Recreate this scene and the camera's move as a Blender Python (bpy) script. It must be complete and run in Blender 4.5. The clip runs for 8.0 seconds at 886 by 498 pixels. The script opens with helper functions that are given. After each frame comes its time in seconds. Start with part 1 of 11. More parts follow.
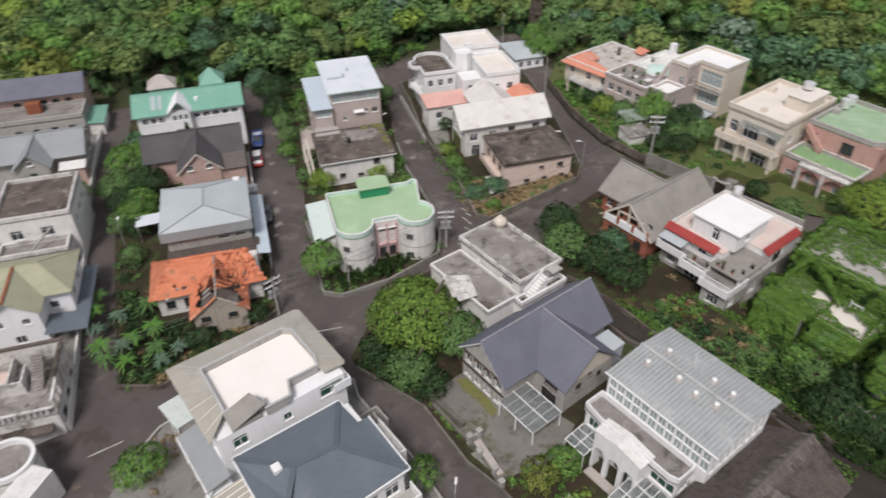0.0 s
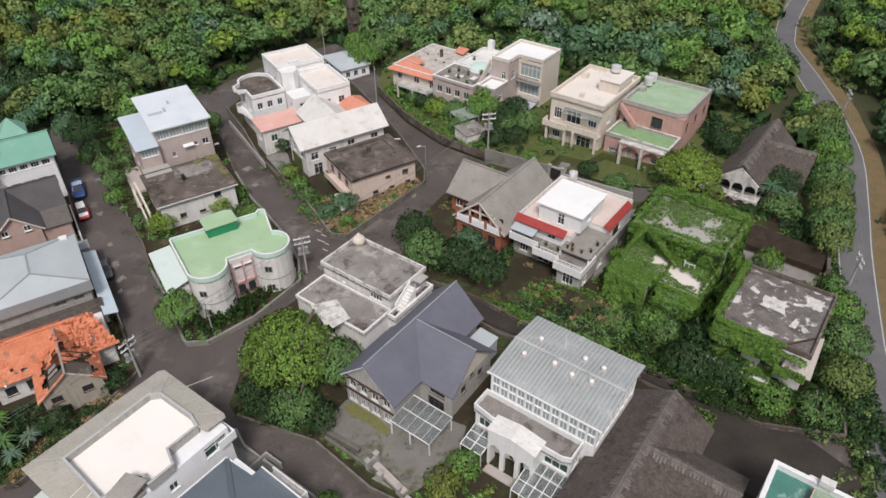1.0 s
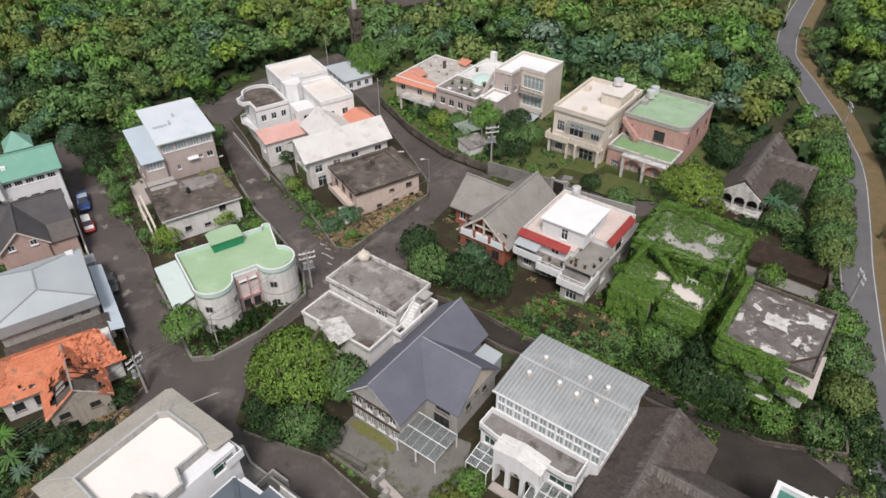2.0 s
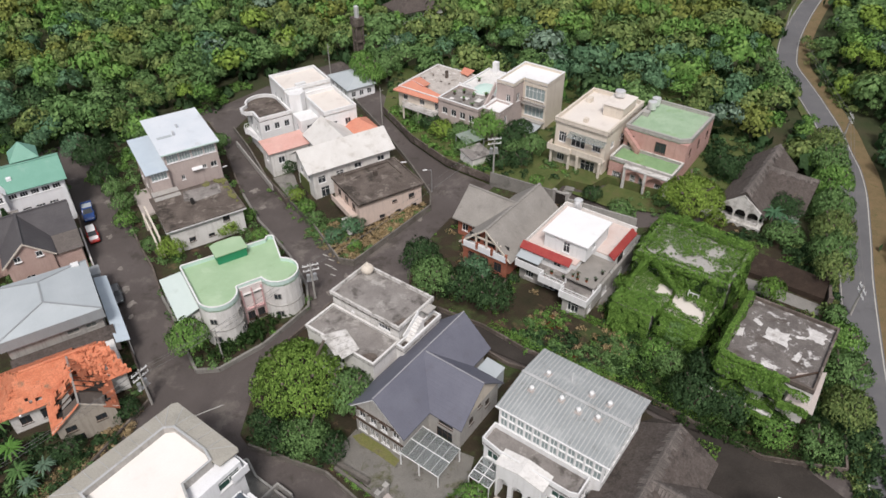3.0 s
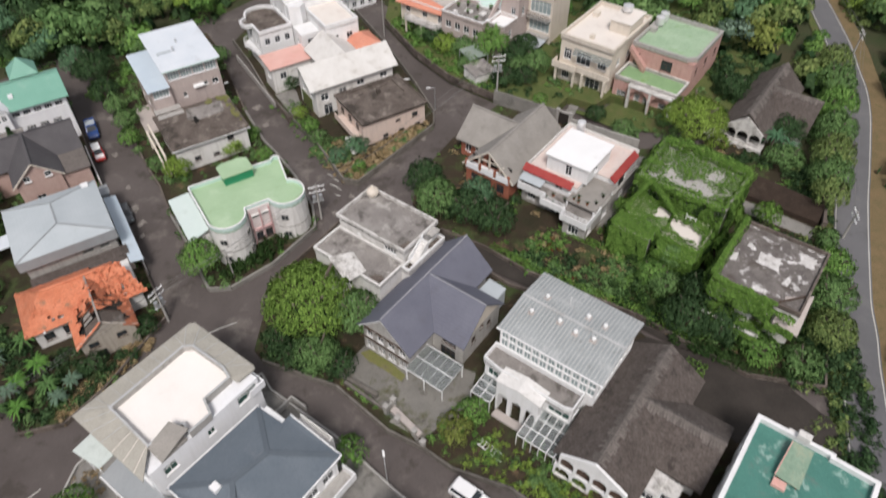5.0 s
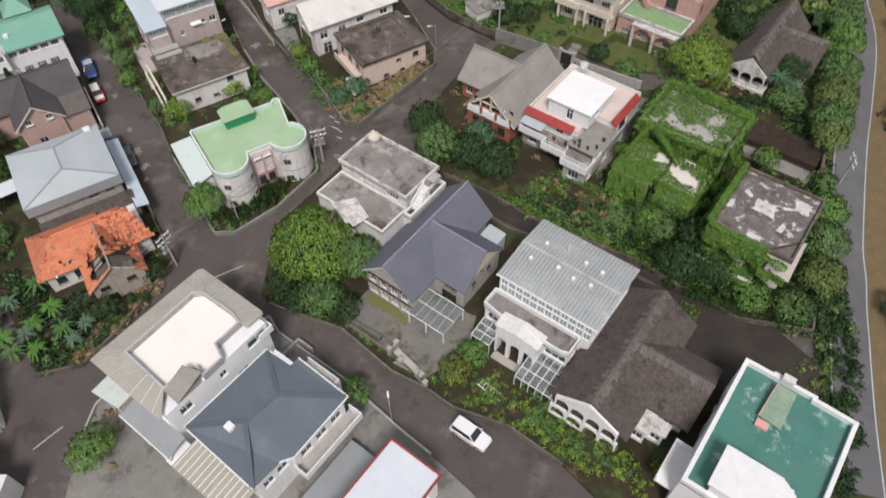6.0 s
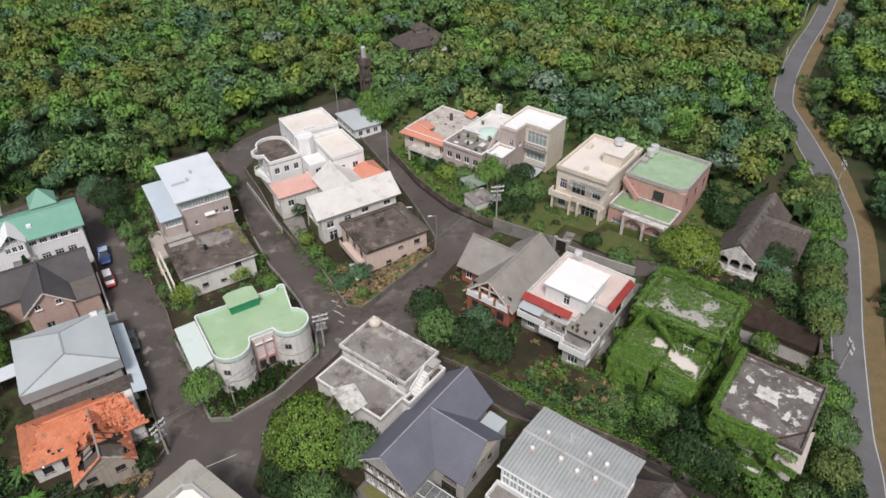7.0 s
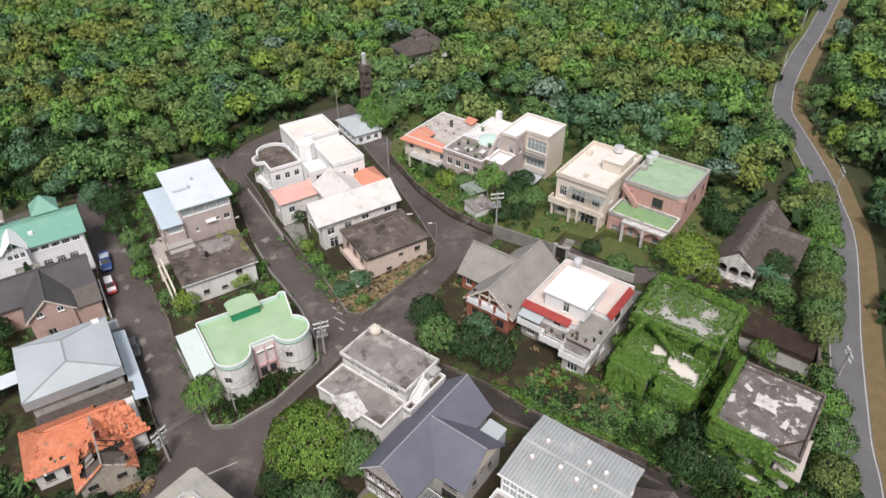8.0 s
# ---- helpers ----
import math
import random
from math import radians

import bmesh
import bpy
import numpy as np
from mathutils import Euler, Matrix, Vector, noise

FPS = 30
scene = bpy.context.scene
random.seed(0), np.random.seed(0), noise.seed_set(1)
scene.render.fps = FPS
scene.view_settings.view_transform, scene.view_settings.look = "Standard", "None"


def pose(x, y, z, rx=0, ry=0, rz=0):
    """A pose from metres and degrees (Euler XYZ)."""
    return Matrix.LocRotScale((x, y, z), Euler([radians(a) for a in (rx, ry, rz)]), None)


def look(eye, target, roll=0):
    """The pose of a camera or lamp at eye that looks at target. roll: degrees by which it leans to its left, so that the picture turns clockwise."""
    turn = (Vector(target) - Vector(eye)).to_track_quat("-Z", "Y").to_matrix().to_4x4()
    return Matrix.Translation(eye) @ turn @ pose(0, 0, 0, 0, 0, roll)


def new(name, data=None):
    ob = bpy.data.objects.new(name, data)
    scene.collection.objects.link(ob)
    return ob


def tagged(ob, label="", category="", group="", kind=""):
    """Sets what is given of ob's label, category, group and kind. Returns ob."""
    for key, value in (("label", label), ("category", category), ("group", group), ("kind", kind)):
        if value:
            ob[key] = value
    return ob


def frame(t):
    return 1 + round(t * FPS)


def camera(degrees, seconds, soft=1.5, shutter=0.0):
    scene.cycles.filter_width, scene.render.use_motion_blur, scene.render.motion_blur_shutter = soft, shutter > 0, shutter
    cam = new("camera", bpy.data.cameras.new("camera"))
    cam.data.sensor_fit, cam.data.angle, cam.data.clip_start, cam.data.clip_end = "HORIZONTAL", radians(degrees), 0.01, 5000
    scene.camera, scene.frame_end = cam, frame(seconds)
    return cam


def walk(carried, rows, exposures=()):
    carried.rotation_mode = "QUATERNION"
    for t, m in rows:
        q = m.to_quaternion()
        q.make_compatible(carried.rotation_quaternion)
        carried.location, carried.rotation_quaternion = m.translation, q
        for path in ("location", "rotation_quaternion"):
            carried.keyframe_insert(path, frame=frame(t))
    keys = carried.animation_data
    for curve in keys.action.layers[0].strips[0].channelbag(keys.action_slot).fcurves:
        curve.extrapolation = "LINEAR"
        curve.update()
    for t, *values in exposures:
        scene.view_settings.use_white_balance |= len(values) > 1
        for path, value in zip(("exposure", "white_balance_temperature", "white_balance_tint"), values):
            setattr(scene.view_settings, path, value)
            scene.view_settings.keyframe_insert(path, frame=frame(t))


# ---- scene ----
cam = camera(66.01, 8.0, 1.6, 0.35)
PATH = [
    (0, 2.714, -3.453, 61.038, 52.319, 0.686, 15.337),
    (0.2, 2.339, -3.263, 61.447, 52.297, 0.652, 10.67),
    (0.5, 1.778, -2.979, 62.06, 52.101, 0.602, 3.34),
    (1, 1.146, -2.496, 62.93, 52.074, 0.589, -0.397),
    (1.5, 0.79, -2.104, 63.914, 52.116, 0.558, -0.411),
    (3, 0.24, -1.26, 66.588, 52.176, 0.494, -0.317),
    (3.5, 0.117, -1.084, 67.476, 52.238, 0.466, -0.265),
    (4, 0.044, -0.976, 68.194, 52.346, 0.433, -0.234),
    (4.5, -0.053, -1.054, 68.86, 50.947, 0.398, -0.194),
    (4.7, -0.123, -1.076, 69.239, 48.674, 0.368, -0.182),
    (4.8, -0.158, -1.087, 69.428, 46.995, 0.354, -0.175),
    (4.9, -0.193, -1.098, 69.618, 45.882, 0.339, -0.169),
    (5, -0.228, -1.108, 69.807, 44.116, 0.324, -0.163),
    (5.1, -0.253, -1.051, 70.037, 42.517, 0.316, -0.15),
    (5.2, -0.277, -0.993, 70.268, 40.917, 0.307, -0.136),
    (5.75, -0.302, -0.59, 71.75, 36.8, 0.346, -0.14),
    (6.3, -0.327, -0.188, 73.232, 41.959, 0.385, -0.144),
    (6.4, -0.271, -0.065, 73.425, 43.852, 0.412, -0.134),
    (6.5, -0.216, 0.057, 73.618, 46.076, 0.439, -0.124),
    (6.7, -0.111, -0.007, 73.809, 49.568, 0.459, -0.076),
    (6.8, -0.059, -0.039, 73.905, 51.17, 0.468, -0.053),
    (7, 0.046, -0.104, 74.096, 52.642, 0.488, -0.005),
    (7.5, 0.111, -0.114, 74.64, 52.83, 0.463, 0.03),
    (8, 0, 0, 75, 52.837, 0.46, 0),
]
walk(cam, [(t, pose(x, y, z, rx, ry, rz)) for t, x, y, z, rx, ry, rz in PATH],
     ((0.0, -0.10, 6400, 13), (1.0, -0.06, 6400, 13), (3.0, 0.00, 6400, 13), (4.5, 0.03, 6400, 13), (5.0, -0.03, 6400, 13), (6.5, -0.06, 6400, 13), (7.5, 0.09, 6400, 13), (8.0, 0.20, 6400, 13)))

# ---------------------------------------------------------------- light
world = bpy.data.worlds.new("overcast_sky")
scene.world = world
world.use_nodes = True
_nt = world.node_tree
_sky = _nt.nodes.new("ShaderNodeTexSky")
_sky.sky_type, _sky.sun_disc = "NISHITA", False
_sky.sun_elevation, _sky.sun_rotation = radians(54), radians(180)
_sky.air_density, _sky.dust_density, _sky.ozone_density = 1.0, 4.0, 1.0
_soft = _nt.nodes.new("ShaderNodeMixRGB")
_soft.inputs[0].default_value, _soft.inputs[2].default_value = 0.65, (7.6, 7.7, 7.9, 1)
_nt.links.new(_sky.outputs[0], _soft.inputs[1])
_nt.links.new(_soft.outputs[0], _nt.nodes["Background"].inputs[0])
_nt.nodes["Background"].inputs[1].default_value = 0.074
_sun = new("sun", bpy.data.lights.new("sun", "SUN"))
_sun.data.energy, _sun.data.angle, _sun.data.color = 3.0, radians(16), (1.0, 0.955, 0.9)
_sun.matrix_world = look((0, -56, 76), (0, 0, 0))

# ---------------------------------------------------------------- materials
MATS = {}


def node(nt, kind, **values):
    n = nt.nodes.new(kind)
    for key, v in values.items():
        n.inputs[key.replace("_", " ")].default_value = v
    return n


def mix(nt, fac, a, b, how="MIX"):
    m = nt.nodes.new("ShaderNodeMixRGB")
    m.blend_type = how
    for i, v in enumerate((fac, a, b)):
        if isinstance(v, bpy.types.NodeSocket):
            nt.links.new(v, m.inputs[i])
        else:
            m.inputs[i].default_value = v if i == 0 else (*v, 1)
    return m.outputs[0]


def ramp(nt, fac, lo, hi):
    r = nt.nodes.new("ShaderNodeMapRange")
    nt.links.new(fac, r.inputs[0])
    r.inputs[1].default_value, r.inputs[2].default_value = lo, hi
    r.clamp = True
    return r.outputs[0]


def surf(name, a, b, scale=0.6, rough=0.85, bump=0.1, fine=14.0, stain=None, stain_scale=0.35, stain_at=0.55, stain_amt=0.7,
         streak=None, ribs=None, metal=0.0, spec=0.3, island=0.0, objvar=0.0, wear=0.25, second=None):
    """A worn surface: two tones in broad patches, fine grain, stains, rain streaks, ribs."""
    m = bpy.data.materials.new(name)
    m.use_nodes = True
    nt = m.node_tree
    bs = nt.nodes["Principled BSDF"]
    bs.inputs["Roughness"].default_value, bs.inputs["Metallic"].default_value = rough, metal
    bs.inputs["Specular IOR Level"].default_value = spec
    co = nt.nodes.new("ShaderNodeTexCoord").outputs["Object"]
    big = node(nt, "ShaderNodeTexNoise", Scale=scale, Detail=6.0, Roughness=0.62)
    nt.links.new(co, big.inputs["Vector"])
    col = mix(nt, ramp(nt, big.outputs[0], 0.33, 0.67), a, b)
    fn = node(nt, "ShaderNodeTexNoise", Scale=fine, Detail=4.0, Roughness=0.7)
    nt.links.new(co, fn.inputs["Vector"])
    if stain:
        st = node(nt, "ShaderNodeTexNoise", Scale=stain_scale, Detail=9.0, Roughness=0.7, Distortion=0.2)
        nt.links.new(co, st.inputs["Vector"])
        f = nt.nodes.new("ShaderNodeMath")
        f.operation = "MULTIPLY"
        nt.links.new(ramp(nt, st.outputs[0], stain_at, stain_at + 0.12), f.inputs[0])
        f.inputs[1].default_value = stain_amt
        col = mix(nt, f.outputs[0], col, stain)
    if second:
        c2, s2, at2, amt2 = second
        st = node(nt, "ShaderNodeTexNoise", Scale=s2, Detail=8.0, Roughness=0.72, Distortion=0.2)
        mp = nt.nodes.new("ShaderNodeMapping")
        mp.inputs["Location"].default_value = (31, 17, 5)
        nt.links.new(co, mp.inputs["Vector"])
        nt.links.new(mp.outputs[0], st.inputs["Vector"])
        f = nt.nodes.new("ShaderNodeMath")
        f.operation = "MULTIPLY"
        nt.links.new(ramp(nt, st.outputs[0], at2, at2 + 0.08), f.inputs[0])
        f.inputs[1].default_value = amt2
        col = mix(nt, f.outputs[0], col, c2)
    if streak:
        mp = nt.nodes.new("ShaderNodeMapping")
        mp.inputs["Scale"].default_value = (1.6, 1.6, 0.12)
        nt.links.new(co, mp.inputs["Vector"])
        sn = node(nt, "ShaderNodeTexNoise", Scale=1.3, Detail=7.0, Roughness=0.72)
        nt.links.new(mp.outputs[0], sn.inputs["Vector"])
        f = nt.nodes.new("ShaderNodeMath")
        f.operation = "MULTIPLY"
        nt.links.new(ramp(nt, sn.outputs[0], 0.5, 0.75), f.inputs[0])
        f.inputs[1].default_value = streak[3]
        col = mix(nt, f.outputs[0], col, streak[:3])
    g = nt.nodes.new("ShaderNodeMapRange")
    nt.links.new(fn.outputs[0], g.inputs[0])
    g.inputs[1].default_value, g.inputs[2].default_value = 0.25, 0.75
    g.inputs[3].default_value, g.inputs[4].default_value = 1 - wear, 1 + wear
    vary = g.outputs[0]
    if island or objvar:
        src = nt.nodes.new("ShaderNodeNewGeometry").outputs["Random Per Island"] if island else nt.nodes.new("ShaderNodeObjectInfo").outputs["Random"]
        amt = island or objvar
        r = nt.nodes.new("ShaderNodeMapRange")
        nt.links.new(src, r.inputs[0])
        r.inputs[3].default_value, r.inputs[4].default_value = 1 - amt, 1 + amt
        mu = nt.nodes.new("ShaderNodeMath")
        mu.operation = "MULTIPLY"
        nt.links.new(vary, mu.inputs[0])
        nt.links.new(r.outputs[0], mu.inputs[1])
        vary = mu.outputs[0]
    sc = nt.nodes.new("ShaderNodeVectorMath")
    sc.operation = "SCALE"
    nt.links.new(col, sc.inputs[0])
    nt.links.new(vary, sc.inputs["Scale"])
    nt.links.new(sc.outputs[0], bs.inputs["Base Color"])
    hgt = fn.outputs[0]
    if ribs:
        wv = nt.nodes.new("ShaderNodeTexWave")
        wv.bands_direction = ribs[0]
        wv.inputs["Scale"].default_value = 0.314 / ribs[1]
        nt.links.new(co, wv.inputs["Vector"])
        hgt = mix(nt, 0.8, fn.outputs[0], ramp(nt, wv.outputs["Fac"], 0.75, 1.0))
    bp = node(nt, "ShaderNodeBump", Strength=min(1.0, bump * 2), Distance=0.08)
    nt.links.new(hgt, bp.inputs["Height"])
    nt.links.new(bp.outputs[0], bs.inputs["Normal"])
    MATS[name] = m
    return m


def leafy(name, a, b, c, patch=0.12, light=0.0):
    """Foliage: leaf colour differs from crown to crown, from clump to clump and in broad patches."""
    m = bpy.data.materials.new(name)
    m.use_nodes = True
    nt = m.node_tree
    bs = nt.nodes["Principled BSDF"]
    bs.inputs["Roughness"].default_value, bs.inputs["Specular IOR Level"].default_value = 0.65, 0.08
    co = nt.nodes.new("ShaderNodeTexCoord").outputs["Object"]
    n1 = node(nt, "ShaderNodeTexNoise", Scale=patch, Detail=3.0, Roughness=0.6)
    nt.links.new(co, n1.inputs["Vector"])
    tint = nt.nodes.new("ShaderNodeAttribute")
    tint.attribute_name = "crown_tint"
    both = nt.nodes.new("ShaderNodeMath")
    both.operation = "MULTIPLY_ADD"
    nt.links.new(ramp(nt, n1.outputs[0], 0.38, 0.62), both.inputs[0])
    both.inputs[1].default_value = 0.35
    nt.links.new(tint.outputs["Fac"], both.inputs[2])
    col = mix(nt, both.outputs[0], a, b)
    isl = nt.nodes.new("ShaderNodeNewGeometry").outputs["Random Per Island"]
    col = mix(nt, ramp(nt, isl, 0.6, 1.4), col, c)
    r = nt.nodes.new("ShaderNodeMapRange")
    nt.links.new(isl, r.inputs[0])
    r.inputs[3].default_value, r.inputs[4].default_value = 0.56, 1.34
    fn = node(nt, "ShaderNodeTexNoise", Scale=4.5, Detail=3.0, Roughness=0.75)
    nt.links.new(co, fn.inputs["Vector"])
    g = nt.nodes.new("ShaderNodeMapRange")
    nt.links.new(fn.outputs[0], g.inputs[0])
    g.inputs[1].default_value, g.inputs[2].default_value = 0.3, 0.7
    g.inputs[3].default_value, g.inputs[4].default_value = 0.78, 1.22
    mu = nt.nodes.new("ShaderNodeMath")
    mu.operation = "MULTIPLY"
    nt.links.new(r.outputs[0], mu.inputs[0])
    nt.links.new(g.outputs[0], mu.inputs[1])
    sc = nt.nodes.new("ShaderNodeVectorMath")
    sc.operation = "SCALE"
    nt.links.new(col, sc.inputs[0])
    nt.links.new(mu.outputs[0], sc.inputs["Scale"])
    nt.links.new(sc.outputs[0], bs.inputs["Base Color"])
    bp = node(nt, "ShaderNodeBump", Strength=0.8, Distance=0.25)
    nt.links.new(fn.outputs[0], bp.inputs["Height"])
    nt.links.new(bp.outputs[0], bs.inputs["Normal"])
    tr = nt.nodes.new("ShaderNodeBsdfTranslucent")
    nt.links.new(sc.outputs[0], tr.inputs[0])
    ms = nt.nodes.new("ShaderNodeMixShader")
    ms.inputs[0].default_value = 0.1
    nt.links.new(bs.outputs[0], ms.inputs[1])
    nt.links.new(tr.outputs[0], ms.inputs[2])
    nt.links.new(ms.outputs[0], nt.nodes["Material Output"].inputs[0])
    MATS[name] = m
    return m


def glassy(name, col, rough=0.08, clear=0.0):
    m = bpy.data.materials.new(name)
    m.use_nodes = True
    bs = m.node_tree.nodes["Principled BSDF"]
    bs.inputs["Base Color"].default_value = (*col, 1)
    bs.inputs["Roughness"].default_value = rough
    bs.inputs["Transmission Weight"].default_value = clear
    MATS[name] = m
    return m


surf("asphalt", (0.083, 0.07, 0.065), (0.12, 0.103, 0.097), 0.08, 0.92, 0.05, 9, (0.215, 0.19, 0.168), 0.16, 0.55, 0.6, second=((0.058, 0.049, 0.042), 0.2, 0.55, 0.7), wear=0.2)
surf("asphalt_smooth", (0.125, 0.124, 0.13), (0.155, 0.153, 0.158), 0.1, 0.9, 0.03, 12, (0.19, 0.185, 0.18), 0.2, 0.57, 0.5, second=((0.09, 0.088, 0.09), 0.15, 0.58, 0.5), wear=0.15)
surf("lane_dirt", (0.034, 0.029, 0.025), (0.053, 0.045, 0.039), 0.25, 0.95, 0.15, 6, (0.095, 0.082, 0.07), 0.3, 0.58, 0.5, second=((0.026, 0.022, 0.018), 0.5, 0.6, 0.6))
surf("road_paint", (0.55, 0.54, 0.5), (0.4, 0.39, 0.36), 1.5, 0.8, 0.03, 20)
surf("soil", (0.038, 0.052, 0.020), (0.063, 0.059, 0.032), 0.15, 0.98, 0.3, 3, (0.05, 0.04, 0.028), 0.4, 0.6, 0.8)
surf("garden_soil", (0.030, 0.028, 0.015), (0.050, 0.035, 0.023), 0.3, 0.98, 0.3, 6, (0.056, 0.082, 0.026), 0.25, 0.5, 0.85, second=((0.15, 0.1, 0.06), 0.3, 0.58, 0.75), wear=0.35)
surf("lawn", (0.075, 0.105, 0.03), (0.11, 0.125, 0.042), 0.5, 0.98, 0.3, 9, (0.14, 0.11, 0.06), 0.35, 0.53, 0.75, wear=0.35)
surf("dry_verge", (0.2, 0.14, 0.075), (0.15, 0.12, 0.06), 0.5, 0.98, 0.3, 6, (0.08, 0.10, 0.035), 0.4, 0.58, 0.8)
surf("brown_bank", (0.03, 0.021, 0.016), (0.05, 0.034, 0.025), 0.7, 0.98, 0.5, 4, (0.075, 0.058, 0.042), 0.6, 0.57, 0.7)
surf("yard_concrete", (0.2, 0.19, 0.175), (0.26, 0.25, 0.23), 0.3, 0.92, 0.05, 10, (0.1, 0.095, 0.085), 0.4, 0.52, 0.7)
surf("rib_metal", (0.42, 0.43, 0.43), (0.5, 0.5, 0.5), 0.8, 0.6, 0.03, 10, (0.28, 0.27, 0.25), 0.5, 0.54, 0.7, wear=0.15)
surf("mossy_yard", (0.16, 0.152, 0.138), (0.22, 0.21, 0.19), 0.3, 0.93, 0.08, 8, (0.085, 0.085, 0.035), 0.35, 0.5, 0.85, second=((0.07, 0.062, 0.05), 0.5, 0.56, 0.7), wear=0.25)
surf("dark_concrete", (0.095, 0.077, 0.066), (0.155, 0.128, 0.11), 0.35, 0.93, 0.1, 8, (0.042, 0.035, 0.029), 0.3, 0.5, 0.9, second=((0.27, 0.235, 0.205), 0.4, 0.545, 0.75), wear=0.4)
surf("grey_roof_concrete", (0.205, 0.187, 0.175), (0.3, 0.28, 0.262), 0.3, 0.93, 0.08, 8, (0.085, 0.076, 0.068), 0.35, 0.51, 0.9, second=((0.45, 0.43, 0.4), 0.4, 0.55, 0.65), wear=0.22)
surf("white_wall", (0.83, 0.835, 0.85), (0.78, 0.785, 0.8), 0.4, 0.85, 0.04, 14, streak=(0.5, 0.49, 0.47, 0.3), wear=0.05)
surf("clean_white", (0.8, 0.8, 0.8), (0.73, 0.73, 0.725), 0.5, 0.7, 0.03, 14, (0.54, 0.53, 0.51), 0.6, 0.6, 0.45, streak=(0.42, 0.41, 0.39, 0.3), wear=0.06)
surf("dirty_white", (0.76, 0.745, 0.725), (0.66, 0.645, 0.62), 0.5, 0.9, 0.08, 9, (0.42, 0.4, 0.37), 0.5, 0.57, 0.5, streak=(0.26, 0.245, 0.22, 0.45), wear=0.12)
surf("grey_wall", (0.36, 0.35, 0.33), (0.43, 0.41, 0.385), 0.5, 0.88, 0.06, 12, streak=(0.18, 0.17, 0.15, 0.6))
surf("mauve_tile_wall", (0.43, 0.36, 0.335), (0.5, 0.425, 0.395), 0.5, 0.75, 0.06, 12, streak=(0.28, 0.24, 0.22, 0.4), wear=0.12)
surf("cream_wall", (0.69, 0.625, 0.54), (0.63, 0.565, 0.485), 0.4, 0.85, 0.04, 12, (0.5, 0.44, 0.37), 0.5, 0.58, 0.5, streak=(0.36, 0.31, 0.25, 0.45), wear=0.1)
surf("stained_tan", (0.36, 0.32, 0.27), (0.45, 0.405, 0.345), 0.5, 0.9, 0.06, 10, (0.22, 0.19, 0.16), 0.5, 0.55, 0.6, streak=(0.17, 0.15, 0.125, 0.6), wear=0.15)
surf("pink_wall", (0.68, 0.55, 0.48), (0.61, 0.5, 0.44), 0.5, 0.85, 0.05, 12, streak=(0.33, 0.27, 0.23, 0.4), wear=0.1)
surf("rose_brick", (0.46, 0.27, 0.235), (0.54, 0.345, 0.305), 0.6, 0.85, 0.1, 8, streak=(0.2, 0.13, 0.11, 0.4))
surf("red_brick", (0.3, 0.1, 0.06), (0.36, 0.14, 0.09), 0.8, 0.85, 0.12, 8)
surf("brown_brick", (0.46, 0.32, 0.28), (0.53, 0.385, 0.34), 0.6, 0.85, 0.1, 8, streak=(0.28, 0.2, 0.17, 0.35))
surf("slate_blue_metal", (0.115, 0.14, 0.165), (0.14, 0.165, 0.19), 0.25, 0.6, 0.05, 10, (0.175, 0.19, 0.21), 0.3, 0.57, 0.5, ribs=("X", 0.45))
surf("slate_tiles", (0.132, 0.136, 0.172), (0.158, 0.162, 0.2), 0.3, 0.7, 0.12, 10, (0.12, 0.12, 0.14), 0.5, 0.57, 0.5, ribs=("Y", 0.35), wear=0.15)
surf("dark_hip", (0.095, 0.115, 0.135), (0.115, 0.135, 0.155), 0.5, 0.6, 0.03, 10, wear=0.12)
surf("dark_slate", (0.075, 0.07, 0.075), (0.1, 0.095, 0.098), 0.3, 0.75, 0.12, 10, ribs=("Y", 0.35))
surf("pale_metal", (0.4, 0.44, 0.46), (0.46, 0.5, 0.52), 0.2, 0.5, 0.04, 10, (0.35, 0.37, 0.37), 0.3, 0.6, 0.4, ribs=("X", 0.5), wear=0.06)
surf("grey_cladding", (0.27, 0.29, 0.3), (0.32, 0.335, 0.345), 0.2, 0.55, 0.06, 10, ribs=("X", 0.3), wear=0.06, streak=(0.2, 0.2, 0.19, 0.3))
surf("blue_sheet", (0.48, 0.56, 0.63), (0.54, 0.62, 0.68), 0.3, 0.5, 0.04, 10, (0.4, 0.44, 0.46), 0.4, 0.58, 0.5, ribs=("X", 0.4), wear=0.06)
surf("white_sheet", (0.6, 0.65, 0.7), (0.68, 0.715, 0.755), 0.25, 0.5, 0.03, 10, (0.5, 0.52, 0.54), 0.35, 0.56, 0.6, ribs=("X", 0.6), wear=0.06)
surf("bright_sheet", (0.8, 0.8, 0.795), (0.85, 0.85, 0.845), 0.3, 0.55, 0.03, 10, (0.64, 0.63, 0.61), 0.5, 0.57, 0.5, ribs=("X", 0.6), wear=0.06)
surf("barn_white", (0.68, 0.665, 0.64), (0.6, 0.58, 0.55), 0.4, 0.8, 0.06, 10, (0.44, 0.41, 0.37), 0.45, 0.54, 0.65, ribs=("X", 0.4), wear=0.1)
surf("beige_ribbed", (0.36, 0.34, 0.295), (0.41, 0.39, 0.34), 0.3, 0.7, 0.08, 10, (0.27, 0.27, 0.235), 0.35, 0.55, 0.7)
surf("terrace_cream", (0.74, 0.69, 0.635), (0.7, 0.645, 0.59), 0.3, 0.8, 0.02, 10, (0.58, 0.52, 0.465), 0.3, 0.55, 0.6, wear=0.08)
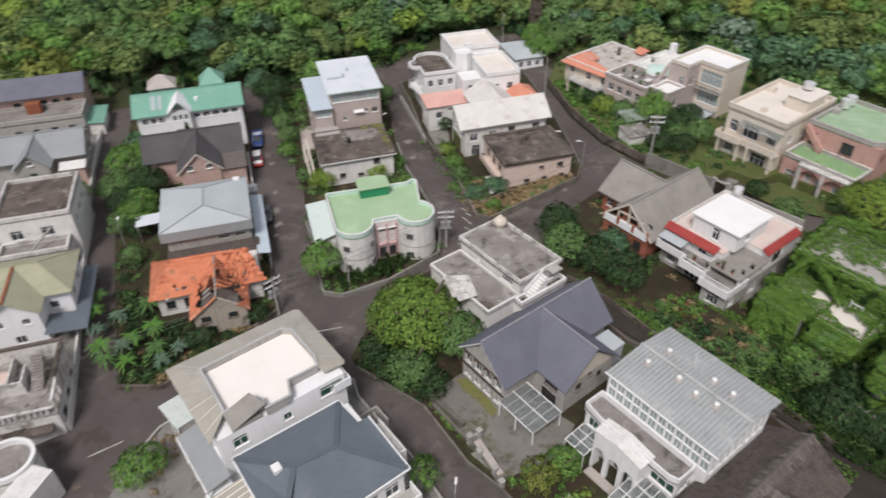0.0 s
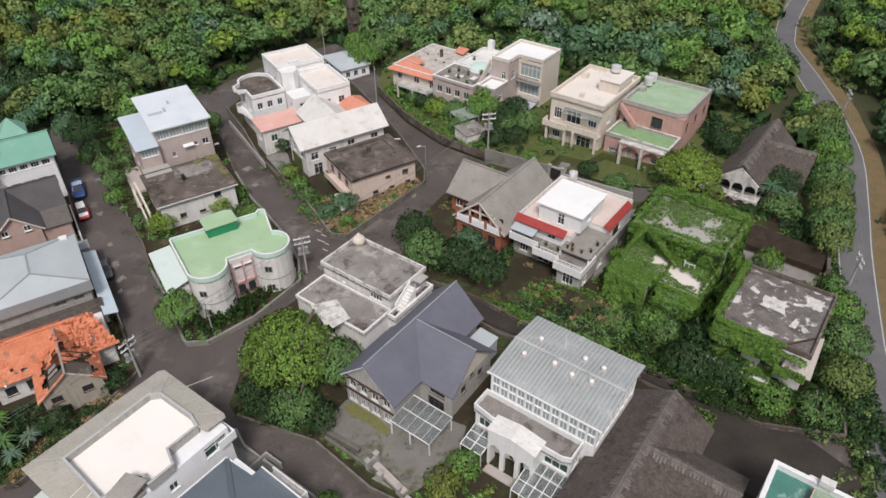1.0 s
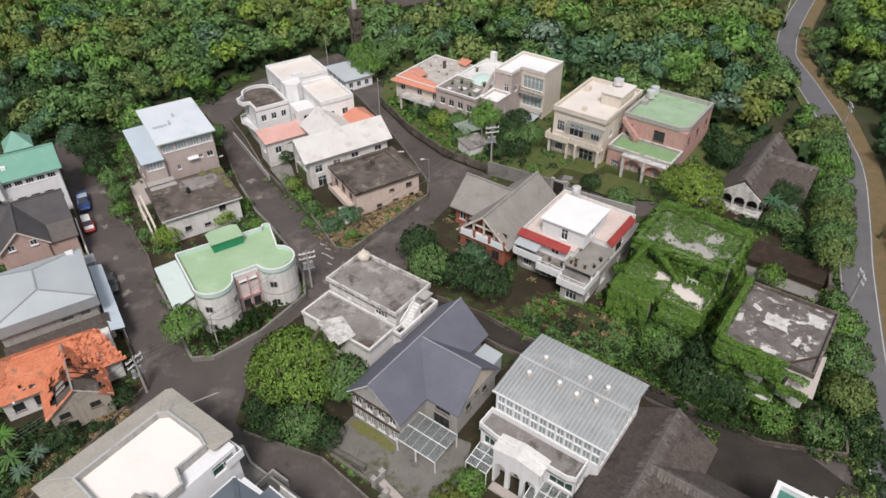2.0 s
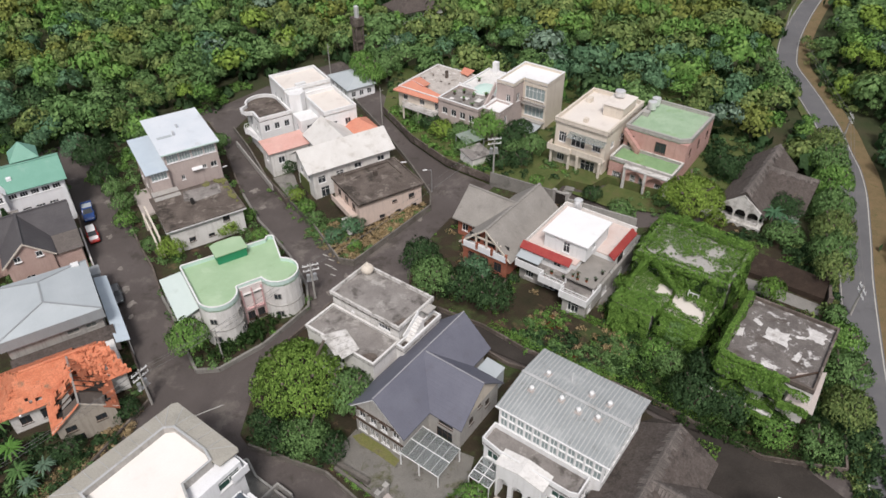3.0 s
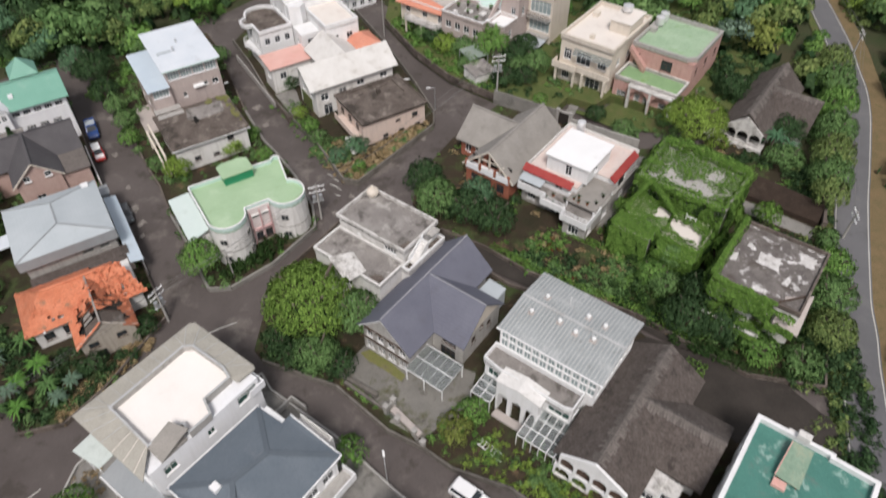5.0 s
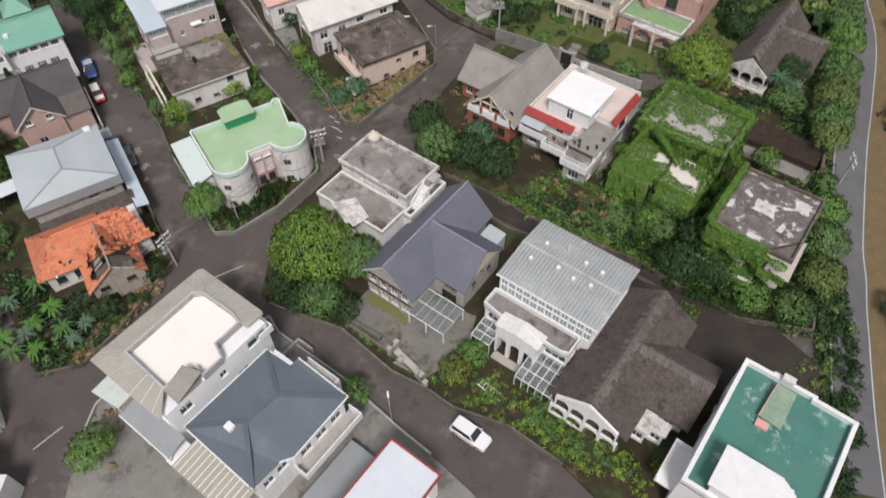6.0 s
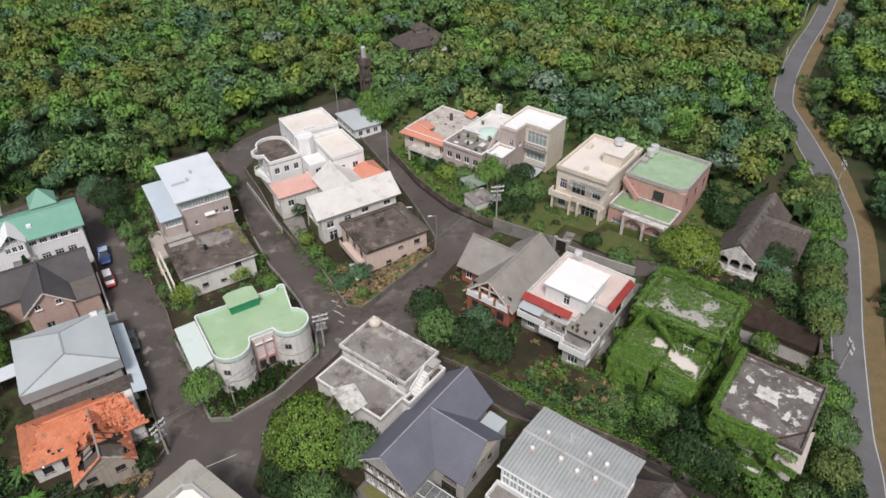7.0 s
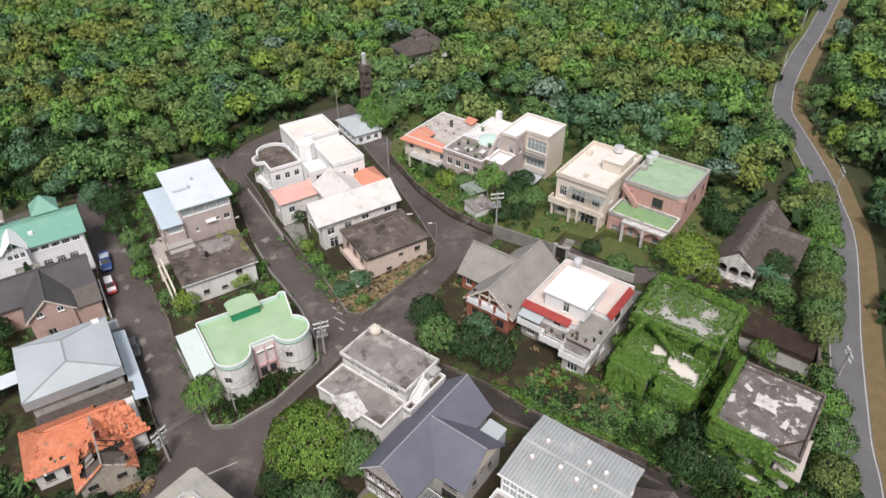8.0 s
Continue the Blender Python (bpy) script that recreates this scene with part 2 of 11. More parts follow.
surf("terrace_white", (0.86, 0.82, 0.78), (0.82, 0.78, 0.735), 0.3, 0.8, 0.02, 10, (0.74, 0.69, 0.64), 0.3, 0.58, 0.5, wear=0.05)
surf("terrace_pink", (0.6, 0.47, 0.42), (0.66, 0.58, 0.54), 0.4, 0.85, 0.03, 10, (0.46, 0.4, 0.365), 0.4, 0.54, 0.6, wear=0.08)
surf("green_membrane", (0.33, 0.47, 0.29), (0.4, 0.54, 0.35), 0.25, 0.6, 0.03, 8, (0.5, 0.62, 0.45), 0.2, 0.54, 0.6, second=((0.25, 0.36, 0.2), 0.5, 0.6, 0.5), wear=0.1)
surf("green_moss_roof", (0.28, 0.4, 0.26), (0.37, 0.49, 0.34), 0.35, 0.8, 0.06, 8, (0.16, 0.3, 0.07), 0.3, 0.55, 0.7, second=((0.45, 0.52, 0.4), 0.5, 0.64, 0.6))
surf("lower_moss", (0.2, 0.33, 0.16), (0.27, 0.4, 0.22), 0.4, 0.9, 0.1, 8, (0.15, 0.27, 0.06), 0.4, 0.53, 0.75, second=((0.4, 0.45, 0.33), 0.5, 0.62, 0.6))
surf("turquoise_roof", (0.065, 0.19, 0.157), (0.085, 0.235, 0.195), 0.3, 0.6, 0.04, 8, (0.13, 0.17, 0.15), 0.3, 0.52, 0.75, second=((0.36, 0.5, 0.45), 0.45, 0.565, 0.8), wear=0.2)
surf("emerald_sheet", (0.17, 0.36, 0.28), (0.2, 0.4, 0.315), 0.3, 0.5, 0.04, 8, (0.3, 0.46, 0.385), 0.4, 0.57, 0.6, ribs=("X", 0.4), wear=0.1)
surf("deep_green_wall", (0.02, 0.2, 0.09), (0.03, 0.24, 0.12), 0.4, 0.6, 0.03, 10)
surf("mint_sheet", (0.5, 0.66, 0.6), (0.56, 0.7, 0.65), 0.3, 0.5, 0.03, 10, ribs=("Y", 0.5), wear=0.05)
surf("orange_tiles", (0.5, 0.165, 0.085), (0.57, 0.22, 0.125), 0.8, 0.9, 0.3, 7, (0.36, 0.1, 0.055), 0.5, 0.54, 0.6, second=((0.2, 0.15, 0.1), 0.7, 0.58, 0.75), wear=0.35, objvar=0.25)
surf("coral_roof", (0.58, 0.23, 0.155), (0.64, 0.29, 0.2), 0.5, 0.85, 0.1, 9, (0.46, 0.2, 0.14), 0.5, 0.55, 0.6, ribs=("X", 0.3))
surf("salmon_roof", (0.66, 0.37, 0.32), (0.7, 0.44, 0.385), 0.5, 0.85, 0.06, 9, (0.54, 0.33, 0.26), 0.4, 0.56, 0.6, ribs=("X", 0.35))
surf("red_trim", (0.3, 0.042, 0.04), (0.36, 0.065, 0.055), 0.6, 0.7, 0.1, 9, ribs=("X", 0.25))
surf("grey_tiles", (0.25, 0.235, 0.215), (0.31, 0.29, 0.265), 0.4, 0.85, 0.1, 9, (0.2, 0.19, 0.17), 0.5, 0.55, 0.6, ribs=("Y", 0.35))
surf("old_shingle", (0.077, 0.063, 0.056), (0.117, 0.098, 0.088), 0.35, 0.95, 0.4, 4, (0.038, 0.031, 0.028), 0.35, 0.52, 0.75, streak=(0.15, 0.132, 0.12, 0.7), second=((0.15, 0.13, 0.118), 0.22, 0.58, 0.5), wear=0.4)
surf("olive_roof", (0.33, 0.33, 0.23), (0.38, 0.38, 0.27), 0.4, 0.7, 0.08, 9, (0.25, 0.25, 0.18), 0.5, 0.57, 0.5, ribs=("X", 0.4))
surf("wood_dark", (0.06, 0.04, 0.03), (0.09, 0.06, 0.045), 1.5, 0.8, 0.1, 12)
surf("rust_wood", (0.3, 0.1, 0.05), (0.22, 0.08, 0.045), 1.5, 0.85, 0.1, 12)
surf("ruin_roof", (0.12, 0.107, 0.1), (0.19, 0.172, 0.16), 0.5, 0.93, 0.12, 8, (0.085, 0.07, 0.06), 0.45, 0.52, 0.8, second=((0.6, 0.585, 0.57), 0.75, 0.545, 0.9), wear=0.35)
surf("torn_white", (0.5, 0.48, 0.46), (0.7, 0.685, 0.67), 1.6, 0.9, 0.15, 9, (0.24, 0.215, 0.195), 1.1, 0.54, 0.8, wear=0.3)
surf("roof_moss", (0.15, 0.16, 0.05), (0.19, 0.18, 0.075), 0.8, 0.97, 0.3, 6, (0.14, 0.12, 0.08), 0.8, 0.55, 0.8)
surf("overgrown_roof", (0.16, 0.15, 0.135), (0.24, 0.225, 0.205), 0.4, 0.97, 0.3, 6, (0.085, 0.125, 0.03), 0.35, 0.47, 0.9, second=((0.19, 0.16, 0.08), 0.5, 0.58, 0.7))
surf("weathered_parapet", (0.68, 0.665, 0.645), (0.55, 0.53, 0.5), 0.6, 0.92, 0.1, 8, (0.15, 0.137, 0.12), 0.6, 0.53, 0.8, streak=(0.17, 0.157, 0.14, 0.6), second=((0.3, 0.28, 0.25), 1.2, 0.57, 0.7), wear=0.2)
surf("pale_shingle", (0.138, 0.121, 0.110), (0.190, 0.167, 0.153), 0.5, 0.95, 0.3, 5, (0.085, 0.073, 0.066), 0.5, 0.55, 0.7, wear=0.35, objvar=0.25)
surf("pale_ridge", (0.3, 0.3, 0.32), (0.36, 0.36, 0.37), 0.5, 0.7, 0.05, 9, wear=0.15)
surf("shelter_green", (0.2, 0.3, 0.22), (0.27, 0.36, 0.27), 0.8, 0.8, 0.1, 8, (0.33, 0.36, 0.26), 0.9, 0.53, 0.7, second=((0.14, 0.2, 0.15), 1.2, 0.56, 0.7), wear=0.25)
surf("shelter_grey", (0.2, 0.25, 0.21), (0.27, 0.31, 0.27), 0.6, 0.7, 0.06, 9, (0.35, 0.37, 0.34), 0.6, 0.55, 0.6, ribs=("X", 0.3), wear=0.15)
surf("rubble_roof", (0.42, 0.38, 0.345), (0.54, 0.5, 0.46), 0.6, 0.95, 0.3, 6, (0.25, 0.22, 0.19), 0.5, 0.53, 0.8, second=((0.68, 0.65, 0.62), 0.8, 0.57, 0.7), wear=0.3)
surf("road_scuff", (0.2, 0.178, 0.16), (0.28, 0.255, 0.23), 0.8, 0.93, 0.1, 8, (0.11, 0.096, 0.085), 0.9, 0.5, 0.8, wear=0.3)
surf("stone_wall", (0.119, 0.108, 0.095), (0.180, 0.165, 0.146), 0.8, 0.93, 0.25, 5, (0.09, 0.08, 0.065), 0.6, 0.53, 0.7, island=0.25)
surf("pole_concrete", (0.33, 0.32, 0.3), (0.4, 0.385, 0.36), 1.0, 0.9, 0.05, 14)
surf("galvanised", (0.5, 0.51, 0.52), (0.6, 0.61, 0.62), 1.0, 0.4, 0.03, 14, metal=0.6)
surf("steel_tank", (0.72, 0.72, 0.73), (0.8, 0.8, 0.8), 1.0, 0.3, 0.03, 14, metal=0.5)
surf("trunk_bark", (0.12, 0.1, 0.08), (0.18, 0.15, 0.12), 1.5, 0.95, 0.4, 8)
surf("car_blue", (0.02, 0.06, 0.22), (0.025, 0.07, 0.25), 1.0, 0.25, 0.01, 20, wear=0.05, spec=0.6)
surf("car_red", (0.4, 0.02, 0.02), (0.43, 0.03, 0.025), 1.0, 0.25, 0.01, 20, wear=0.05, spec=0.6)
surf("car_grey", (0.09, 0.095, 0.1), (0.1, 0.105, 0.11), 1.0, 0.25, 0.01, 20, wear=0.05, spec=0.6)
surf("car_white", (0.8, 0.8, 0.8), (0.78, 0.78, 0.78), 1.0, 0.25, 0.01, 20, wear=0.02, spec=0.6)
surf("rubber", (0.015, 0.015, 0.015), (0.02, 0.02, 0.02), 2.0, 0.9, 0.05, 14)
surf("cable_grey", (0.16, 0.155, 0.15), (0.2, 0.195, 0.19), 2.0, 0.7, 0.01, 14)
# near-black: painted shade in openings; also the gate leaf, duct and pots
surf("shadow_interior", (0.02, 0.02, 0.02), (0.03, 0.028, 0.025), 2.0, 0.95, 0.05, 14)
glassy("window_glass", (0.035, 0.042, 0.048), 0.1)
glassy("green_glass", (0.03, 0.075, 0.06), 0.1)
glassy("pale_glass", (0.3, 0.36, 0.36), 0.15)
glassy("dull_glass", (0.16, 0.175, 0.17), 0.2)
surf("glass_roof_sheet", (0.278, 0.301, 0.301), (0.354, 0.378, 0.381), 0.3, 0.35, 0.03, 10, (0.52, 0.53, 0.52), 0.3, 0.55, 0.6, second=((0.2, 0.21, 0.195), 0.5, 0.58, 0.65), wear=0.15)
glassy("canopy_glass", (0.72, 0.77, 0.76), 0.12, 0.85)
surf("pinkish_band", (0.4, 0.36, 0.335), (0.46, 0.41, 0.38), 0.6, 0.7, 0.05, 12)
surf("bay_white", (0.72, 0.66, 0.64), (0.66, 0.59, 0.57), 0.6, 0.85, 0.05, 12, streak=(0.5, 0.36, 0.36, 0.45), wear=0.1)
surf("faded_pink", (0.56, 0.33, 0.33), (0.62, 0.42, 0.41), 0.8, 0.85, 0.05, 12, wear=0.15)
surf("canopy_dull", (0.5, 0.55, 0.52), (0.57, 0.615, 0.585), 0.3, 0.55, 0.03, 10, (0.4, 0.44, 0.41), 0.5, 0.52, 0.7, ribs=("Y", 0.5), wear=0.12)
surf("pale_mint_sheet", (0.55, 0.64, 0.61), (0.61, 0.69, 0.66), 0.3, 0.5, 0.03, 10, (0.47, 0.55, 0.51), 0.3, 0.55, 0.6, ribs=("Y", 0.5), wear=0.08)
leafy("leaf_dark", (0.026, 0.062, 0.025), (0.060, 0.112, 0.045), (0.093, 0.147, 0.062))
leafy("leaf_mid", (0.098, 0.196, 0.063), (0.165, 0.281, 0.100), (0.186, 0.275, 0.107))
leafy("leaf_bright", (0.105, 0.238, 0.050), (0.182, 0.334, 0.084), (0.222, 0.323, 0.095))
leafy("leaf_olive", (0.132, 0.210, 0.068), (0.204, 0.277, 0.092), (0.236, 0.253, 0.089))
leafy("leaf_gold", (0.162, 0.216, 0.052), (0.234, 0.277, 0.073), (0.244, 0.244, 0.070))
leafy("leaf_dome", (0.108, 0.203, 0.041), (0.226, 0.360, 0.075), (0.264, 0.376, 0.089))
leafy("leaf_bluish", (0.078, 0.171, 0.090), (0.133, 0.247, 0.129), (0.161, 0.252, 0.139))
leafy("leaf_lime", (0.160, 0.266, 0.044), (0.253, 0.369, 0.073), (0.277, 0.364, 0.084))
leafy("leaf_silver", (0.119, 0.191, 0.128), (0.214, 0.305, 0.217), (0.247, 0.317, 0.256))
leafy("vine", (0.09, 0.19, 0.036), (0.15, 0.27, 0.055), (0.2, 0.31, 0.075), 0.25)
# darker copy of vine: shade put into wall vines; also dark shrubs and hedges
leafy("vine_shade_and_shrub", (0.025, 0.060, 0.019), (0.042, 0.081, 0.024), (0.065, 0.107, 0.030), 0.3)
leafy("dry_leaf", (0.29, 0.21, 0.1), (0.46, 0.35, 0.2), (0.5, 0.4, 0.25), 0.4)
leafy("red_leaf", (0.18, 0.05, 0.02), (0.13, 0.05, 0.02), (0.26, 0.08, 0.03), 0.4)
M = MATS

# ---------------------------------------------------------------- mesh helpers
class MB:
    """Collects the faces of one mesh."""

    def __init__(self):
        self.v, self.f = [], []

    def add(self, verts, faces):
        n = len(self.v)
        self.v += [tuple(p) for p in verts]
        self.f += [tuple(i + n for i in f) for f in faces]
        return self

    def box(self, x0, y0, z0, x1, y1, z1):
        return self.add([(x0, y0, z0), (x1, y0, z0), (x1, y1, z0), (x0, y1, z0), (x0, y0, z1), (x1, y0, z1), (x1, y1, z1), (x0, y1, z1)],
                        [(3, 2, 1, 0), (4, 5, 6, 7), (0, 1, 5, 4), (1, 2, 6, 5), (2, 3, 7, 6), (3, 0, 4, 7)])

    def slab(self, top, th):
        """A plate whose upper outline is given, th thick (measured down)."""
        n = len(top)
        low = [(x, y, z - th) for x, y, z in top]
        return self.add(list(top) + low, [tuple(range(n)), tuple(range(2 * n - 1, n - 1, -1))]
                        + [(i, i + n, (i + 1) % n + n, (i + 1) % n) for i in range(n)])

    def prism(self, outline, z0, z1):
        return self.slab([(x, y, z1) for x, y in outline], z1 - z0)

    def tube(self, x, y, z0, z1, r0, r1=None, n=12, cap=True):
        r1 = r0 if r1 is None else r1
        c = [(math.cos(2 * math.pi * i / n), math.sin(2 * math.pi * i / n)) for i in range(n)]
        f = [(i, (i + 1) % n, (i + 1) % n + n, i + n) for i in range(n)]
        if cap:
            f += [tuple(range(2 * n - 1, n - 1, -1))[::-1], tuple(range(n))[::-1]]
        return self.add([(x + r0 * a, y + r0 * b, z0) for a, b in c] + [(x + r1 * a, y + r1 * b, z1) for a, b in c], f)

    def beam(self, p, q, w, h=None):
        """A bar from p to q."""
        h = h or w
        p, q = Vector(p), Vector(q)
        d = (q - p).normalized()
        side = d.cross(Vector((0, 0, 1)))
        side = side.normalized() if side.length > 1e-4 else Vector((1, 0, 0))
        up = side.cross(d)
        vs = [e + side * (a * w / 2) + up * (b * h / 2) for e in (p, q) for a, b in ((-1, -1), (1, -1), (1, 1), (-1, 1))]
        return self.add(vs, [(3, 2, 1, 0), (4, 5, 6, 7), (0, 1, 5, 4), (1, 2, 6, 5), (2, 3, 7, 6), (3, 0, 4, 7)])

    def ring(self, outline, z0, z1, w):
        """An upright band along a closed outline (counter-clockwise), w thick to the inside."""
        n = len(outline)
        pts = [Vector(p) for p in outline]
        inner = []
        for i in range(n):
            a, b, c = pts[i - 1], pts[i], pts[(i + 1) % n]
            d1, d2 = (b - a).normalized(), (c - b).normalized()
            n1, n2 = Vector((-d1.y, d1.x)), Vector((-d2.y, d2.x))
            m = n1 + n2
            m = m / max(0.3, m.dot(n1))
            inner.append(b + m * w)
        vs = [(p.x, p.y, z) for z in (z0, z1) for p in pts] + [(p.x, p.y, z) for z in (z0, z1) for p in inner]
        fs = []
        for i in range(n):
            j = (i + 1) % n
            fs += [(i, j, j + n, i + n), (i + n, j + n, j + 3 * n, i + 3 * n), (j + 2 * n, i + 2 * n, i + 3 * n, j + 3 * n), (j, i, i + 2 * n, j + 2 * n)]
        return self.add(vs, fs)

    def ball(self, x, y, z, r, n=12, m=8, squash=1.0):
        vs, fs = [], []
        for j in range(m + 1):
            a = math.pi * j / m
            vs += [(x + r * math.sin(a) * math.cos(2 * math.pi * i / n), y + r * math.sin(a) * math.sin(2 * math.pi * i / n), z + r * squash * math.cos(a)) for i in range(n)]
        for j in range(m):
            fs += [(j * n + i, (j + 1) * n + i, (j + 1) * n + (i + 1) % n, j * n + (i + 1) % n) for i in range(n)]
        return self.add(vs, fs)

    def mesh(self, name):
        # corners that coincide become one vertex
        seen, order, keep = {}, [], []
        for p in self.v:
            k = (round(p[0], 3), round(p[1], 3), round(p[2], 3))
            if k not in seen:
                seen[k] = len(keep)
                keep.append(p)
            order.append(seen[k])
        faces = []
        for f in self.f:
            g = []
            for i in f:
                if order[i] not in g:
                    g.append(order[i])
            if len(g) > 2:
                faces.append(g)
        me = bpy.data.meshes.new(name)
        me.from_pydata(keep, [], faces)
        me.validate()
        return me


def quads(name, verts, quad, mat):
    """A mesh from arrays of vertices and four-cornered faces."""
    me = bpy.data.meshes.new(name)
    me.vertices.add(len(verts))
    me.vertices.foreach_set("co", np.ascontiguousarray(verts, np.float32).ravel())
    n = len(quad)
    me.loops.add(4 * n)
    me.loops.foreach_set("vertex_index", np.ascontiguousarray(quad, np.int32).ravel())
    me.polygons.add(n)
    me.polygons.foreach_set("loop_start", np.arange(0, 4 * n, 4, dtype=np.int32))
    me.polygons.foreach_set("loop_total", np.full(n, 4, np.int32))
    me.update(calc_edges=True)
    me.materials.append(M[mat])
    return me


def part(name, mb, mat, parent, label="", at=None):
    me = mb.mesh(name) if isinstance(mb, MB) else mb
    if not me.materials:
        me.materials.append(M[mat])
    ob = new(name, me)
    ob.parent = parent
    if at is not None:
        ob.matrix_local = at
    return tagged(ob, label)


def thing(name, x, y, z, turn, label, category, group="", kind=""):
    ob = new(name)
    ob.matrix_world = pose(x, y, z, 0, 0, turn)
    ob.empty_display_size = 0.5
    return tagged(ob, label, category, group, kind)


def single(name, mb, mat, label, category, group="", kind="", at=None):
    me = mb.mesh(name) if isinstance(mb, MB) else mb
    if not me.materials:
        me.materials.append(M[mat])
    ob = new(name, me)
    if at is not None:
        ob.matrix_world = at
    return tagged(ob, label, category, group, kind)


# ---------------------------------------------------------------- lie of the land
def clip(v, lo, hi):
    return np.clip(v, lo, hi)


def ground_z(x, y):
    """The village slopes up gently to the east and to the woods."""
    return clip(0.06 * (x + 20), -0.6, 4.0) + clip(0.02 * (y - 55), 0, 1.4)


def wood_z(x, y):
    d = np.hypot(x - 0, y - 70)
    far = clip((d - 95) / 160, 0, 1)
    return ground_z(x, y) + far * (4 * np.sin(x * 0.021 + 1) * np.cos(y * 0.017) - 3.0 + 2 * np.sin(x * 0.05 + y * 0.04))


def draped(name, outline, lift, step=4.0, deep=0.0):
    """A sheet over the ground inside an outline, cut to follow its slope; deep: how far its sides go down."""
    bm = bmesh.new()
    face = bm.faces.new([bm.verts.new((x, y, 0)) for x, y in outline])
    if face.normal.z < 0:
        face.normal_flip()
    bm.normal_update()
    xs, ys = [p[0] for p in outline], [p[1] for p in outline]
    for axis, lo, hi in ((0, min(xs), max(xs)), (1, min(ys), max(ys))):
        c = lo + step
        while c < hi:
            co, no = ((c, 0, 0), (1, 0, 0)) if axis == 0 else ((0, c, 0), (0, 1, 0))
            bmesh.ops.bisect_plane(bm, geom=bm.verts[:] + bm.edges[:] + bm.faces[:], plane_co=co, plane_no=no)
            c += step
    top = bm.verts[:]
    if deep:
        rim = [e for e in bm.edges if e.is_boundary]
        got = bmesh.ops.extrude_edge_only(bm, edges=rim)
        low = {v for v in got["geom"] if isinstance(v, bmesh.types.BMVert)}
    else:
        low = set()
    for v in bm.verts:
        v.co.z = float(ground_z(v.co.x, v.co.y)) + lift - (deep if v in low else 0)
    bmesh.ops.recalc_face_normals(bm, faces=bm.faces[:])
    if sum(f.normal.z * f.calc_area() for f in bm.faces) < 0:
        bmesh.ops.reverse_faces(bm, faces=bm.faces[:])
    me = bpy.data.meshes.new(name)
    bm.to_mesh(me)
    bm.free()
    return me


def low_wall(mb, line, h, w=0.22, lift=0.0):
    """A wall along a line on the ground, in short runs that follow the slope."""
    for (x0, y0), (x1, y1) in zip(line, line[1:]):
        n = max(1, int(math.hypot(x1 - x0, y1 - y0) / 3.0))
        for i in range(n):
            a, b = i / n, (i + 1) / n
            p, q = (x0 + (x1 - x0) * a, y0 + (y1 - y0) * a), (x0 + (x1 - x0) * b, y0 + (y1 - y0) * b)
            zp, zq = float(ground_z(*p)) + lift, float(ground_z(*q)) + lift
            d = Vector((q[0] - p[0], q[1] - p[1])).normalized()
            s = Vector((-d.y, d.x)) * w / 2
            mb.slab([(p[0] - s.x, p[1] - s.y, zp + h), (q[0] - s.x, q[1] - s.y, zq + h), (q[0] + s.x, q[1] + s.y, zq + h), (p[0] + s.x, p[1] + s.y, zp + h)], h + 0.6)
    return mb


def spaced(lo, hi, near_lo, near_hi, step):
    a = list(np.arange(near_lo, near_hi + 0.1, step))
    s = step
    while a[-1] < hi:
        s *= 1.35
        a.append(a[-1] + s)
    s = step
    while a[0] > lo:
        s *= 1.35
        a.insert(0, a[0] - s)
    return np.array(a)


_gx, _gy = np.meshgrid(spaced(-1500, 1500, -130, 150, 4), spaced(-1500, 1800, 0, 240, 4))
_gz = wood_z(_gx, _gy) - 0.12
_nx, _ny = _gx.shape[1], _gx.shape[0]
_id = np.arange(_nx * _ny).reshape(_ny, _nx)
ground = tagged(new("ground", quads("ground", np.stack([_gx, _gy, _gz], -1).reshape(-1, 3),
                                    np.stack([_id[:-1, :-1], _id[:-1, 1:], _id[1:, 1:], _id[1:, :-1]], -1).reshape(-1, 4), "soil")),
                "green-brown earth and undergrowth below the woods", "ground", kind="structure")
ground.data.polygons.foreach_set("use_smooth", np.ones(len(ground.data.polygons), bool))

# streets of the village: one worn asphalt sheet between the raised plots
STREETS = [(-102, 92), (-78, 116), (-62, 127), (-48, 134), (-34, 152), (-24, 158), (-14, 140), (2, 110), (24, 98), (50, 90), (56, 76), (50, 50),
           (40, 34), (37, 14), (30, 8), (-60, 8), (-72, 30)]
tagged(new("road", draped("road", STREETS, 0.03)), "worn patched grey-brown asphalt village street", "road", kind="structure").data.materials.append(M["asphalt"])

# ---------------------------------------------------------------- plots between the streets
PLOT_WEST = [(-75, 116), (-62, 94.5), (-53.4, 79.6), (-42.3, 63.7), (-36.6, 54.6), (-40.8, 44), (-43.9, 39.1), (-48.6, 37.8), (-57.2, 48.5), (-66.4, 61.1), (-76, 76), (-90, 99)]
PLOT_ROUND = [(-68.8, 120.2), (-61.9, 106.3), (-55.2, 96.4), (-47.9, 84.9), (-44.6, 80.2), (-41, 73.5), (-36.6, 67), (-34, 62.3), (-32.1, 59.3), (-29.1, 59.5), (-24, 63.6), (-19, 70.4), (-20, 75), (-23.6, 81.9), (-27.4, 87.6), (-30.4, 91.6), (-35, 99.8), (-37.8, 105.8), (-44, 120), (-48.3, 126.9)]
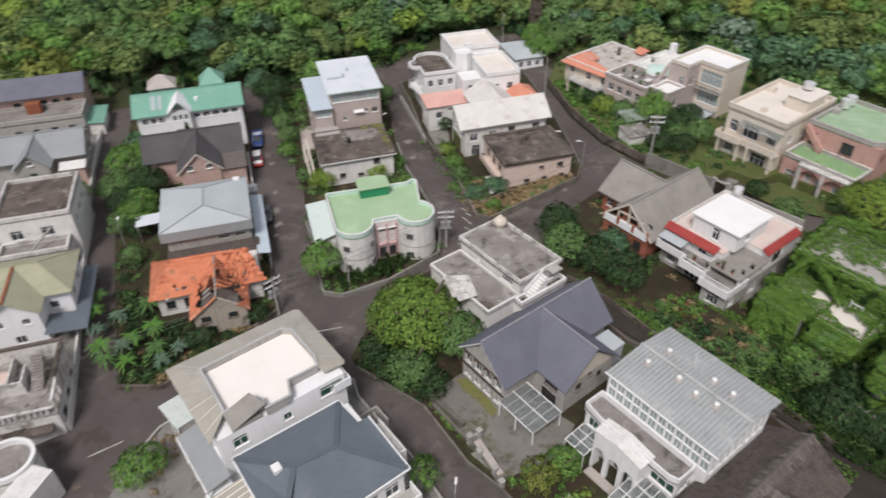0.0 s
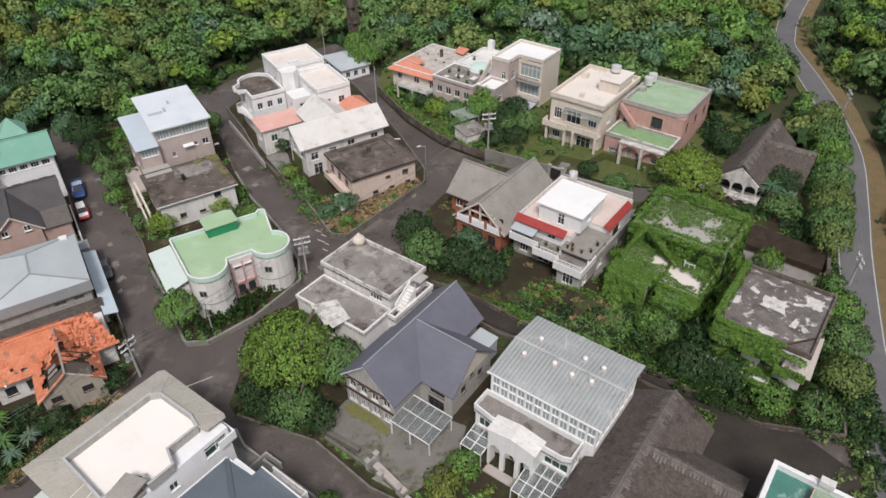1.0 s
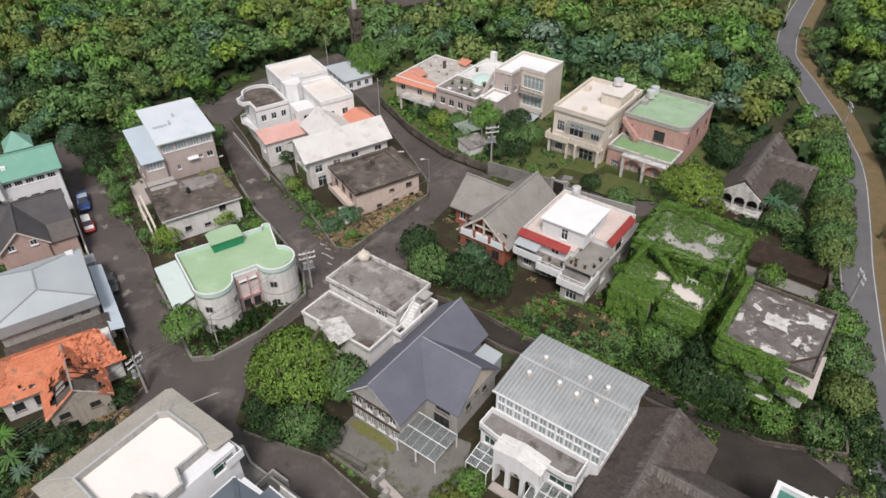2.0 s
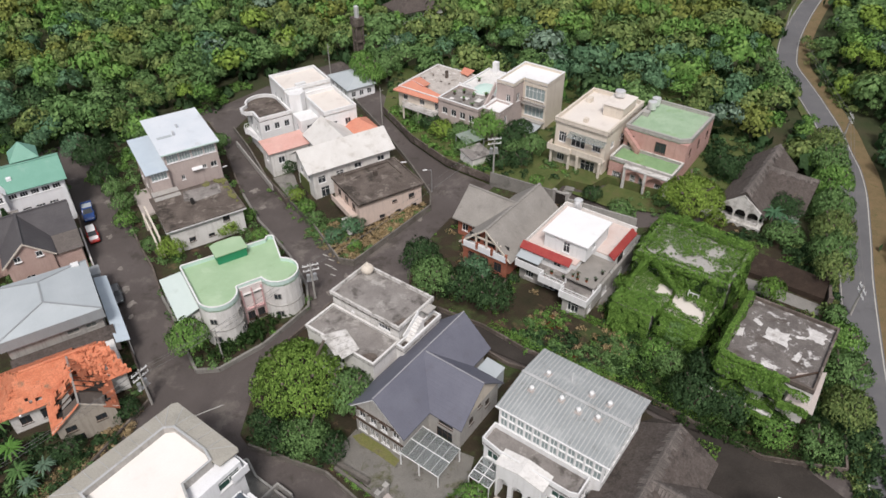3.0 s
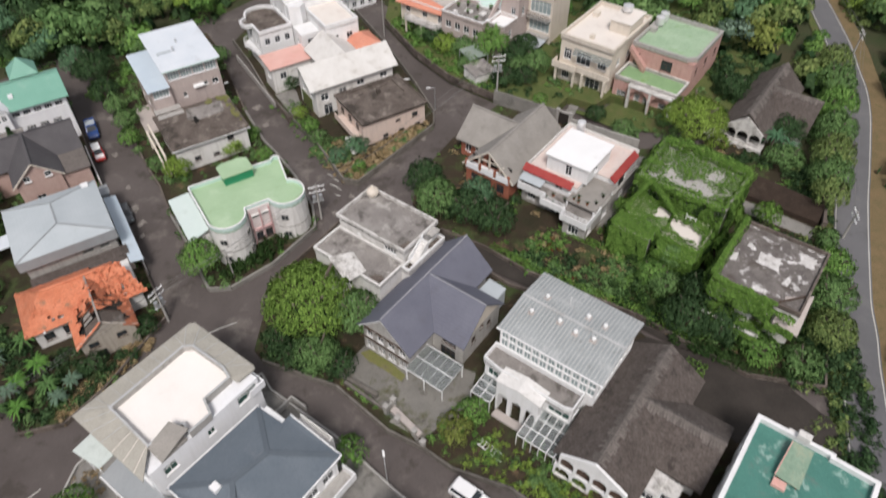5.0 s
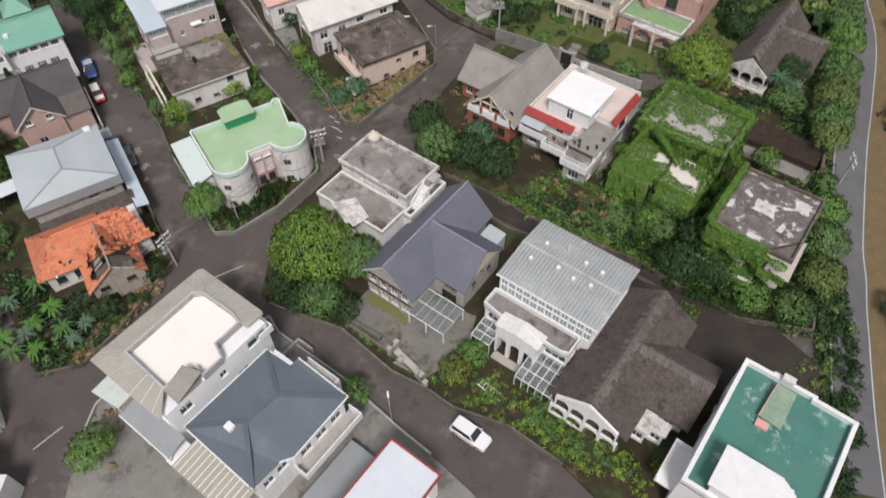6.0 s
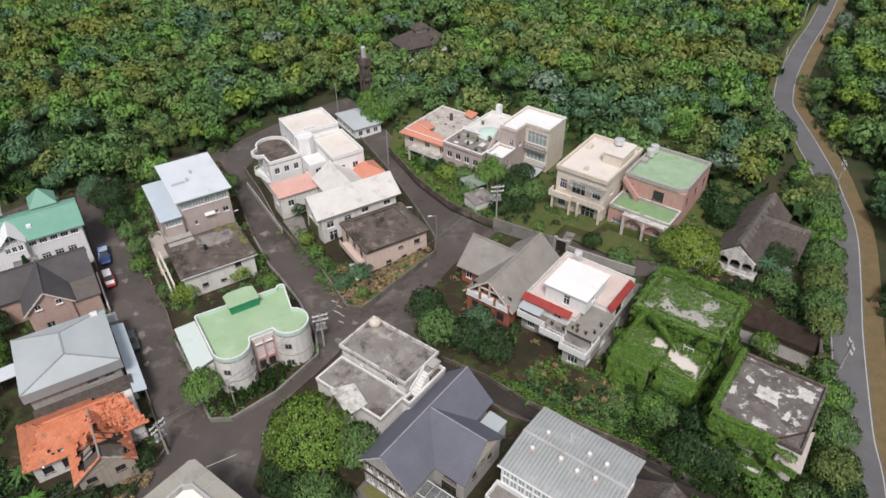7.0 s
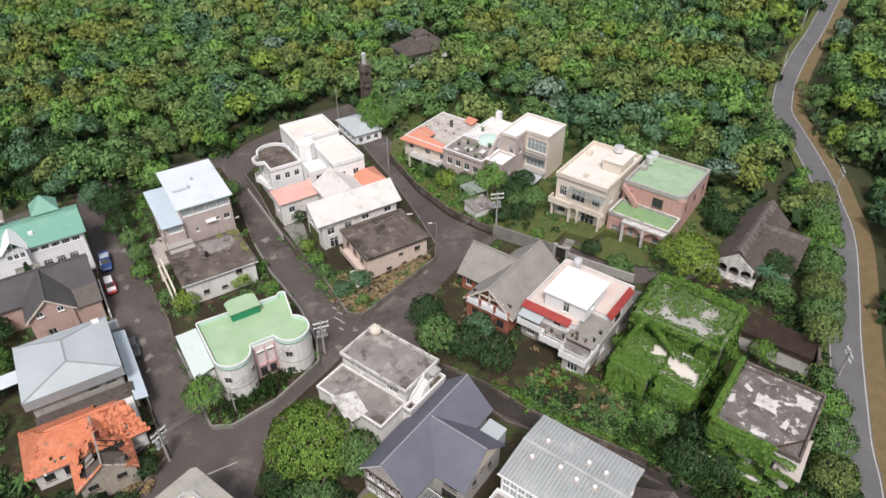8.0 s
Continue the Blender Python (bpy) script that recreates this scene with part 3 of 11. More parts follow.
PLOT_MIDDLE = [(-42, 123.1), (-36.9, 114.6), (-31.8, 104.6), (-27.2, 98.1), (-21, 89.4), (-15.8, 80.2), (-13.4, 79.4), (-8.4, 85.2), (-1.9, 92.8), (-1.9, 96.6), (-5.3, 105.5), (-11.5, 119.9), (-18.7, 134.4), (-26.5, 148), (-34, 152)]
PLOT_SOUTH = [(-24, 49.1), (-22.6, 47.3), (-13, 43.2), (-6.6, 37.2), (-2.7, 35), (0.4, 32.5), (6.4, 30.1), (11.8, 25.7), (22, 14), (36, 14), (41, 30), (31.9, 39.8), (23.4, 49.6), (11.7, 56.1), (8.2, 57.7), (5.3, 60.4), (-1.5, 66), (-12.7, 75.2), (-18.2, 67.2), (-23.7, 60.1)]
PLOT_EAST = [(1.2, 89.5), (-4.2, 80.7), (-4.9, 74.4), (-0.7, 68.4), (5.5, 64.5), (10.6, 59.9), (15.4, 56.8), (23.7, 51.7), (28.7, 47.2), (34.1, 42.5), (42, 40.5), (47.5, 54), (51.5, 66), (55, 78), (50, 86), (37, 84.3), (30.1, 84.2), (19.3, 91.6), (9.1, 98)]
PLOT_TERRACE = [(-11.9, 127.6), (-5.5, 115), (1.1, 105.7), (9.1, 98.6), (17.4, 93.3), (20.8, 97.6), (24.9, 95.0), (28.0, 97.4), (36.9, 91.4), (38.0, 88.0), (37.3, 84.8), (47, 90), (56, 100), (52, 134), (28, 150), (8, 153), (-11, 148)]
PLOT_FRONT = [(-41.1, 29), (-40.6, 33.9), (-38.9, 36.7), (-22.3, 45.4), (-20.8, 43.1), (-12.4, 36.7), (-5.7, 30.4), (-2, 27.2), (2, 23.4), (10, 13), (-40, 13)]
PLOT_FAR_WEST = [(-95.5, 98.5), (-83.9, 79.5), (-75.8, 67.7), (-68.2, 56.7), (-61.5, 47.5), (-56, 39.6), (-50.4, 31.5), (-53, 28.5), (-58, 20), (-85, 30), (-120, 75)]
for _o, _lift, _mat, _lab, _deep in (
        (PLOT_WEST, 0.3, "garden_soil", "raised plot of bare soil and weeds beside the street", 0.6),
        (PLOT_ROUND, 0.35, "garden_soil", "raised garden plot of soil and weeds", 0.6),
        (PLOT_MIDDLE, 0.4, "garden_soil", "raised plot of brown soil and dry grass", 0.7),
        (PLOT_SOUTH, 0.35, "garden_soil", "raised plot of weedy gardens and yards", 0.6),
        (PLOT_EAST, 0.4, "garden_soil", "raised garden plot of brown soil and weeds", 0.7),
        (PLOT_TERRACE, 1.5, "lawn", "garden terrace of patchy grass above a retaining wall", 2.0),
        (PLOT_FRONT, 0.25, "yard_concrete", "raised concrete yard round two houses", 0.5),
        (PLOT_FAR_WEST, 0.3, "yard_concrete", "raised plot of dirty concrete yards", 0.6)):
    tagged(new("plot", draped("plot", _o, _lift, 4, _deep)), _lab, "ground", kind="structure").data.materials.append(M[_mat])

for _line, _h, _lift, _mat, _lab in (
        (PLOT_WEST[1:8], 0.45, 0.3, "dark_concrete", "low stained concrete wall along the street"),
        (PLOT_ROUND[1:], 0.4, 0.3, "dark_concrete", "low curved concrete wall round the corner garden"),
        (PLOT_MIDDLE[:13], 0.85, 0.3, "stone_wall", "low stone retaining wall along the street"),
        (PLOT_SOUTH[1:8], 0.5, 0.3, "stone_wall", "mossy stone garden wall along the street"),
        (PLOT_SOUTH[12:], 0.6, 0.3, "dark_concrete", "low dark concrete wall beside the lane"),
        (PLOT_EAST[3:12], 0.7, 0.3, "dark_concrete", "mossy dark garden wall beside the lane"),
        ([(-11.9, 127.4), (-5.6, 114.7), (1.0, 105.3), (8.4, 98.9)], 0.8, 1.3, "dark_concrete", "dark grey retaining wall below the garden terrace"),
        ([(8.4, 98.9), (13.8, 95.3), (18.3, 92.3)], 2.5, 0.3, "yard_concrete", "tall plain grey retaining wall below the garden terrace"),
        ([(20.4, 90.9), (23.2, 89.0), (26.4, 86.8), (30.1, 84.4)], 1.7, 0.3, "grey_wall", "stained grey garden wall beside the lane"),
        (PLOT_FRONT[:8], 0.5, 0.2, "grey_wall", "grey kerb wall of the corner yard"),
        (PLOT_FAR_WEST[:8], 1.0, 0.3, "dirty_white", "peeling white plot wall along the street")):
    single("garden_wall", low_wall(MB(), _line, _h, 0.24, _lift), _mat, _lab, "wall", kind="structure")

single("wall_coping", low_wall(MB(), PLOT_ROUND[5:17], -0.6 + 0.72, 0.34, 0.6), "yard_concrete", "pale worn coping of the corner garden wall", "wall", kind="structure")

# the road along the east side, its white edge lines and dry verge
EAST_ROAD = [(41.0, 22.0), (43.0, 29.5), (44.8, 35.5), (46.3, 40.1), (47.6, 44.2), (49.1, 48.3), (50.4, 52.7), (52.1, 57.1), (55.2, 64.8), (58.3, 72.2), (61.2, 78.5), (64.1, 85.0), (67.3, 92.4), (69.6, 99.2), (71.0, 105.7), (72.8, 113.4), (74.2, 123.3), (75.6, 133.3), (77.1, 143.0), (80.0, 150.3), (85.2, 160.9), (91.9, 172.4), (99.0, 183.6), (109.3, 198.7), (125.6, 225.0), (148.2, 261.1)]


def strip(name, line, left, right, lift, wood=False):
    vs, fs = [], []
    n = len(line)
    for i, (x, y) in enumerate(line):
        a, b = line[max(0, i - 1)], line[min(n - 1, i + 1)]
        d = Vector((b[0] - a[0], b[1] - a[1])).normalized()
        for k in (left, right):
            px, py = x + d.y * k, y - d.x * k
            vs.append((px, py, float(wood_z(px, py) if wood else ground_z(px, py)) + lift))
    for i in range(n - 1):
        fs.append((2 * i, 2 * i + 1, 2 * i + 3, 2 * i + 2))
    return MB().add(vs, fs)


def smooth(line, k=6):
    out = []
    for i in range(len(line) - 1):
        p0, p1, p2, p3 = (Vector(line[max(0, min(len(line) - 1, j))]) for j in (i - 1, i, i + 1, i + 2))
        for s in range(k):
            t = s / k
            out.append(tuple(0.5 * ((2 * p1) + (p2 - p0) * t + (2 * p0 - 5 * p1 + 4 * p2 - p3) * t * t + (3 * p1 - p0 - 3 * p2 + p3) * t ** 3)))
    return out + [line[-1]]


ROAD_LINE = smooth(EAST_ROAD)
single("road", strip("road", ROAD_LINE, -2.3, 2.3, 0.16, True), "asphalt_smooth", "narrow smooth grey country road through the woods", "road", kind="structure")
single("road_line", strip("road_line", ROAD_LINE, 2.0, 2.14, 0.165, True), "road_paint", "white painted edge line of the country road", "road marking", kind="structure")
single("road_line", strip("road_line", ROAD_LINE, -2.12, -2.0, 0.165, True), "road_paint", "white painted edge line of the country road", "road marking", kind="structure")
single("verge", strip("verge", ROAD_LINE, 2.3, 4.9, 0.1, True), "dry_verge", "strip of dry brown grass beside the road", "verge", kind="structure")
single("verge", strip("verge", ROAD_LINE, -3.7, -2.3, 0.1, True), "lawn", "strip of green grass beside the road", "verge", kind="structure")


def dash(x0, y0, x1, y1, w, mat, lab):
    d = Vector((x1 - x0, y1 - y0)).normalized()
    s = Vector((-d.y, d.x)) * w / 2
    c = [(x0 - s.x, y0 - s.y), (x1 - s.x, y1 - s.y), (x1 + s.x, y1 + s.y), (x0 + s.x, y0 + s.y)]
    single("road_marking", MB().add([(x, y, float(ground_z(x, y)) + 0.036) for x, y in c], [(0, 1, 2, 3)]), mat, lab, "road marking", kind="structure")


dash(-46.2, 28.8, -43.8, 31.5, 0.14, "road_paint", "white centre dash on the street")
dash(-30.8, 52.2, -27.0, 54.1, 0.16, "road_paint", "white centre dash at the junction")
single("manhole", MB().box(-0.5, -0.5, 0, 0.5, 0.5, 0.012).box(-0.35, -0.35, 0.012, 0.35, 0.35, 0.02), "dark_concrete", "square iron manhole cover in the street", "manhole", kind="structure",
       at=pose(-45, 25.4, float(ground_z(-45, 25.4)) + 0.034, 0, 0, 32))

# paved yards and the dark lane on the south plot
for _o, _mat, _lab in (([(-11.4, 47.4), (-12.6, 45.4), (-7.6, 40.6), (-2.8, 36.0), (2.4, 40.2), (3.4, 44.4), (-2.4, 47.4), (-4.6, 44.9), (-10.2, 49.0)], "mossy_yard", "worn mossy concrete front yard of the grey house"),
                       ([(-18, 66.8), (-13, 61.6), (-2.4, 52.6), (3, 60.6), (-1.8, 65.4), (-12.6, 74.4)], "yard_concrete", "stained concrete yard round the flat-roofed house"),
                       ([(29.6, 82.6), (32.1, 81.9), (22.6, 66.2), (20.9, 67.2)], "yard_concrete", "stained concrete drive between two houses"),
                       ([(18.9, 92.6), (21.2, 97.0), (22.6, 96.2), (20.4, 91.6)], "yard_concrete", "pale concrete garden path behind the gate"),
                       ([(20.2, 96.0), (25.0, 94.0), (28.4, 96.8), (36.4, 90.8), (35.4, 87.4), (26.6, 90.4)], "lawn", "patchy grass yard before the rose brick house"),
                       ([(21.6, 47.8), (24.2, 48.6), (29.6, 46.2), (34, 43.6), (38, 41.4), (41.6, 36), (40.2, 30), (34, 20), (31, 34), (24, 41)], "lane_dirt", "dark earthy yard beside the shingled house"),
                       ([(-1.4, 66.8), (5.6, 60.8), (11.8, 56.6), (23.6, 50.0), (28.6, 46.0), (29, 47), (15, 57), (10, 60.4), (5, 65), (-0.6, 68)], "lane_dirt", "dark earthy lane between the gardens"),
                       ([(42.6, 71.5), (50.4, 65.5), (49.0, 63.6), (41.2, 69.6)], "yard_concrete", "narrow stained concrete drive behind the derelict house")):
    tagged(new("yard", draped("yard", _o, 0.41, 3)), _lab, "yard", kind="structure").data.materials.append(M[_mat])


single("bank", MB().slab([(42.8, 71.8, 5.3), (50.6, 65.8, 5.5), (52.4, 68.6, 6.2), (45.0, 75.6, 6.0)], 2.2), "brown_bank", "steep bare bank of dark brown soil beside the drive", "ground", kind="structure")
single("garden_wall", MB().box(0, -0.2, -1.5, 3.2, 0.2, 1.75).box(-0.15, -0.3, -1.5, 0.45, 0.3, 2.0), "dark_concrete", "grey concrete wall closing the drive", "wall", kind="structure", at=pose(50.9, 65.0, 4.4, 0, 0, 66))


def garden_gate():
    """A dark gate between two posts in the terrace wall."""
    x0, y0, x1, y1 = 18.3, 92.3, 20.4, 90.9
    z = float(ground_z(x0, y0))
    g = thing("garden_gate", x0, y0, z + 0.05, math.degrees(math.atan2(y1 - y0, x1 - x0)), "dark metal garden gate between grey posts in the terrace wall", "gate")
    w = math.hypot(x1 - x0, y1 - y0)
    for u in (0.14, w - 0.14):
        part("post", MB().box(u - 0.2, -0.2, 0, u + 0.2, 0.2, 2.9).box(u - 0.28, -0.28, 2.9, u + 0.28, 0.28, 3.05), "grey_wall", g)
    part("lintel", MB().box(0.35, -0.16, 2.6, w - 0.35, 0.16, 2.85), "grey_wall", g)
    leaf = part("gate_leaf", MB().box(0.36, -0.03, 0.08, w - 0.36, 0.03, 2.5), "shadow_interior", g, "dark metal gate leaf")
    for i in range(7):
        u = 0.45 + i * (w - 0.9) / 6
        part("bar", MB().box(u - 0.02, -0.06, 0.1, u + 0.02, -0.031, 2.45), "wood_dark", leaf)


garden_gate()



def front_gate():
    """The street gate of the grey house: two stone piers with bars, a sloping coping and a concrete apron."""
    g = thing("street_gate", -10.5, 48.65, 1.3, -37, "weathered stone street gate with piers and iron bars", "gate")
    for x, y, zt in ((8.3, -5.1, 1.3), (8.4, -3.9, 1.3), (10.2, -5.4, 1.1), (12.7, -5.5, 1.1), (14.3, -6.0, 1.2)):
        part("pier", MB().box(x - 0.22, y - 0.22, -1.0, x + 0.22, y + 0.22, zt).box(x - 0.3, y - 0.3, zt, x + 0.3, y + 0.3, zt + 0.12), "pole_concrete", g)
    part("side_wall", MB().box(8.2, -4.88, -1.0, 8.42, -4.12, 0.9), "pole_concrete", g)
    part("coping", MB().slab([(8.7, -4.9, 0.5), (13.3, -5.6, 0.5), (13.4, -4.9, 0.55), (8.8, -4.1, 0.55)], 0.5), "pinkish_band", g, "broad brownish coping over the gate step")
    part("apron", MB().slab([(8.9, -6.6, -0.35), (13.2, -6.6, -0.35), (13.2, -5.65, 0.0), (9.5, -5.2, 0.0)], 0.4), "yard_concrete", g, "pale concrete apron sloping to the street")
    for i in range(9):
        x = 13.0 + i * 0.15
        part("bar", MB().box(x - 0.025, -5.85 - i * 0.03, -0.6, x + 0.025, -5.8 - i * 0.03, 0.9), "pole_concrete", g)
    for i in range(7):
        x = 8.6 + i * 0.22
        part("bar", MB().box(x - 0.03, -5.3, -0.2, x + 0.03, -5.24, 0.8), "galvanised", g)


front_gate()
single("planter_wall", MB().slab([(-12.9, 44.6, 1.5), (-8.2, 41.4, 1.8), (-7.95, 41.75, 1.8), (-12.7, 45.0, 1.5)], 1.2).slab([(-12.2, 43.6, 1.2), (-7.4, 39.9, 1.4), (-7.2, 40.2, 1.4), (-12.0, 43.9, 1.2)], 1.2),
       "stone_wall", "double stone planter wall along the front yard", "wall", kind="structure")
single("flower_bed", draped("flower_bed", [(-10.6, 48.0), (-9.6, 46.8), (-7.6, 45.4), (-5.4, 43.6), (-4.9, 44.4), (-6.6, 46.2), (-9.4, 48.4)], 0.45, 2), "roof_moss", "mossy yellow-green bed along the grey house", "flower bed", kind="structure")

# worn patches and painted marks on the streets
_rs = random.Random(3)
for _x, _y, _q in ((-54.4, 88.6, 0.5), (-49.8, 80.4, 0.45), (-47.2, 75.4, 0.7), (-45.2, 72.6, 0.6), (-44.4, 69.8, 0.4), (-27.0, 79.0, 0.5), (-31.0, 96.4, 0.7), (-33.4, 101.6, 0.8), (-16.4, 73.6, 0.5), (-3.8, 90.6, 0.7), (-4.6, 98.4, 0.8), (-14.4, 77.2, 0.5), (-36.0, 46.4, 0.4), (-58.4, 98.4, 0.6)):
    _c = [(_x + _q * math.cos(_a) * _rs.uniform(0.4, 1.5), _y + _q * math.sin(_a) * _rs.uniform(0.4, 1.7)) for _a in np.linspace(0, 5.8, 11)]
    single("road_scuff", MB().add([(float(a), float(b), float(ground_z(a, b)) + 0.036) for a, b in _c], [tuple(range(len(_c)))]), "road_scuff", "pale worn patch in the asphalt", "road patch", kind="structure")
for _x, _y, _l in ((-18.6, 82.6, 1.3), (-17.6, 81.4, 1.1), (-18.0, 80.2, 1.5), (-16.8, 79.2, 0.9), (-16.9, 77.8, 1.0)):
    dash(_x, _y, _x + _l * 0.83, _y - _l * 0.55, 0.16, "road_paint", "worn white painted bar of a road marking")

# ---------------------------------------------------------------- house helpers
GRID_A, GRID_B = -37, 32


def sides(x0, x1, y0, y1):
    """Start, direction and outward normal of each side; u runs along the side."""
    return {"s": ((x0, y0), (1, 0), (0, -1), x1 - x0), "e": ((x1, y0), (0, 1), (1, 0), y1 - y0),
            "n": ((x0, y1), (1, 0), (0, 1), x1 - x0), "w": ((x0, y0), (0, 1), (-1, 0), y1 - y0)}


def face_matrix(o, d, n, u, z, inset=0.0):
    """Local axes of an opening: x along the wall, y outward, z up."""
    return Matrix(((d[0], n[0], 0, o[0] + d[0] * u - n[0] * inset), (d[1], n[1], 0, o[1] + d[1] * u - n[1] * inset), (0, 0, 1, z), (0, 0, 0, 1)))


WINDOW_MESH, FOOT = {}, []


def window(parent, mtx, w, h, frame="clean_white", glass="window_glass", bars=1, sill=True, arch=False, name="window"):
    """A window set in its hole: outer frame with mullions, pane, sill."""
    key = (round(w, 2), round(h, 2), frame, glass, bars, sill, arch)
    if key not in WINDOW_MESH:
        f, t, sm = MB(), 0.07, None
        out = [(-w / 2, 0), (w / 2, 0), (w / 2, h), (-w / 2, h)]
        inn = [(-w / 2 + t, t), (w / 2 - t, t), (w / 2 - t, h - t), (-w / 2 + t, h - t)]
        vs = [(x, y, z) for y in (0.04, -0.05) for loop in (out, inn) for x, z in loop]
        fs = []
        for i in range(4):
            k = (i + 1) % 4
            fs += [(i, i + 4, k + 4, k), (8 + i, 8 + k, 12 + k, 12 + i), (i, k, 8 + k, 8 + i), (4 + i, 12 + i, 12 + k, 4 + k)]
        f.add(vs, fs)
        for i in range(bars):
            x = -w / 2 + w * (i + 1) / (bars + 1)
            f.box(x - 0.03, -0.045, t - 0.02, x + 0.03, 0.035, h - t + 0.02)
        if h > 1.3:
            f.box(-w / 2 + t - 0.02, -0.04, h * 0.68, w / 2 - t + 0.02, 0.03, h * 0.68 + 0.05)
        if sill:
            sm = MB().box(-w / 2 - 0.08, -0.05, -0.08, w / 2 + 0.08, 0.2, -0.004).mesh("sill")
            sm.materials.append(M[frame])
        if arch:
            n = 8
            for i in range(n):
                a, b = math.pi * i / n, math.pi * (i + 1) / n
                r0, r1 = w / 2, w / 2 + 0.16
                f.add([(r * math.cos(q), y, h + r * 0.6 * math.sin(q)) for q in (a, b) for y in (-0.02, 0.12) for r in (r0, r1)],
                      [(0, 1, 3, 2), (4, 6, 7, 5), (0, 4, 5, 1), (2, 3, 7, 6), (1, 5, 7, 3), (0, 2, 6, 4)])
        p = MB().box(-w / 2 + t, -0.035, t, w / 2 - t, -0.015, h - t)
        fm, pm = f.mesh(name), p.mesh("pane")
        fm.materials.append(M[frame])
        pm.materials.append(M[glass])
        WINDOW_MESH[key] = fm, pm, sm
    fm, pm, sm = WINDOW_MESH[key]
    w_ob = part(name, fm, frame, parent, at=mtx)
    part("pane", pm, glass, w_ob)
    if sm:
        part("sill", sm, frame, w_ob)
    return w_ob


def block(parent, x0, x1, y0, y1, z0, z1, mat, holes=None, name="wall", frame="clean_white", glass="window_glass", bars=1, depth=0.24, label="", lid=True, sill=True, arch=False):
    """A storey or a body of a house: outer wall with real holes, reveals behind them, and a window in each hole."""
    mb = MB()
    holes = holes or {}
    todo = []
    for side, (o, d, n, length) in sides(x0, x1, y0, y1).items():
        hs = []
        for hole in holes.get(side, ()):
            u, zb, w, h = hole[:4]
            hs.append((u - w / 2, u + w / 2, zb, zb + h))
            if len(hole) < 5:
                todo.append((face_matrix(o, d, n, u, zb, 0.12), w, h))
        us = sorted({0.0, length, *[v for q in hs for v in q[:2]]})
        zs = sorted({z0, z1, *[v for q in hs for v in q[2:]]})
        flip = side in "nw"

        def at(u, z, k=0.0):
            return (o[0] + d[0] * u - n[0] * k, o[1] + d[1] * u - n[1] * k, z)
        for ua, ub in zip(us, us[1:]):
            for za, zb in zip(zs, zs[1:]):
                if any(q[0] - 1e-4 <= ua and ub <= q[1] + 1e-4 and q[2] - 1e-4 <= za and zb <= q[3] + 1e-4 for q in hs):
                    continue
                f = (0, 1, 2, 3)
                mb.add([at(ua, za), at(ub, za), at(ub, zb), at(ua, zb)], [f[::-1] if flip else f])
        for ua, ub, za, zb in hs:
            c = [(ua, za), (ub, za), (ub, zb), (ua, zb)]
            vs = [at(*p) for p in c] + [at(*p, depth) for p in c]
            fs = [(i, i + 4, (i + 1) % 4 + 4, (i + 1) % 4) for i in range(4)] + [(4, 5, 6, 7)]
            mb.add(vs, [f[::-1] for f in fs] if flip else fs)
    mb.add([(x0, y0, z0), (x1, y0, z0), (x1, y1, z0), (x0, y1, z0)], [(3, 2, 1, 0)])
    if lid:
        mb.add([(x0, y0, z1), (x1, y0, z1), (x1, y1, z1), (x0, y1, z1)], [(0, 1, 2, 3)])
    FOOT.append((parent.matrix_basis.copy(), x0, x1, y0, y1))
    ob = part(name, mb, mat, parent, label)
    for m, w, h in todo:
        window(parent, m, w, h, frame, glass, bars, sill, arch)
    return ob


def row(n, a, b, z, w, h):
    """n holes of one size, evenly between a and b."""
    return [(a + (b - a) * (i + 0.5) / n, z, w, h) for i in range(n)]


def rect(x0, x1, y0, y1):
    return [(x0, y0), (x1, y0), (x1, y1), (x0, y1)]


def flat_roof(parent, outline, z, up, floor, wall, thick=0.2, coping=None, skirt=0.25):
    """A roof floor inside a parapet with a coping."""
    part("roof", MB().prism(outline, z - skirt, z), floor, parent)
    part("parapet", MB().ring(outline, z - skirt - 0.002, z + up, thick), wall, parent)
    if coping:
        big = []
        c = Vector((sum(p[0] for p in outline) / len(outline), sum(p[1] for p in outline) / len(outline)))
        for p in outline:
            v = Vector(p)
            big.append(tuple(v + (v - c).normalized() * 0.05))
        part("coping", MB().ring(big, z + up + 0.002, z + up + 0.09, thick + 0.1), coping, parent)


def gable_roof(parent, x0, x1, y0, y1, eave, ridge, along, mat, th=0.16, name="roof", cap=None):
    """Two sloping plates; the ridge runs along x or y."""
    mb = MB()
    if along == "y":
        m = (x0 + x1) / 2
        mb.slab([(x0, y0, eave), (m, y0, ridge), (m, y1, ridge), (x0, y1, eave)], th)
        mb.slab([(m, y0, ridge), (x1, y0, eave), (x1, y1, eave), (m, y1, ridge)], th)
        line = ((m, y0 - 0.02, ridge + 0.03), (m, y1 + 0.02, ridge + 0.03))
    else:
        m = (y0 + y1) / 2
        mb.slab([(x0, y0, eave), (x1, y0, eave), (x1, m, ridge), (x0, m, ridge)], th)
        mb.slab([(x0, m, ridge), (x1, m, ridge), (x1, y1, eave), (x0, y1, eave)], th)
        line = ((x0 - 0.02, m, ridge + 0.03), (x1 + 0.02, m, ridge + 0.03))
    ob = part(name, mb, mat, parent)
    if cap:
        part("ridge_cap", MB().beam(*line, 0.13 if cap == "pale_ridge" else 0.35, 0.07), cap, ob)
    return ob


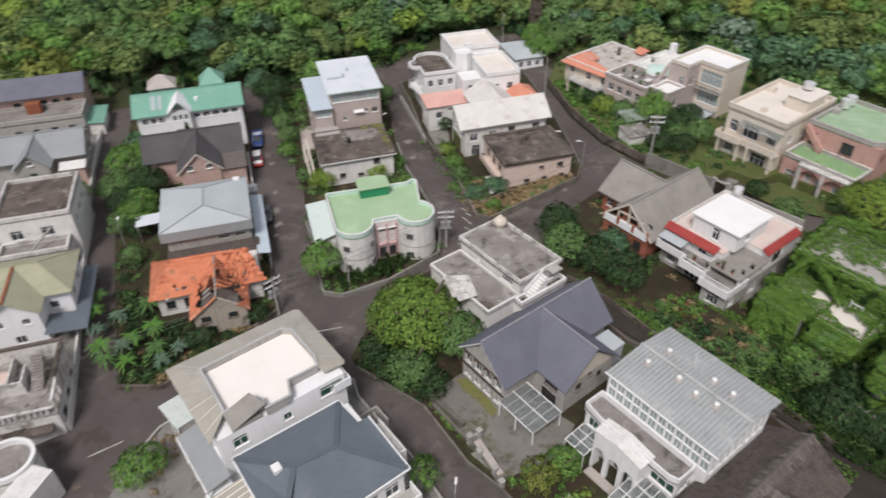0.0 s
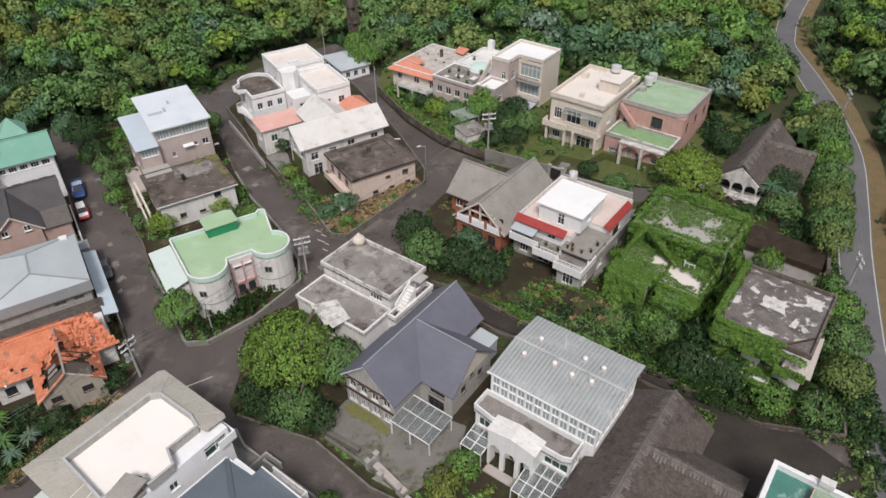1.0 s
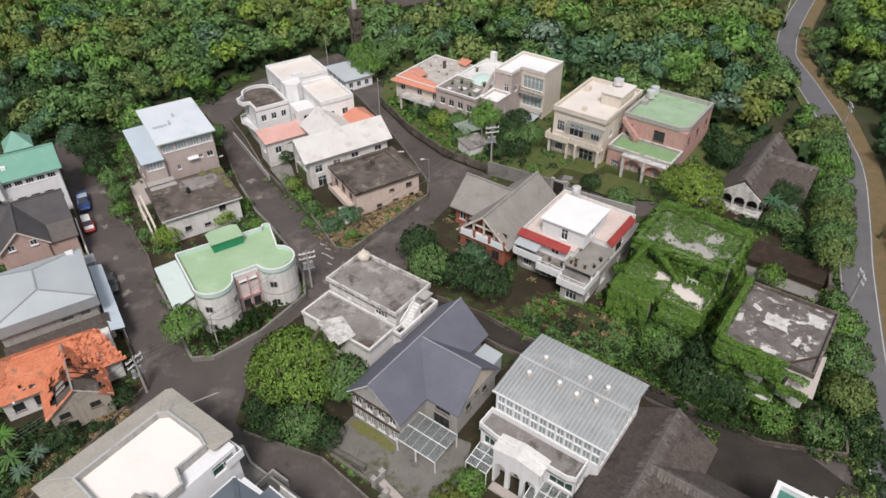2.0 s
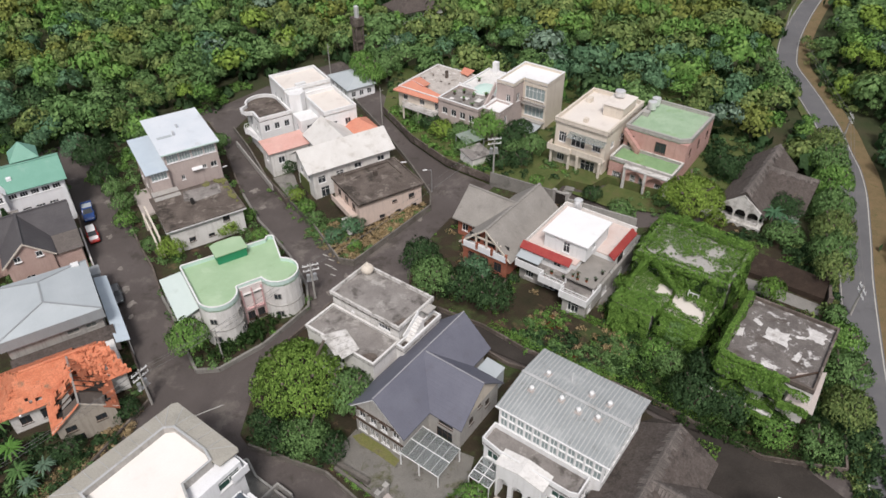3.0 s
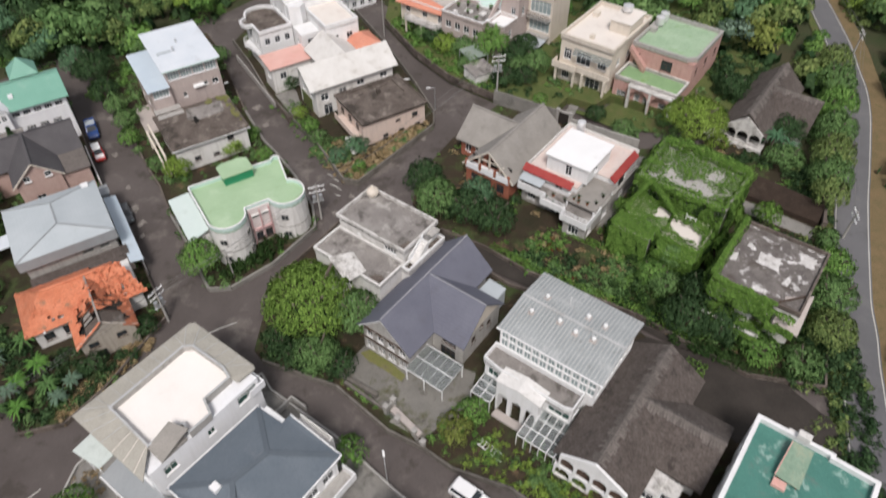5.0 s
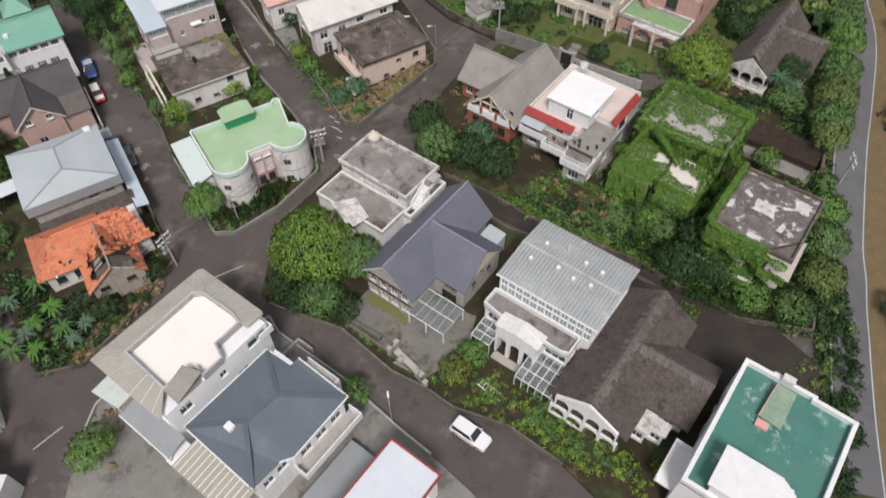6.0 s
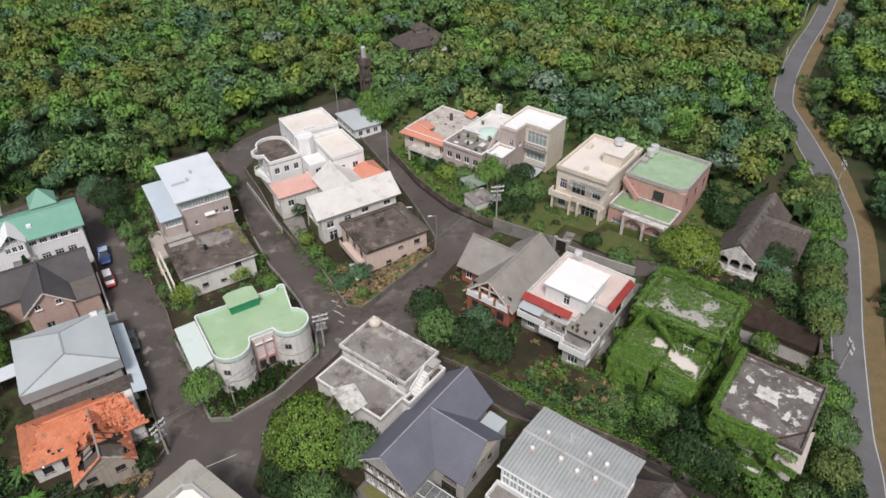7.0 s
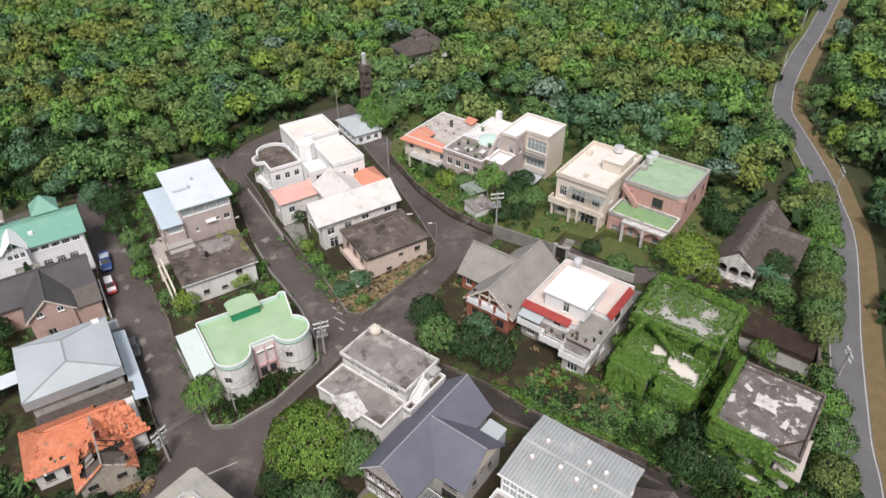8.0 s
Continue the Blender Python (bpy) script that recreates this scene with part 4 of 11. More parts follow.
def gable_wall(parent, x0, x1, y0, y1, z0, z1, along, mat, name="gable"):
    """The solid triangle of masonry below a gable roof."""
    mb = MB()
    if along == "y":
        m = (x0 + x1) / 2
        mb.add([(x0, y0, z0), (x1, y0, z0), (m, y0, z1), (x0, y1, z0), (x1, y1, z0), (m, y1, z1)],
               [(0, 1, 2), (5, 4, 3), (0, 3, 4, 1), (1, 4, 5, 2), (2, 5, 3, 0)])
    else:
        m = (y0 + y1) / 2
        mb.add([(x0, y0, z0), (x0, y1, z0), (x0, m, z1), (x1, y0, z0), (x1, y1, z0), (x1, m, z1)],
               [(2, 1, 0), (3, 4, 5), (0, 1, 4, 3), (1, 2, 5, 4), (2, 0, 3, 5)])
    return part(name, mb, mat, parent)


def hip_roof(parent, x0, x1, y0, y1, eave, ridge, inset, along, mat, th=0.15, cap=None, name="roof"):
    if along == "y":
        m = (x0 + x1) / 2
        a, b = (m, y0 + inset, ridge), (m, y1 - inset, ridge)
        faces = ([(x0, y0, eave), (x1, y0, eave), a], [(x1, y0, eave), (x1, y1, eave), b, a], [(x1, y1, eave), (x0, y1, eave), b], [(x0, y1, eave), (x0, y0, eave), a, b])
    else:
        m = (y0 + y1) / 2
        a, b = (x0 + inset, m, ridge), (x1 - inset, m, ridge)
        faces = ([(x0, y0, eave), (x1, y0, eave), b, a], [(x1, y0, eave), (x1, y1, eave), b], [(x1, y1, eave), (x0, y1, eave), a, b], [(x0, y1, eave), (x0, y0, eave), a])
    mb = MB()
    for f in faces:
        mb.slab(f, th)
    ob = part(name, mb, mat, parent)
    if cap:
        c = [(x0, y0, eave), (x1, y0, eave), (x1, y1, eave), (x0, y1, eave)]
        ends = (a, a, b, b) if along == "y" else (a, b, b, a)
        for p, q in [*zip(c, ends), (a, b)]:
            part("ridge_cap", MB().beam((p[0], p[1], p[2] + 0.02), (q[0], q[1], q[2] + 0.02), 0.22, 0.08), cap, ob)
    return ob


def railing(parent, pts, z, h, mat, step=0.35, name="railing", bar=0.05):
    mb = MB()
    for (x0, y0), (x1, y1) in zip(pts, pts[1:]):
        mb.beam((x0, y0, z + h), (x1, y1, z + h), 0.08)
        mb.beam((x0, y0, z + 0.12), (x1, y1, z + 0.12), 0.05)
        n = max(1, int(math.hypot(x1 - x0, y1 - y0) / step))
        for i in range(n + 1):
            x, y = x0 + (x1 - x0) * i / n, y0 + (y1 - y0) * i / n
            mb.box(x - bar / 2, y - bar / 2, z, x + bar / 2, y + bar / 2, z + h)
    return part(name, mb, mat, parent)


def arcade(parent, x0, x1, y, z0, z1, n, mat, thick=0.3, post=0.28, name="arcade"):
    """A row of round arches in one wall that faces -y."""
    w = (x1 - x0) / n
    mb = MB()
    for i in range(n):
        a, b = x0 + i * w + post / 2, x0 + (i + 1) * w - post / 2
        r, c = (b - a) / 2, (a + b) / 2
        spring = max(z0 + 0.2, z1 - r * 0.9 - 0.25)
        mb.box(x0 + i * w - (0 if i else 0), y, z0, a, y + thick, spring)
        mb.box(b, y, z0, x0 + (i + 1) * w, y + thick, spring)
        k = 8
        arc = [(c - r * math.cos(math.pi * j / k), spring + r * 0.9 * math.sin(math.pi * j / k)) for j in range(k + 1)]
        pts = [(x0 + i * w, spring)] + arc + [(x0 + (i + 1) * w, spring), (x0 + (i + 1) * w, z1), (x0 + i * w, z1)]
        nn = len(pts)
        vs = [(px, y, pz) for px, pz in pts] + [(px, y + thick, pz) for px, pz in pts]
        fs = []
        top_l, top_r = nn - 1, nn - 2
        for j in range(nn - 3):
            mid_top = top_l if j < (nn - 3) / 2 else top_r
            fs += [(j, j + 1, mid_top), (mid_top + nn, j + 1 + nn, j + nn), (j + 1, j, j + nn, j + 1 + nn)]
        m = (nn - 3) // 2 + (1 if (nn - 3) % 2 else 0)
        fs += [(m, top_r, top_l), (top_l + nn, top_r + nn, m + nn), (top_l, top_r, top_r + nn, top_l + nn)]
        mb.add(vs, fs)
    return part(name, mb, mat, parent)


def tank(parent_pose, r, h, lab, mat="steel_tank"):
    """A water tank on legs with a domed lid."""
    ob = new("water_tank")
    ob.matrix_world = parent_pose
    tagged(ob, lab, "water tank")
    part("body", MB().tube(0, 0, 0.35, 0.35 + h, r, r, 18), mat, ob)
    part("lid", MB().tube(0, 0, 0.35 + h, 0.35 + h + 0.22, r * 1.02, r * 0.3, 18), mat, ob)
    for i in range(3):
        a = 2 * math.pi * i / 3
        part("leg", MB().box(r * 0.75 * math.cos(a) - 0.06, r * 0.75 * math.sin(a) - 0.06, 0, r * 0.75 * math.cos(a) + 0.06, r * 0.75 * math.sin(a) + 0.06, 0.35), "galvanised", ob)
    return ob


def on(h, x, y, z):
    """A pose at a place given in the axes of a house."""
    return h.matrix_basis @ pose(x, y, z)


# ---------------------------------------------------------------- houses south of the junction
def white_villa():
    h = thing("villa", -37.3, 34.3, -0.6, GRID_A, "white rendered villa with beige ribbed roof canopy and cream roof terrace", "house")
    block(h, 1, 10.6, 0.8, 14.4, 0, 9.2, "white_wall",
          {"e": [(2.0, 6.9, 1.5, 1.4), (7.0, 6.9, 0.9, 1.0), (12.0, 7.3, 2.6, 1.4), (4, 1.2, 1.6, 1.4), (9, 1.2, 1.6, 1.4), (9.2, 4.0, 1.4, 1.3)],
           "s": row(3, 0.5, 9, 5.4, 1.5, 1.4) + row(2, 0.5, 9, 1.2, 1.6, 1.5), "n": row(3, 0.6, 9, 5.6, 1.4, 1.4)}, glass="green_glass")
    edge = [(2.2, 2.9), (8.6, 2.6), (8.5, 5.0), (9.4, 6.2), (10.6, 6.0), (10.6, 8.3), (8.8, 9.0), (8.8, 12.3), (7.4, 12.7), (2.7, 12.6), (2.0, 11.9)]
    part("terrace_floor", MB().prism(edge, 9.2, 9.55), "terrace_white", h, "bright cream painted terrace floor")
    part("parapet", MB().ring(edge, 9.2, 10.3, -0.16), "grey_wall", h)
    part("parapet_rail", MB().ring(edge, 10.302, 10.36, -0.24), "rib_metal", h)
    roof = part("canopy", MB().slab([(-0.6, 0, 9.7), (11.0, 0, 9.7), (8.7, 2.4, 10.15), (2.0, 2.7, 10.15)], 0.14)
                .slab([(-0.6, 0, 9.7), (2.0, 2.7, 10.15), (1.8, 12.0, 10.15), (2.5, 12.8, 10.15), (-0.2, 15.1, 9.7), (-0.6, 14.6, 9.7)], 0.14)
                .slab([(-0.2, 15.1, 9.7), (2.5, 12.8, 10.15), (7.5, 12.85, 10.15), (9.9, 14.9, 9.7), (9.5, 15.1, 9.7)], 0.14)
                .slab([(9.9, 14.9, 9.7), (7.5, 12.85, 10.15), (9.0, 12.4, 10.15), (9.9, 12.6, 9.9)], 0.14), "beige_ribbed", h, "beige ribbed sheet canopy")
    for i in range(6):
        part("rib", MB().beam((0.8 + i * 1.75, 0.05, 9.74), (2.4 + i * 1.2, 2.6, 10.18), 0.06, 0.04), "terrace_cream" if i > 2 else "rib_metal", roof)
    for i in range(9):
        y = 1.0 + i * 1.65
        part("rib", MB().beam((-0.57, y, 9.73), (1.9, min(12.1, max(2.9, y)), 10.18), 0.05, 0.035), "rib_metal", roof)
    for i in range(6):
        x = 0.8 + i * 1.65
        part("rib", MB().beam((x, 15.05, 9.73), (min(7.4, max(2.5, x)), 12.86, 10.18), 0.05, 0.035), "rib_metal", roof)
    part("corner_balcony", MB().box(8.9, 12.9, 7.4, 10.95, 14.9, 7.6).box(10.8, 12.9, 7.6, 10.95, 14.9, 8.5).box(8.9, 14.75, 7.6, 10.8, 14.9, 8.5), "white_wall", h, "small white corner balcony")
    part("stair_gable", MB().slab([(8.75, 2.3, 10.2), (10.7, 2.3, 9.5), (10.7, 5.9, 10.9), (8.6, 5.2, 11.0)], 0.16).box(8.8, 2.6, 9.2, 10.6, 5.4, 9.5), "grey_tiles", h)
    part("lean_to", MB().slab([(3.6, -1.7, 4.5), (11.6, -1.7, 4.5), (11.6, 0.78, 5.1), (3.6, 0.78, 5.1)], 0.12), "grey_cladding", h, "grey sheet lean-to roof")
    part("side_canopy", MB().slab([(-0.5, -1.9, 5.5), (3.5, -1.4, 5.5), (3.5, 0.7, 5.8), (-0.5, 0.7, 5.8)], 0.06), "canopy_dull", h, "pale grey-green translucent side canopy")
    part("gutter", MB().beam((3.6, -1.75, 4.5), (11.6, -1.75, 4.5), 0.14), "clean_white", h)
    for x in (3.8, 6.4, 9.0, 11.4):
        part("post", MB().box(x - 0.08, -1.65, 0, x + 0.08, -1.49, 4.4), "clean_white", h)
    for x in (-0.3, 3.3):
        part("post", MB().box(x - 0.06, -1.4, 0, x + 0.06, -1.28, 5.46), "clean_white", h)
    part("porch", MB().box(11.0, -1.6, 0, 13.0, 0.6, 2.9).slab([(10.8, -1.9, 3.2), (13.2, -1.9, 3.2), (13.2, 0.8, 3.5), (10.8, 0.8, 3.5)], 0.15), "white_wall", h)
    part("yard_wall", MB().box(10.8, 14.41, 0, 11.0, 17.6, 1.9), "grey_wall", h)
    part("yard_wall", MB().box(11.01, 17.4, 0, 13.2, 17.6, 1.9), "grey_wall", h)


white_villa()


def slate_house():
    h = thing("house", -26.4, 27.5, -0.4, GRID_A, "white house with a broad low slate-blue metal roof", "house")
    block(h, 0.5, 10.2, 4.7, 11.9, 0, 7.9, "clean_white", {"e": row(3, 0.4, 7, 5.0, 1.5, 1.6) + row(3, 0.4, 7, 1.2, 1.6, 1.5), "n": row(3, 1, 9, 4.8, 1.4, 1.4)})
    block(h, 0.2, 9.4, 0.4, 4.69, 0, 7.9, "clean_white", {"e": row(2, 0.3, 4.0, 4.8, 1.3, 1.5), "s": row(4, 0.5, 8.8, 4.8, 1.4, 1.5)})
    A, B = (5.1, 8.0, 9.1), (4.6, 4.0, 9.1)
    r = part("roof", MB().slab([(-0.4, 0.05, 8), (-0.2, 11.3, 8), A, B], 0.12).slab([(-0.2, 11.3, 8), (3.3, 11.5, 8.05), (3.3, 12.6, 8), (10.6, 12.4, 8), A], 0.12)
             .slab([(10.6, 12.4, 8), (10.7, 4.4, 8), B, A], 0.12).slab([(10.7, 4.4, 8), (9.9, 3.2, 8), (9.7, -0.2, 8), (-0.4, 0.05, 8), B], 0.12), "slate_blue_metal", h)
    for p, q in ((A, B), (A, (-0.2, 11.3, 8)), (A, (10.6, 12.4, 8)), (B, (-0.4, 0.05, 8)), (B, (9.7, -0.2, 8))):
        part("hip_cap", MB().beam((p[0], p[1], p[2] + 0.02), (q[0], q[1], q[2] + 0.02), 0.5, 0.05), "dark_hip", r)
    for p, q in (((-0.4, 0.05), (-0.2, 11.3)), ((-0.2, 11.3), (3.3, 11.5)), ((3.3, 12.6), (10.6, 12.4)), ((10.6, 12.4), (10.7, 4.4)), ((10.7, 4.4), (9.9, 3.2)), ((9.7, -0.2), (-0.4, 0.05))):
        part("fascia", MB().beam((*p, 7.98), (*q, 7.98), 0.14, 0.2), "clean_white", r)
    part("skylight", MB().box(3.2, 2.3, 8.5, 4.1, 3.1, 9.0), "clean_white", r, "small white roof hatch")
    part("balcony", MB().box(10.2, 4.2, 4.2, 12.0, 12.6, 4.45), "grey_wall", h)
    part("balcony_wall", MB().box(11.85, 4.2, 4.45, 12.0, 12.6, 5.5).box(10.2, 12.45, 4.45, 11.85, 12.6, 5.5).box(10.2, 4.2, 4.45, 11.85, 4.35, 5.5), "clean_white", h)
    part("roof_step", MB().box(3.6, 12.4, 0, 8.2, 13.6, 6.6).box(3.6, 13.45, 6.6, 8.2, 13.6, 7.2).box(8.05, 12.4, 6.6, 8.2, 13.45, 7.2), "dirty_white", h)
    part("side_roof", MB().slab([(0.2, -3.2, 5.2), (9.0, -3.2, 5.2), (9.0, 0.38, 5.6), (0.2, 0.38, 5.6)], 0.12), "beige_ribbed", h)
    for i in range(12):
        part("slat", MB().beam((0.5 + i * 0.72, -3.1, 5.24), (0.5 + i * 0.72, 0.3, 5.64), 0.12, 0.06), "terrace_cream", h)
    part("deck", MB().prism(rect(12.0, 16.5, 1, 10.5), 2.2, 2.5), "grey_cladding", h, "grey-green carport roof beside the balcony")
    for x, y in ((12.4, 1.4), (16.2, 1.4), (12.4, 10.1), (16.2, 10.1)):
        part("post", MB().box(x - 0.07, y - 0.07, 0, x + 0.07, y + 0.07, 2.2), "galvanised", h)


slate_house()


def grey_house():
    h = thing("house", -10.5, 49.3, 0.6, GRID_A, "grey two-storey house with a steep slate-grey crossed gable roof", "house")
    e, r = 5.0, 8.8
    block(h, 0.6, 7.6, 0, 15.8, 0, e, "grey_wall", {"s": row(4, 0.2, 6.8, 3.35, 0.95, 1.0) + [(u + d, 1.0, 0.55, 1.3) for u in (0.95, 2.65, 4.3, 6.0) for d in (-0.32, 0.32)]},
          frame="clean_white", arch=False)
    part("string_course", MB().box(0.5, -0.1, 2.65, 7.7, -0.004, 2.95), "wood_dark", h)
    part("string_course", MB().box(0.5, -0.12, 4.85, 7.7, -0.004, 5.0), "wood_dark", h)
    for u in (0.82, 2.48, 4.12, 5.78):
        part("arch_trim", MB().add([(0.6 + u + q * math.cos(math.pi * i / 8) , y, 4.35 + q * 0.55 * math.sin(math.pi * i / 8)) for i in range(9) for y in (-0.08, -0.004) for q in (0.42, 0.62)],
                                   [f for i in range(8) for f in ((4 * i, 4 * i + 1, 4 * i + 5, 4 * i + 4), (4 * i + 1, 4 * i + 3, 4 * i + 7, 4 * i + 5), (4 * i + 3, 4 * i + 2, 4 * i + 6, 4 * i + 7), (4 * i + 2, 4 * i, 4 * i + 4, 4 * i + 6))]), "wood_dark", h)
    gable_wall(h, 0.6, 7.6, 0.0, 15.8, e + 0.002, r - 0.75, "y", "grey_wall")
    block(h, 7.6, 12.0, 4.6, 12.2, 0, e, "grey_wall", {"s": [(2.2, 0.3, 2.2, 2.3), (2.4, 3.3, 2.0, 1.4)], "e": [(2.2, 3.1, 0.9, 1.1), (5.4, 3.1, 0.9, 1.1), (3.8, 5.2 - 0.9, 0.8, 0.6)]}, frame="wood_dark", bars=2)
    gable_wall(h, 5.0, 12.0, 4.6, 12.2, e + 0.002, r - 0.75, "x", "cream_wall")
    gable_roof(h, 0, 8.2, -0.5, 16.4, e - 0.1, r, "y", "slate_tiles", cap="pale_ridge")
    gable_roof(h, 4.4, 12.5, 4.1, 12.7, e - 0.1, r - 0.02, "x", "slate_tiles", cap="pale_ridge")
    part("brace", MB().beam((0.3, -0.42, e - 0.05), (4.1, -0.42, r - 0.2), 0.1, 0.2).beam((7.9, -0.42, e - 0.05), (4.1, -0.42, r - 0.2), 0.1, 0.2), "white_wall", h)
    part("glass_canopy", MB().slab([(7.75, -0.9, 2.95), (13.1, -0.9, 2.95), (13.1, 3.2, 3.15), (7.75, 3.2, 3.15)], 0.04), "canopy_glass", h, "glazed flat canopy over the yard")
    for x in np.linspace(7.8, 13.05, 6):
        part("canopy_bar", MB().beam((x, -0.9, 2.99), (x, 3.2, 3.19), 0.05, 0.05), "rib_metal", h)
    for y, z in ((-0.9, 3.0), (1.2, 3.1), (3.2, 3.2)):
        part("canopy_bar", MB().beam((7.75, y, z), (13.1, y, z), 0.09, 0.07), "clean_white", h)
    for x, y in ((7.85, -0.8), (13.0, -0.8), (13.0, 3.1), (10.4, -0.8)):
        part("post", MB().box(x - 0.06, y - 0.06, 0, x + 0.06, y + 0.06, 2.9 + (0.2 if y > 0 else 0)), "clean_white", h)
    part("shed_roof", MB().slab([(8.4, 12.9, 4.3), (11.0, 12.9, 4.1), (11.0, 15.4, 4.1), (8.4, 15.4, 4.3)], 0.08).box(8.5, 13.0, 0, 10.9, 15.3, 4.0), "pale_metal", h)


grey_house()


def flat_house():
    h = thing("house", -14.15, 63.87, 0.5, GRID_A, "white two-level concrete house with stained flat roofs", "house")
    block(h, 0.15, 11.1, 0.1, 6.6, 0, 8.3, "weathered_parapet", {"s": [(8.6, 7.15, 1.9, 0.75), (3.4, 7.25, 0.5, 0.3)], "w": row(2, 0.5, 5.5, 5.0, 1.2, 1.3)}, bars=3)
    flat_roof(h, rect(-0.1, 11.3, -0.1, 6.8), 8.55, 0.5, "grey_roof_concrete", "weathered_parapet", 0.25, None, 0.2)
    for i in range(9):
        part("drain_notch", MB().box(1.0 + i * 1.1, -0.13, 8.42 + 0.05 * (i % 2), 1.3 + i * 1.1, -0.105, 8.6), "dark_concrete", h)
    block(h, 0.4, 11.3, -4.95, 0.09, 0, 6.7, "dirty_white", {"s": row(3, 0.5, 10.4, 3.6, 1.3, 1.3) + row(3, 0.5, 10.4, 0.7, 1.4, 1.6), "w": [(2.4, 3.6, 1.3, 1.2)]}, depth=0.2)
    flat_roof(h, rect(0.3, 11.4, -5.05, -0.12), 6.72, 0.38, "grey_roof_concrete", "weathered_parapet", 0.16, "dirty_white", 0.12)
    block(h, 11.31, 12.5, -0.8, 6.3, 0, 6.4, "dirty_white")
    flat_roof(h, rect(11.42, 12.65, -0.9, 6.4), 6.5, 0.5, "dark_concrete", "dirty_white", 0.14, "clean_white", 0.2)
    st = MB()
    for i in range(8):
        st.box(11.5, 0.6 + i * 0.34, 6.5, 12.4, 0.94 + i * 0.34, 6.75 + i * 0.26)
    part("stair", st, "dirty_white", h)
    part("stair_wall", MB().slab([(11.4, 0.4, 7.5), (11.55, 0.4, 7.5), (11.55, 3.4, 9.3), (11.4, 3.4, 9.3)], 0.9), "clean_white", h)
    part("stair_head", MB().box(11.32, 4.3, 8.4, 12.3, 5.9, 8.6), "grey_wall", h)
    part("patch_roof", MB().slab([(3.1, -5.3, 7.22), (6.8, -6.6, 7.12), (8.6, -4.2, 7.24), (5.0, -2.7, 7.3)], 0.1), "weathered_parapet", h, "slab of peeling stained sheets at the roof edge")
    for q in range(4):
        part("roof_sheet", MB().slab([(3.4 + q * 1.2, -5.2 - q * 0.36, 7.27), (4.4 + q * 1.2, -5.5 - q * 0.36, 7.25), (5.9 + q * 0.9, -3.3 - q * 0.42, 7.36), (5.0 + q * 0.9, -2.9 - q * 0.42, 7.37)], 0.03), "weathered_parapet", h)
    part("parapet_rubble", MB().prism([(10.2, 0.3), (11.0, 0.2), (11.0, 1.9), (10.5, 1.6)], 8.551, 8.9), "dark_concrete", h)
    part("roof_puddle", MB().prism([(9.0, -4.7), (10.9, -4.7), (11.0, -3.6), (10.2, -3.3), (9.4, -3.7)], 6.721, 6.73), "dark_concrete", h, "dark damp patch on the roof")
    t = thing("water_tank", *on(h, 1.2, 5.7, 8.552).translation, -37, "round cream water tank with a pointed lid on the flat roof", "water tank")
    part("body", MB().ball(0, 0, 0.85, 0.85, 16, 10, 0.85), "cream_wall", t)
    part("lid", MB().tube(0, 0, 1.5, 2.0, 0.4, 0.05, 12), "cream_wall", t)
    part("stand", MB().tube(0, 0, 0, 0.3, 0.6, 0.6, 12), "grey_wall", t)


flat_house()


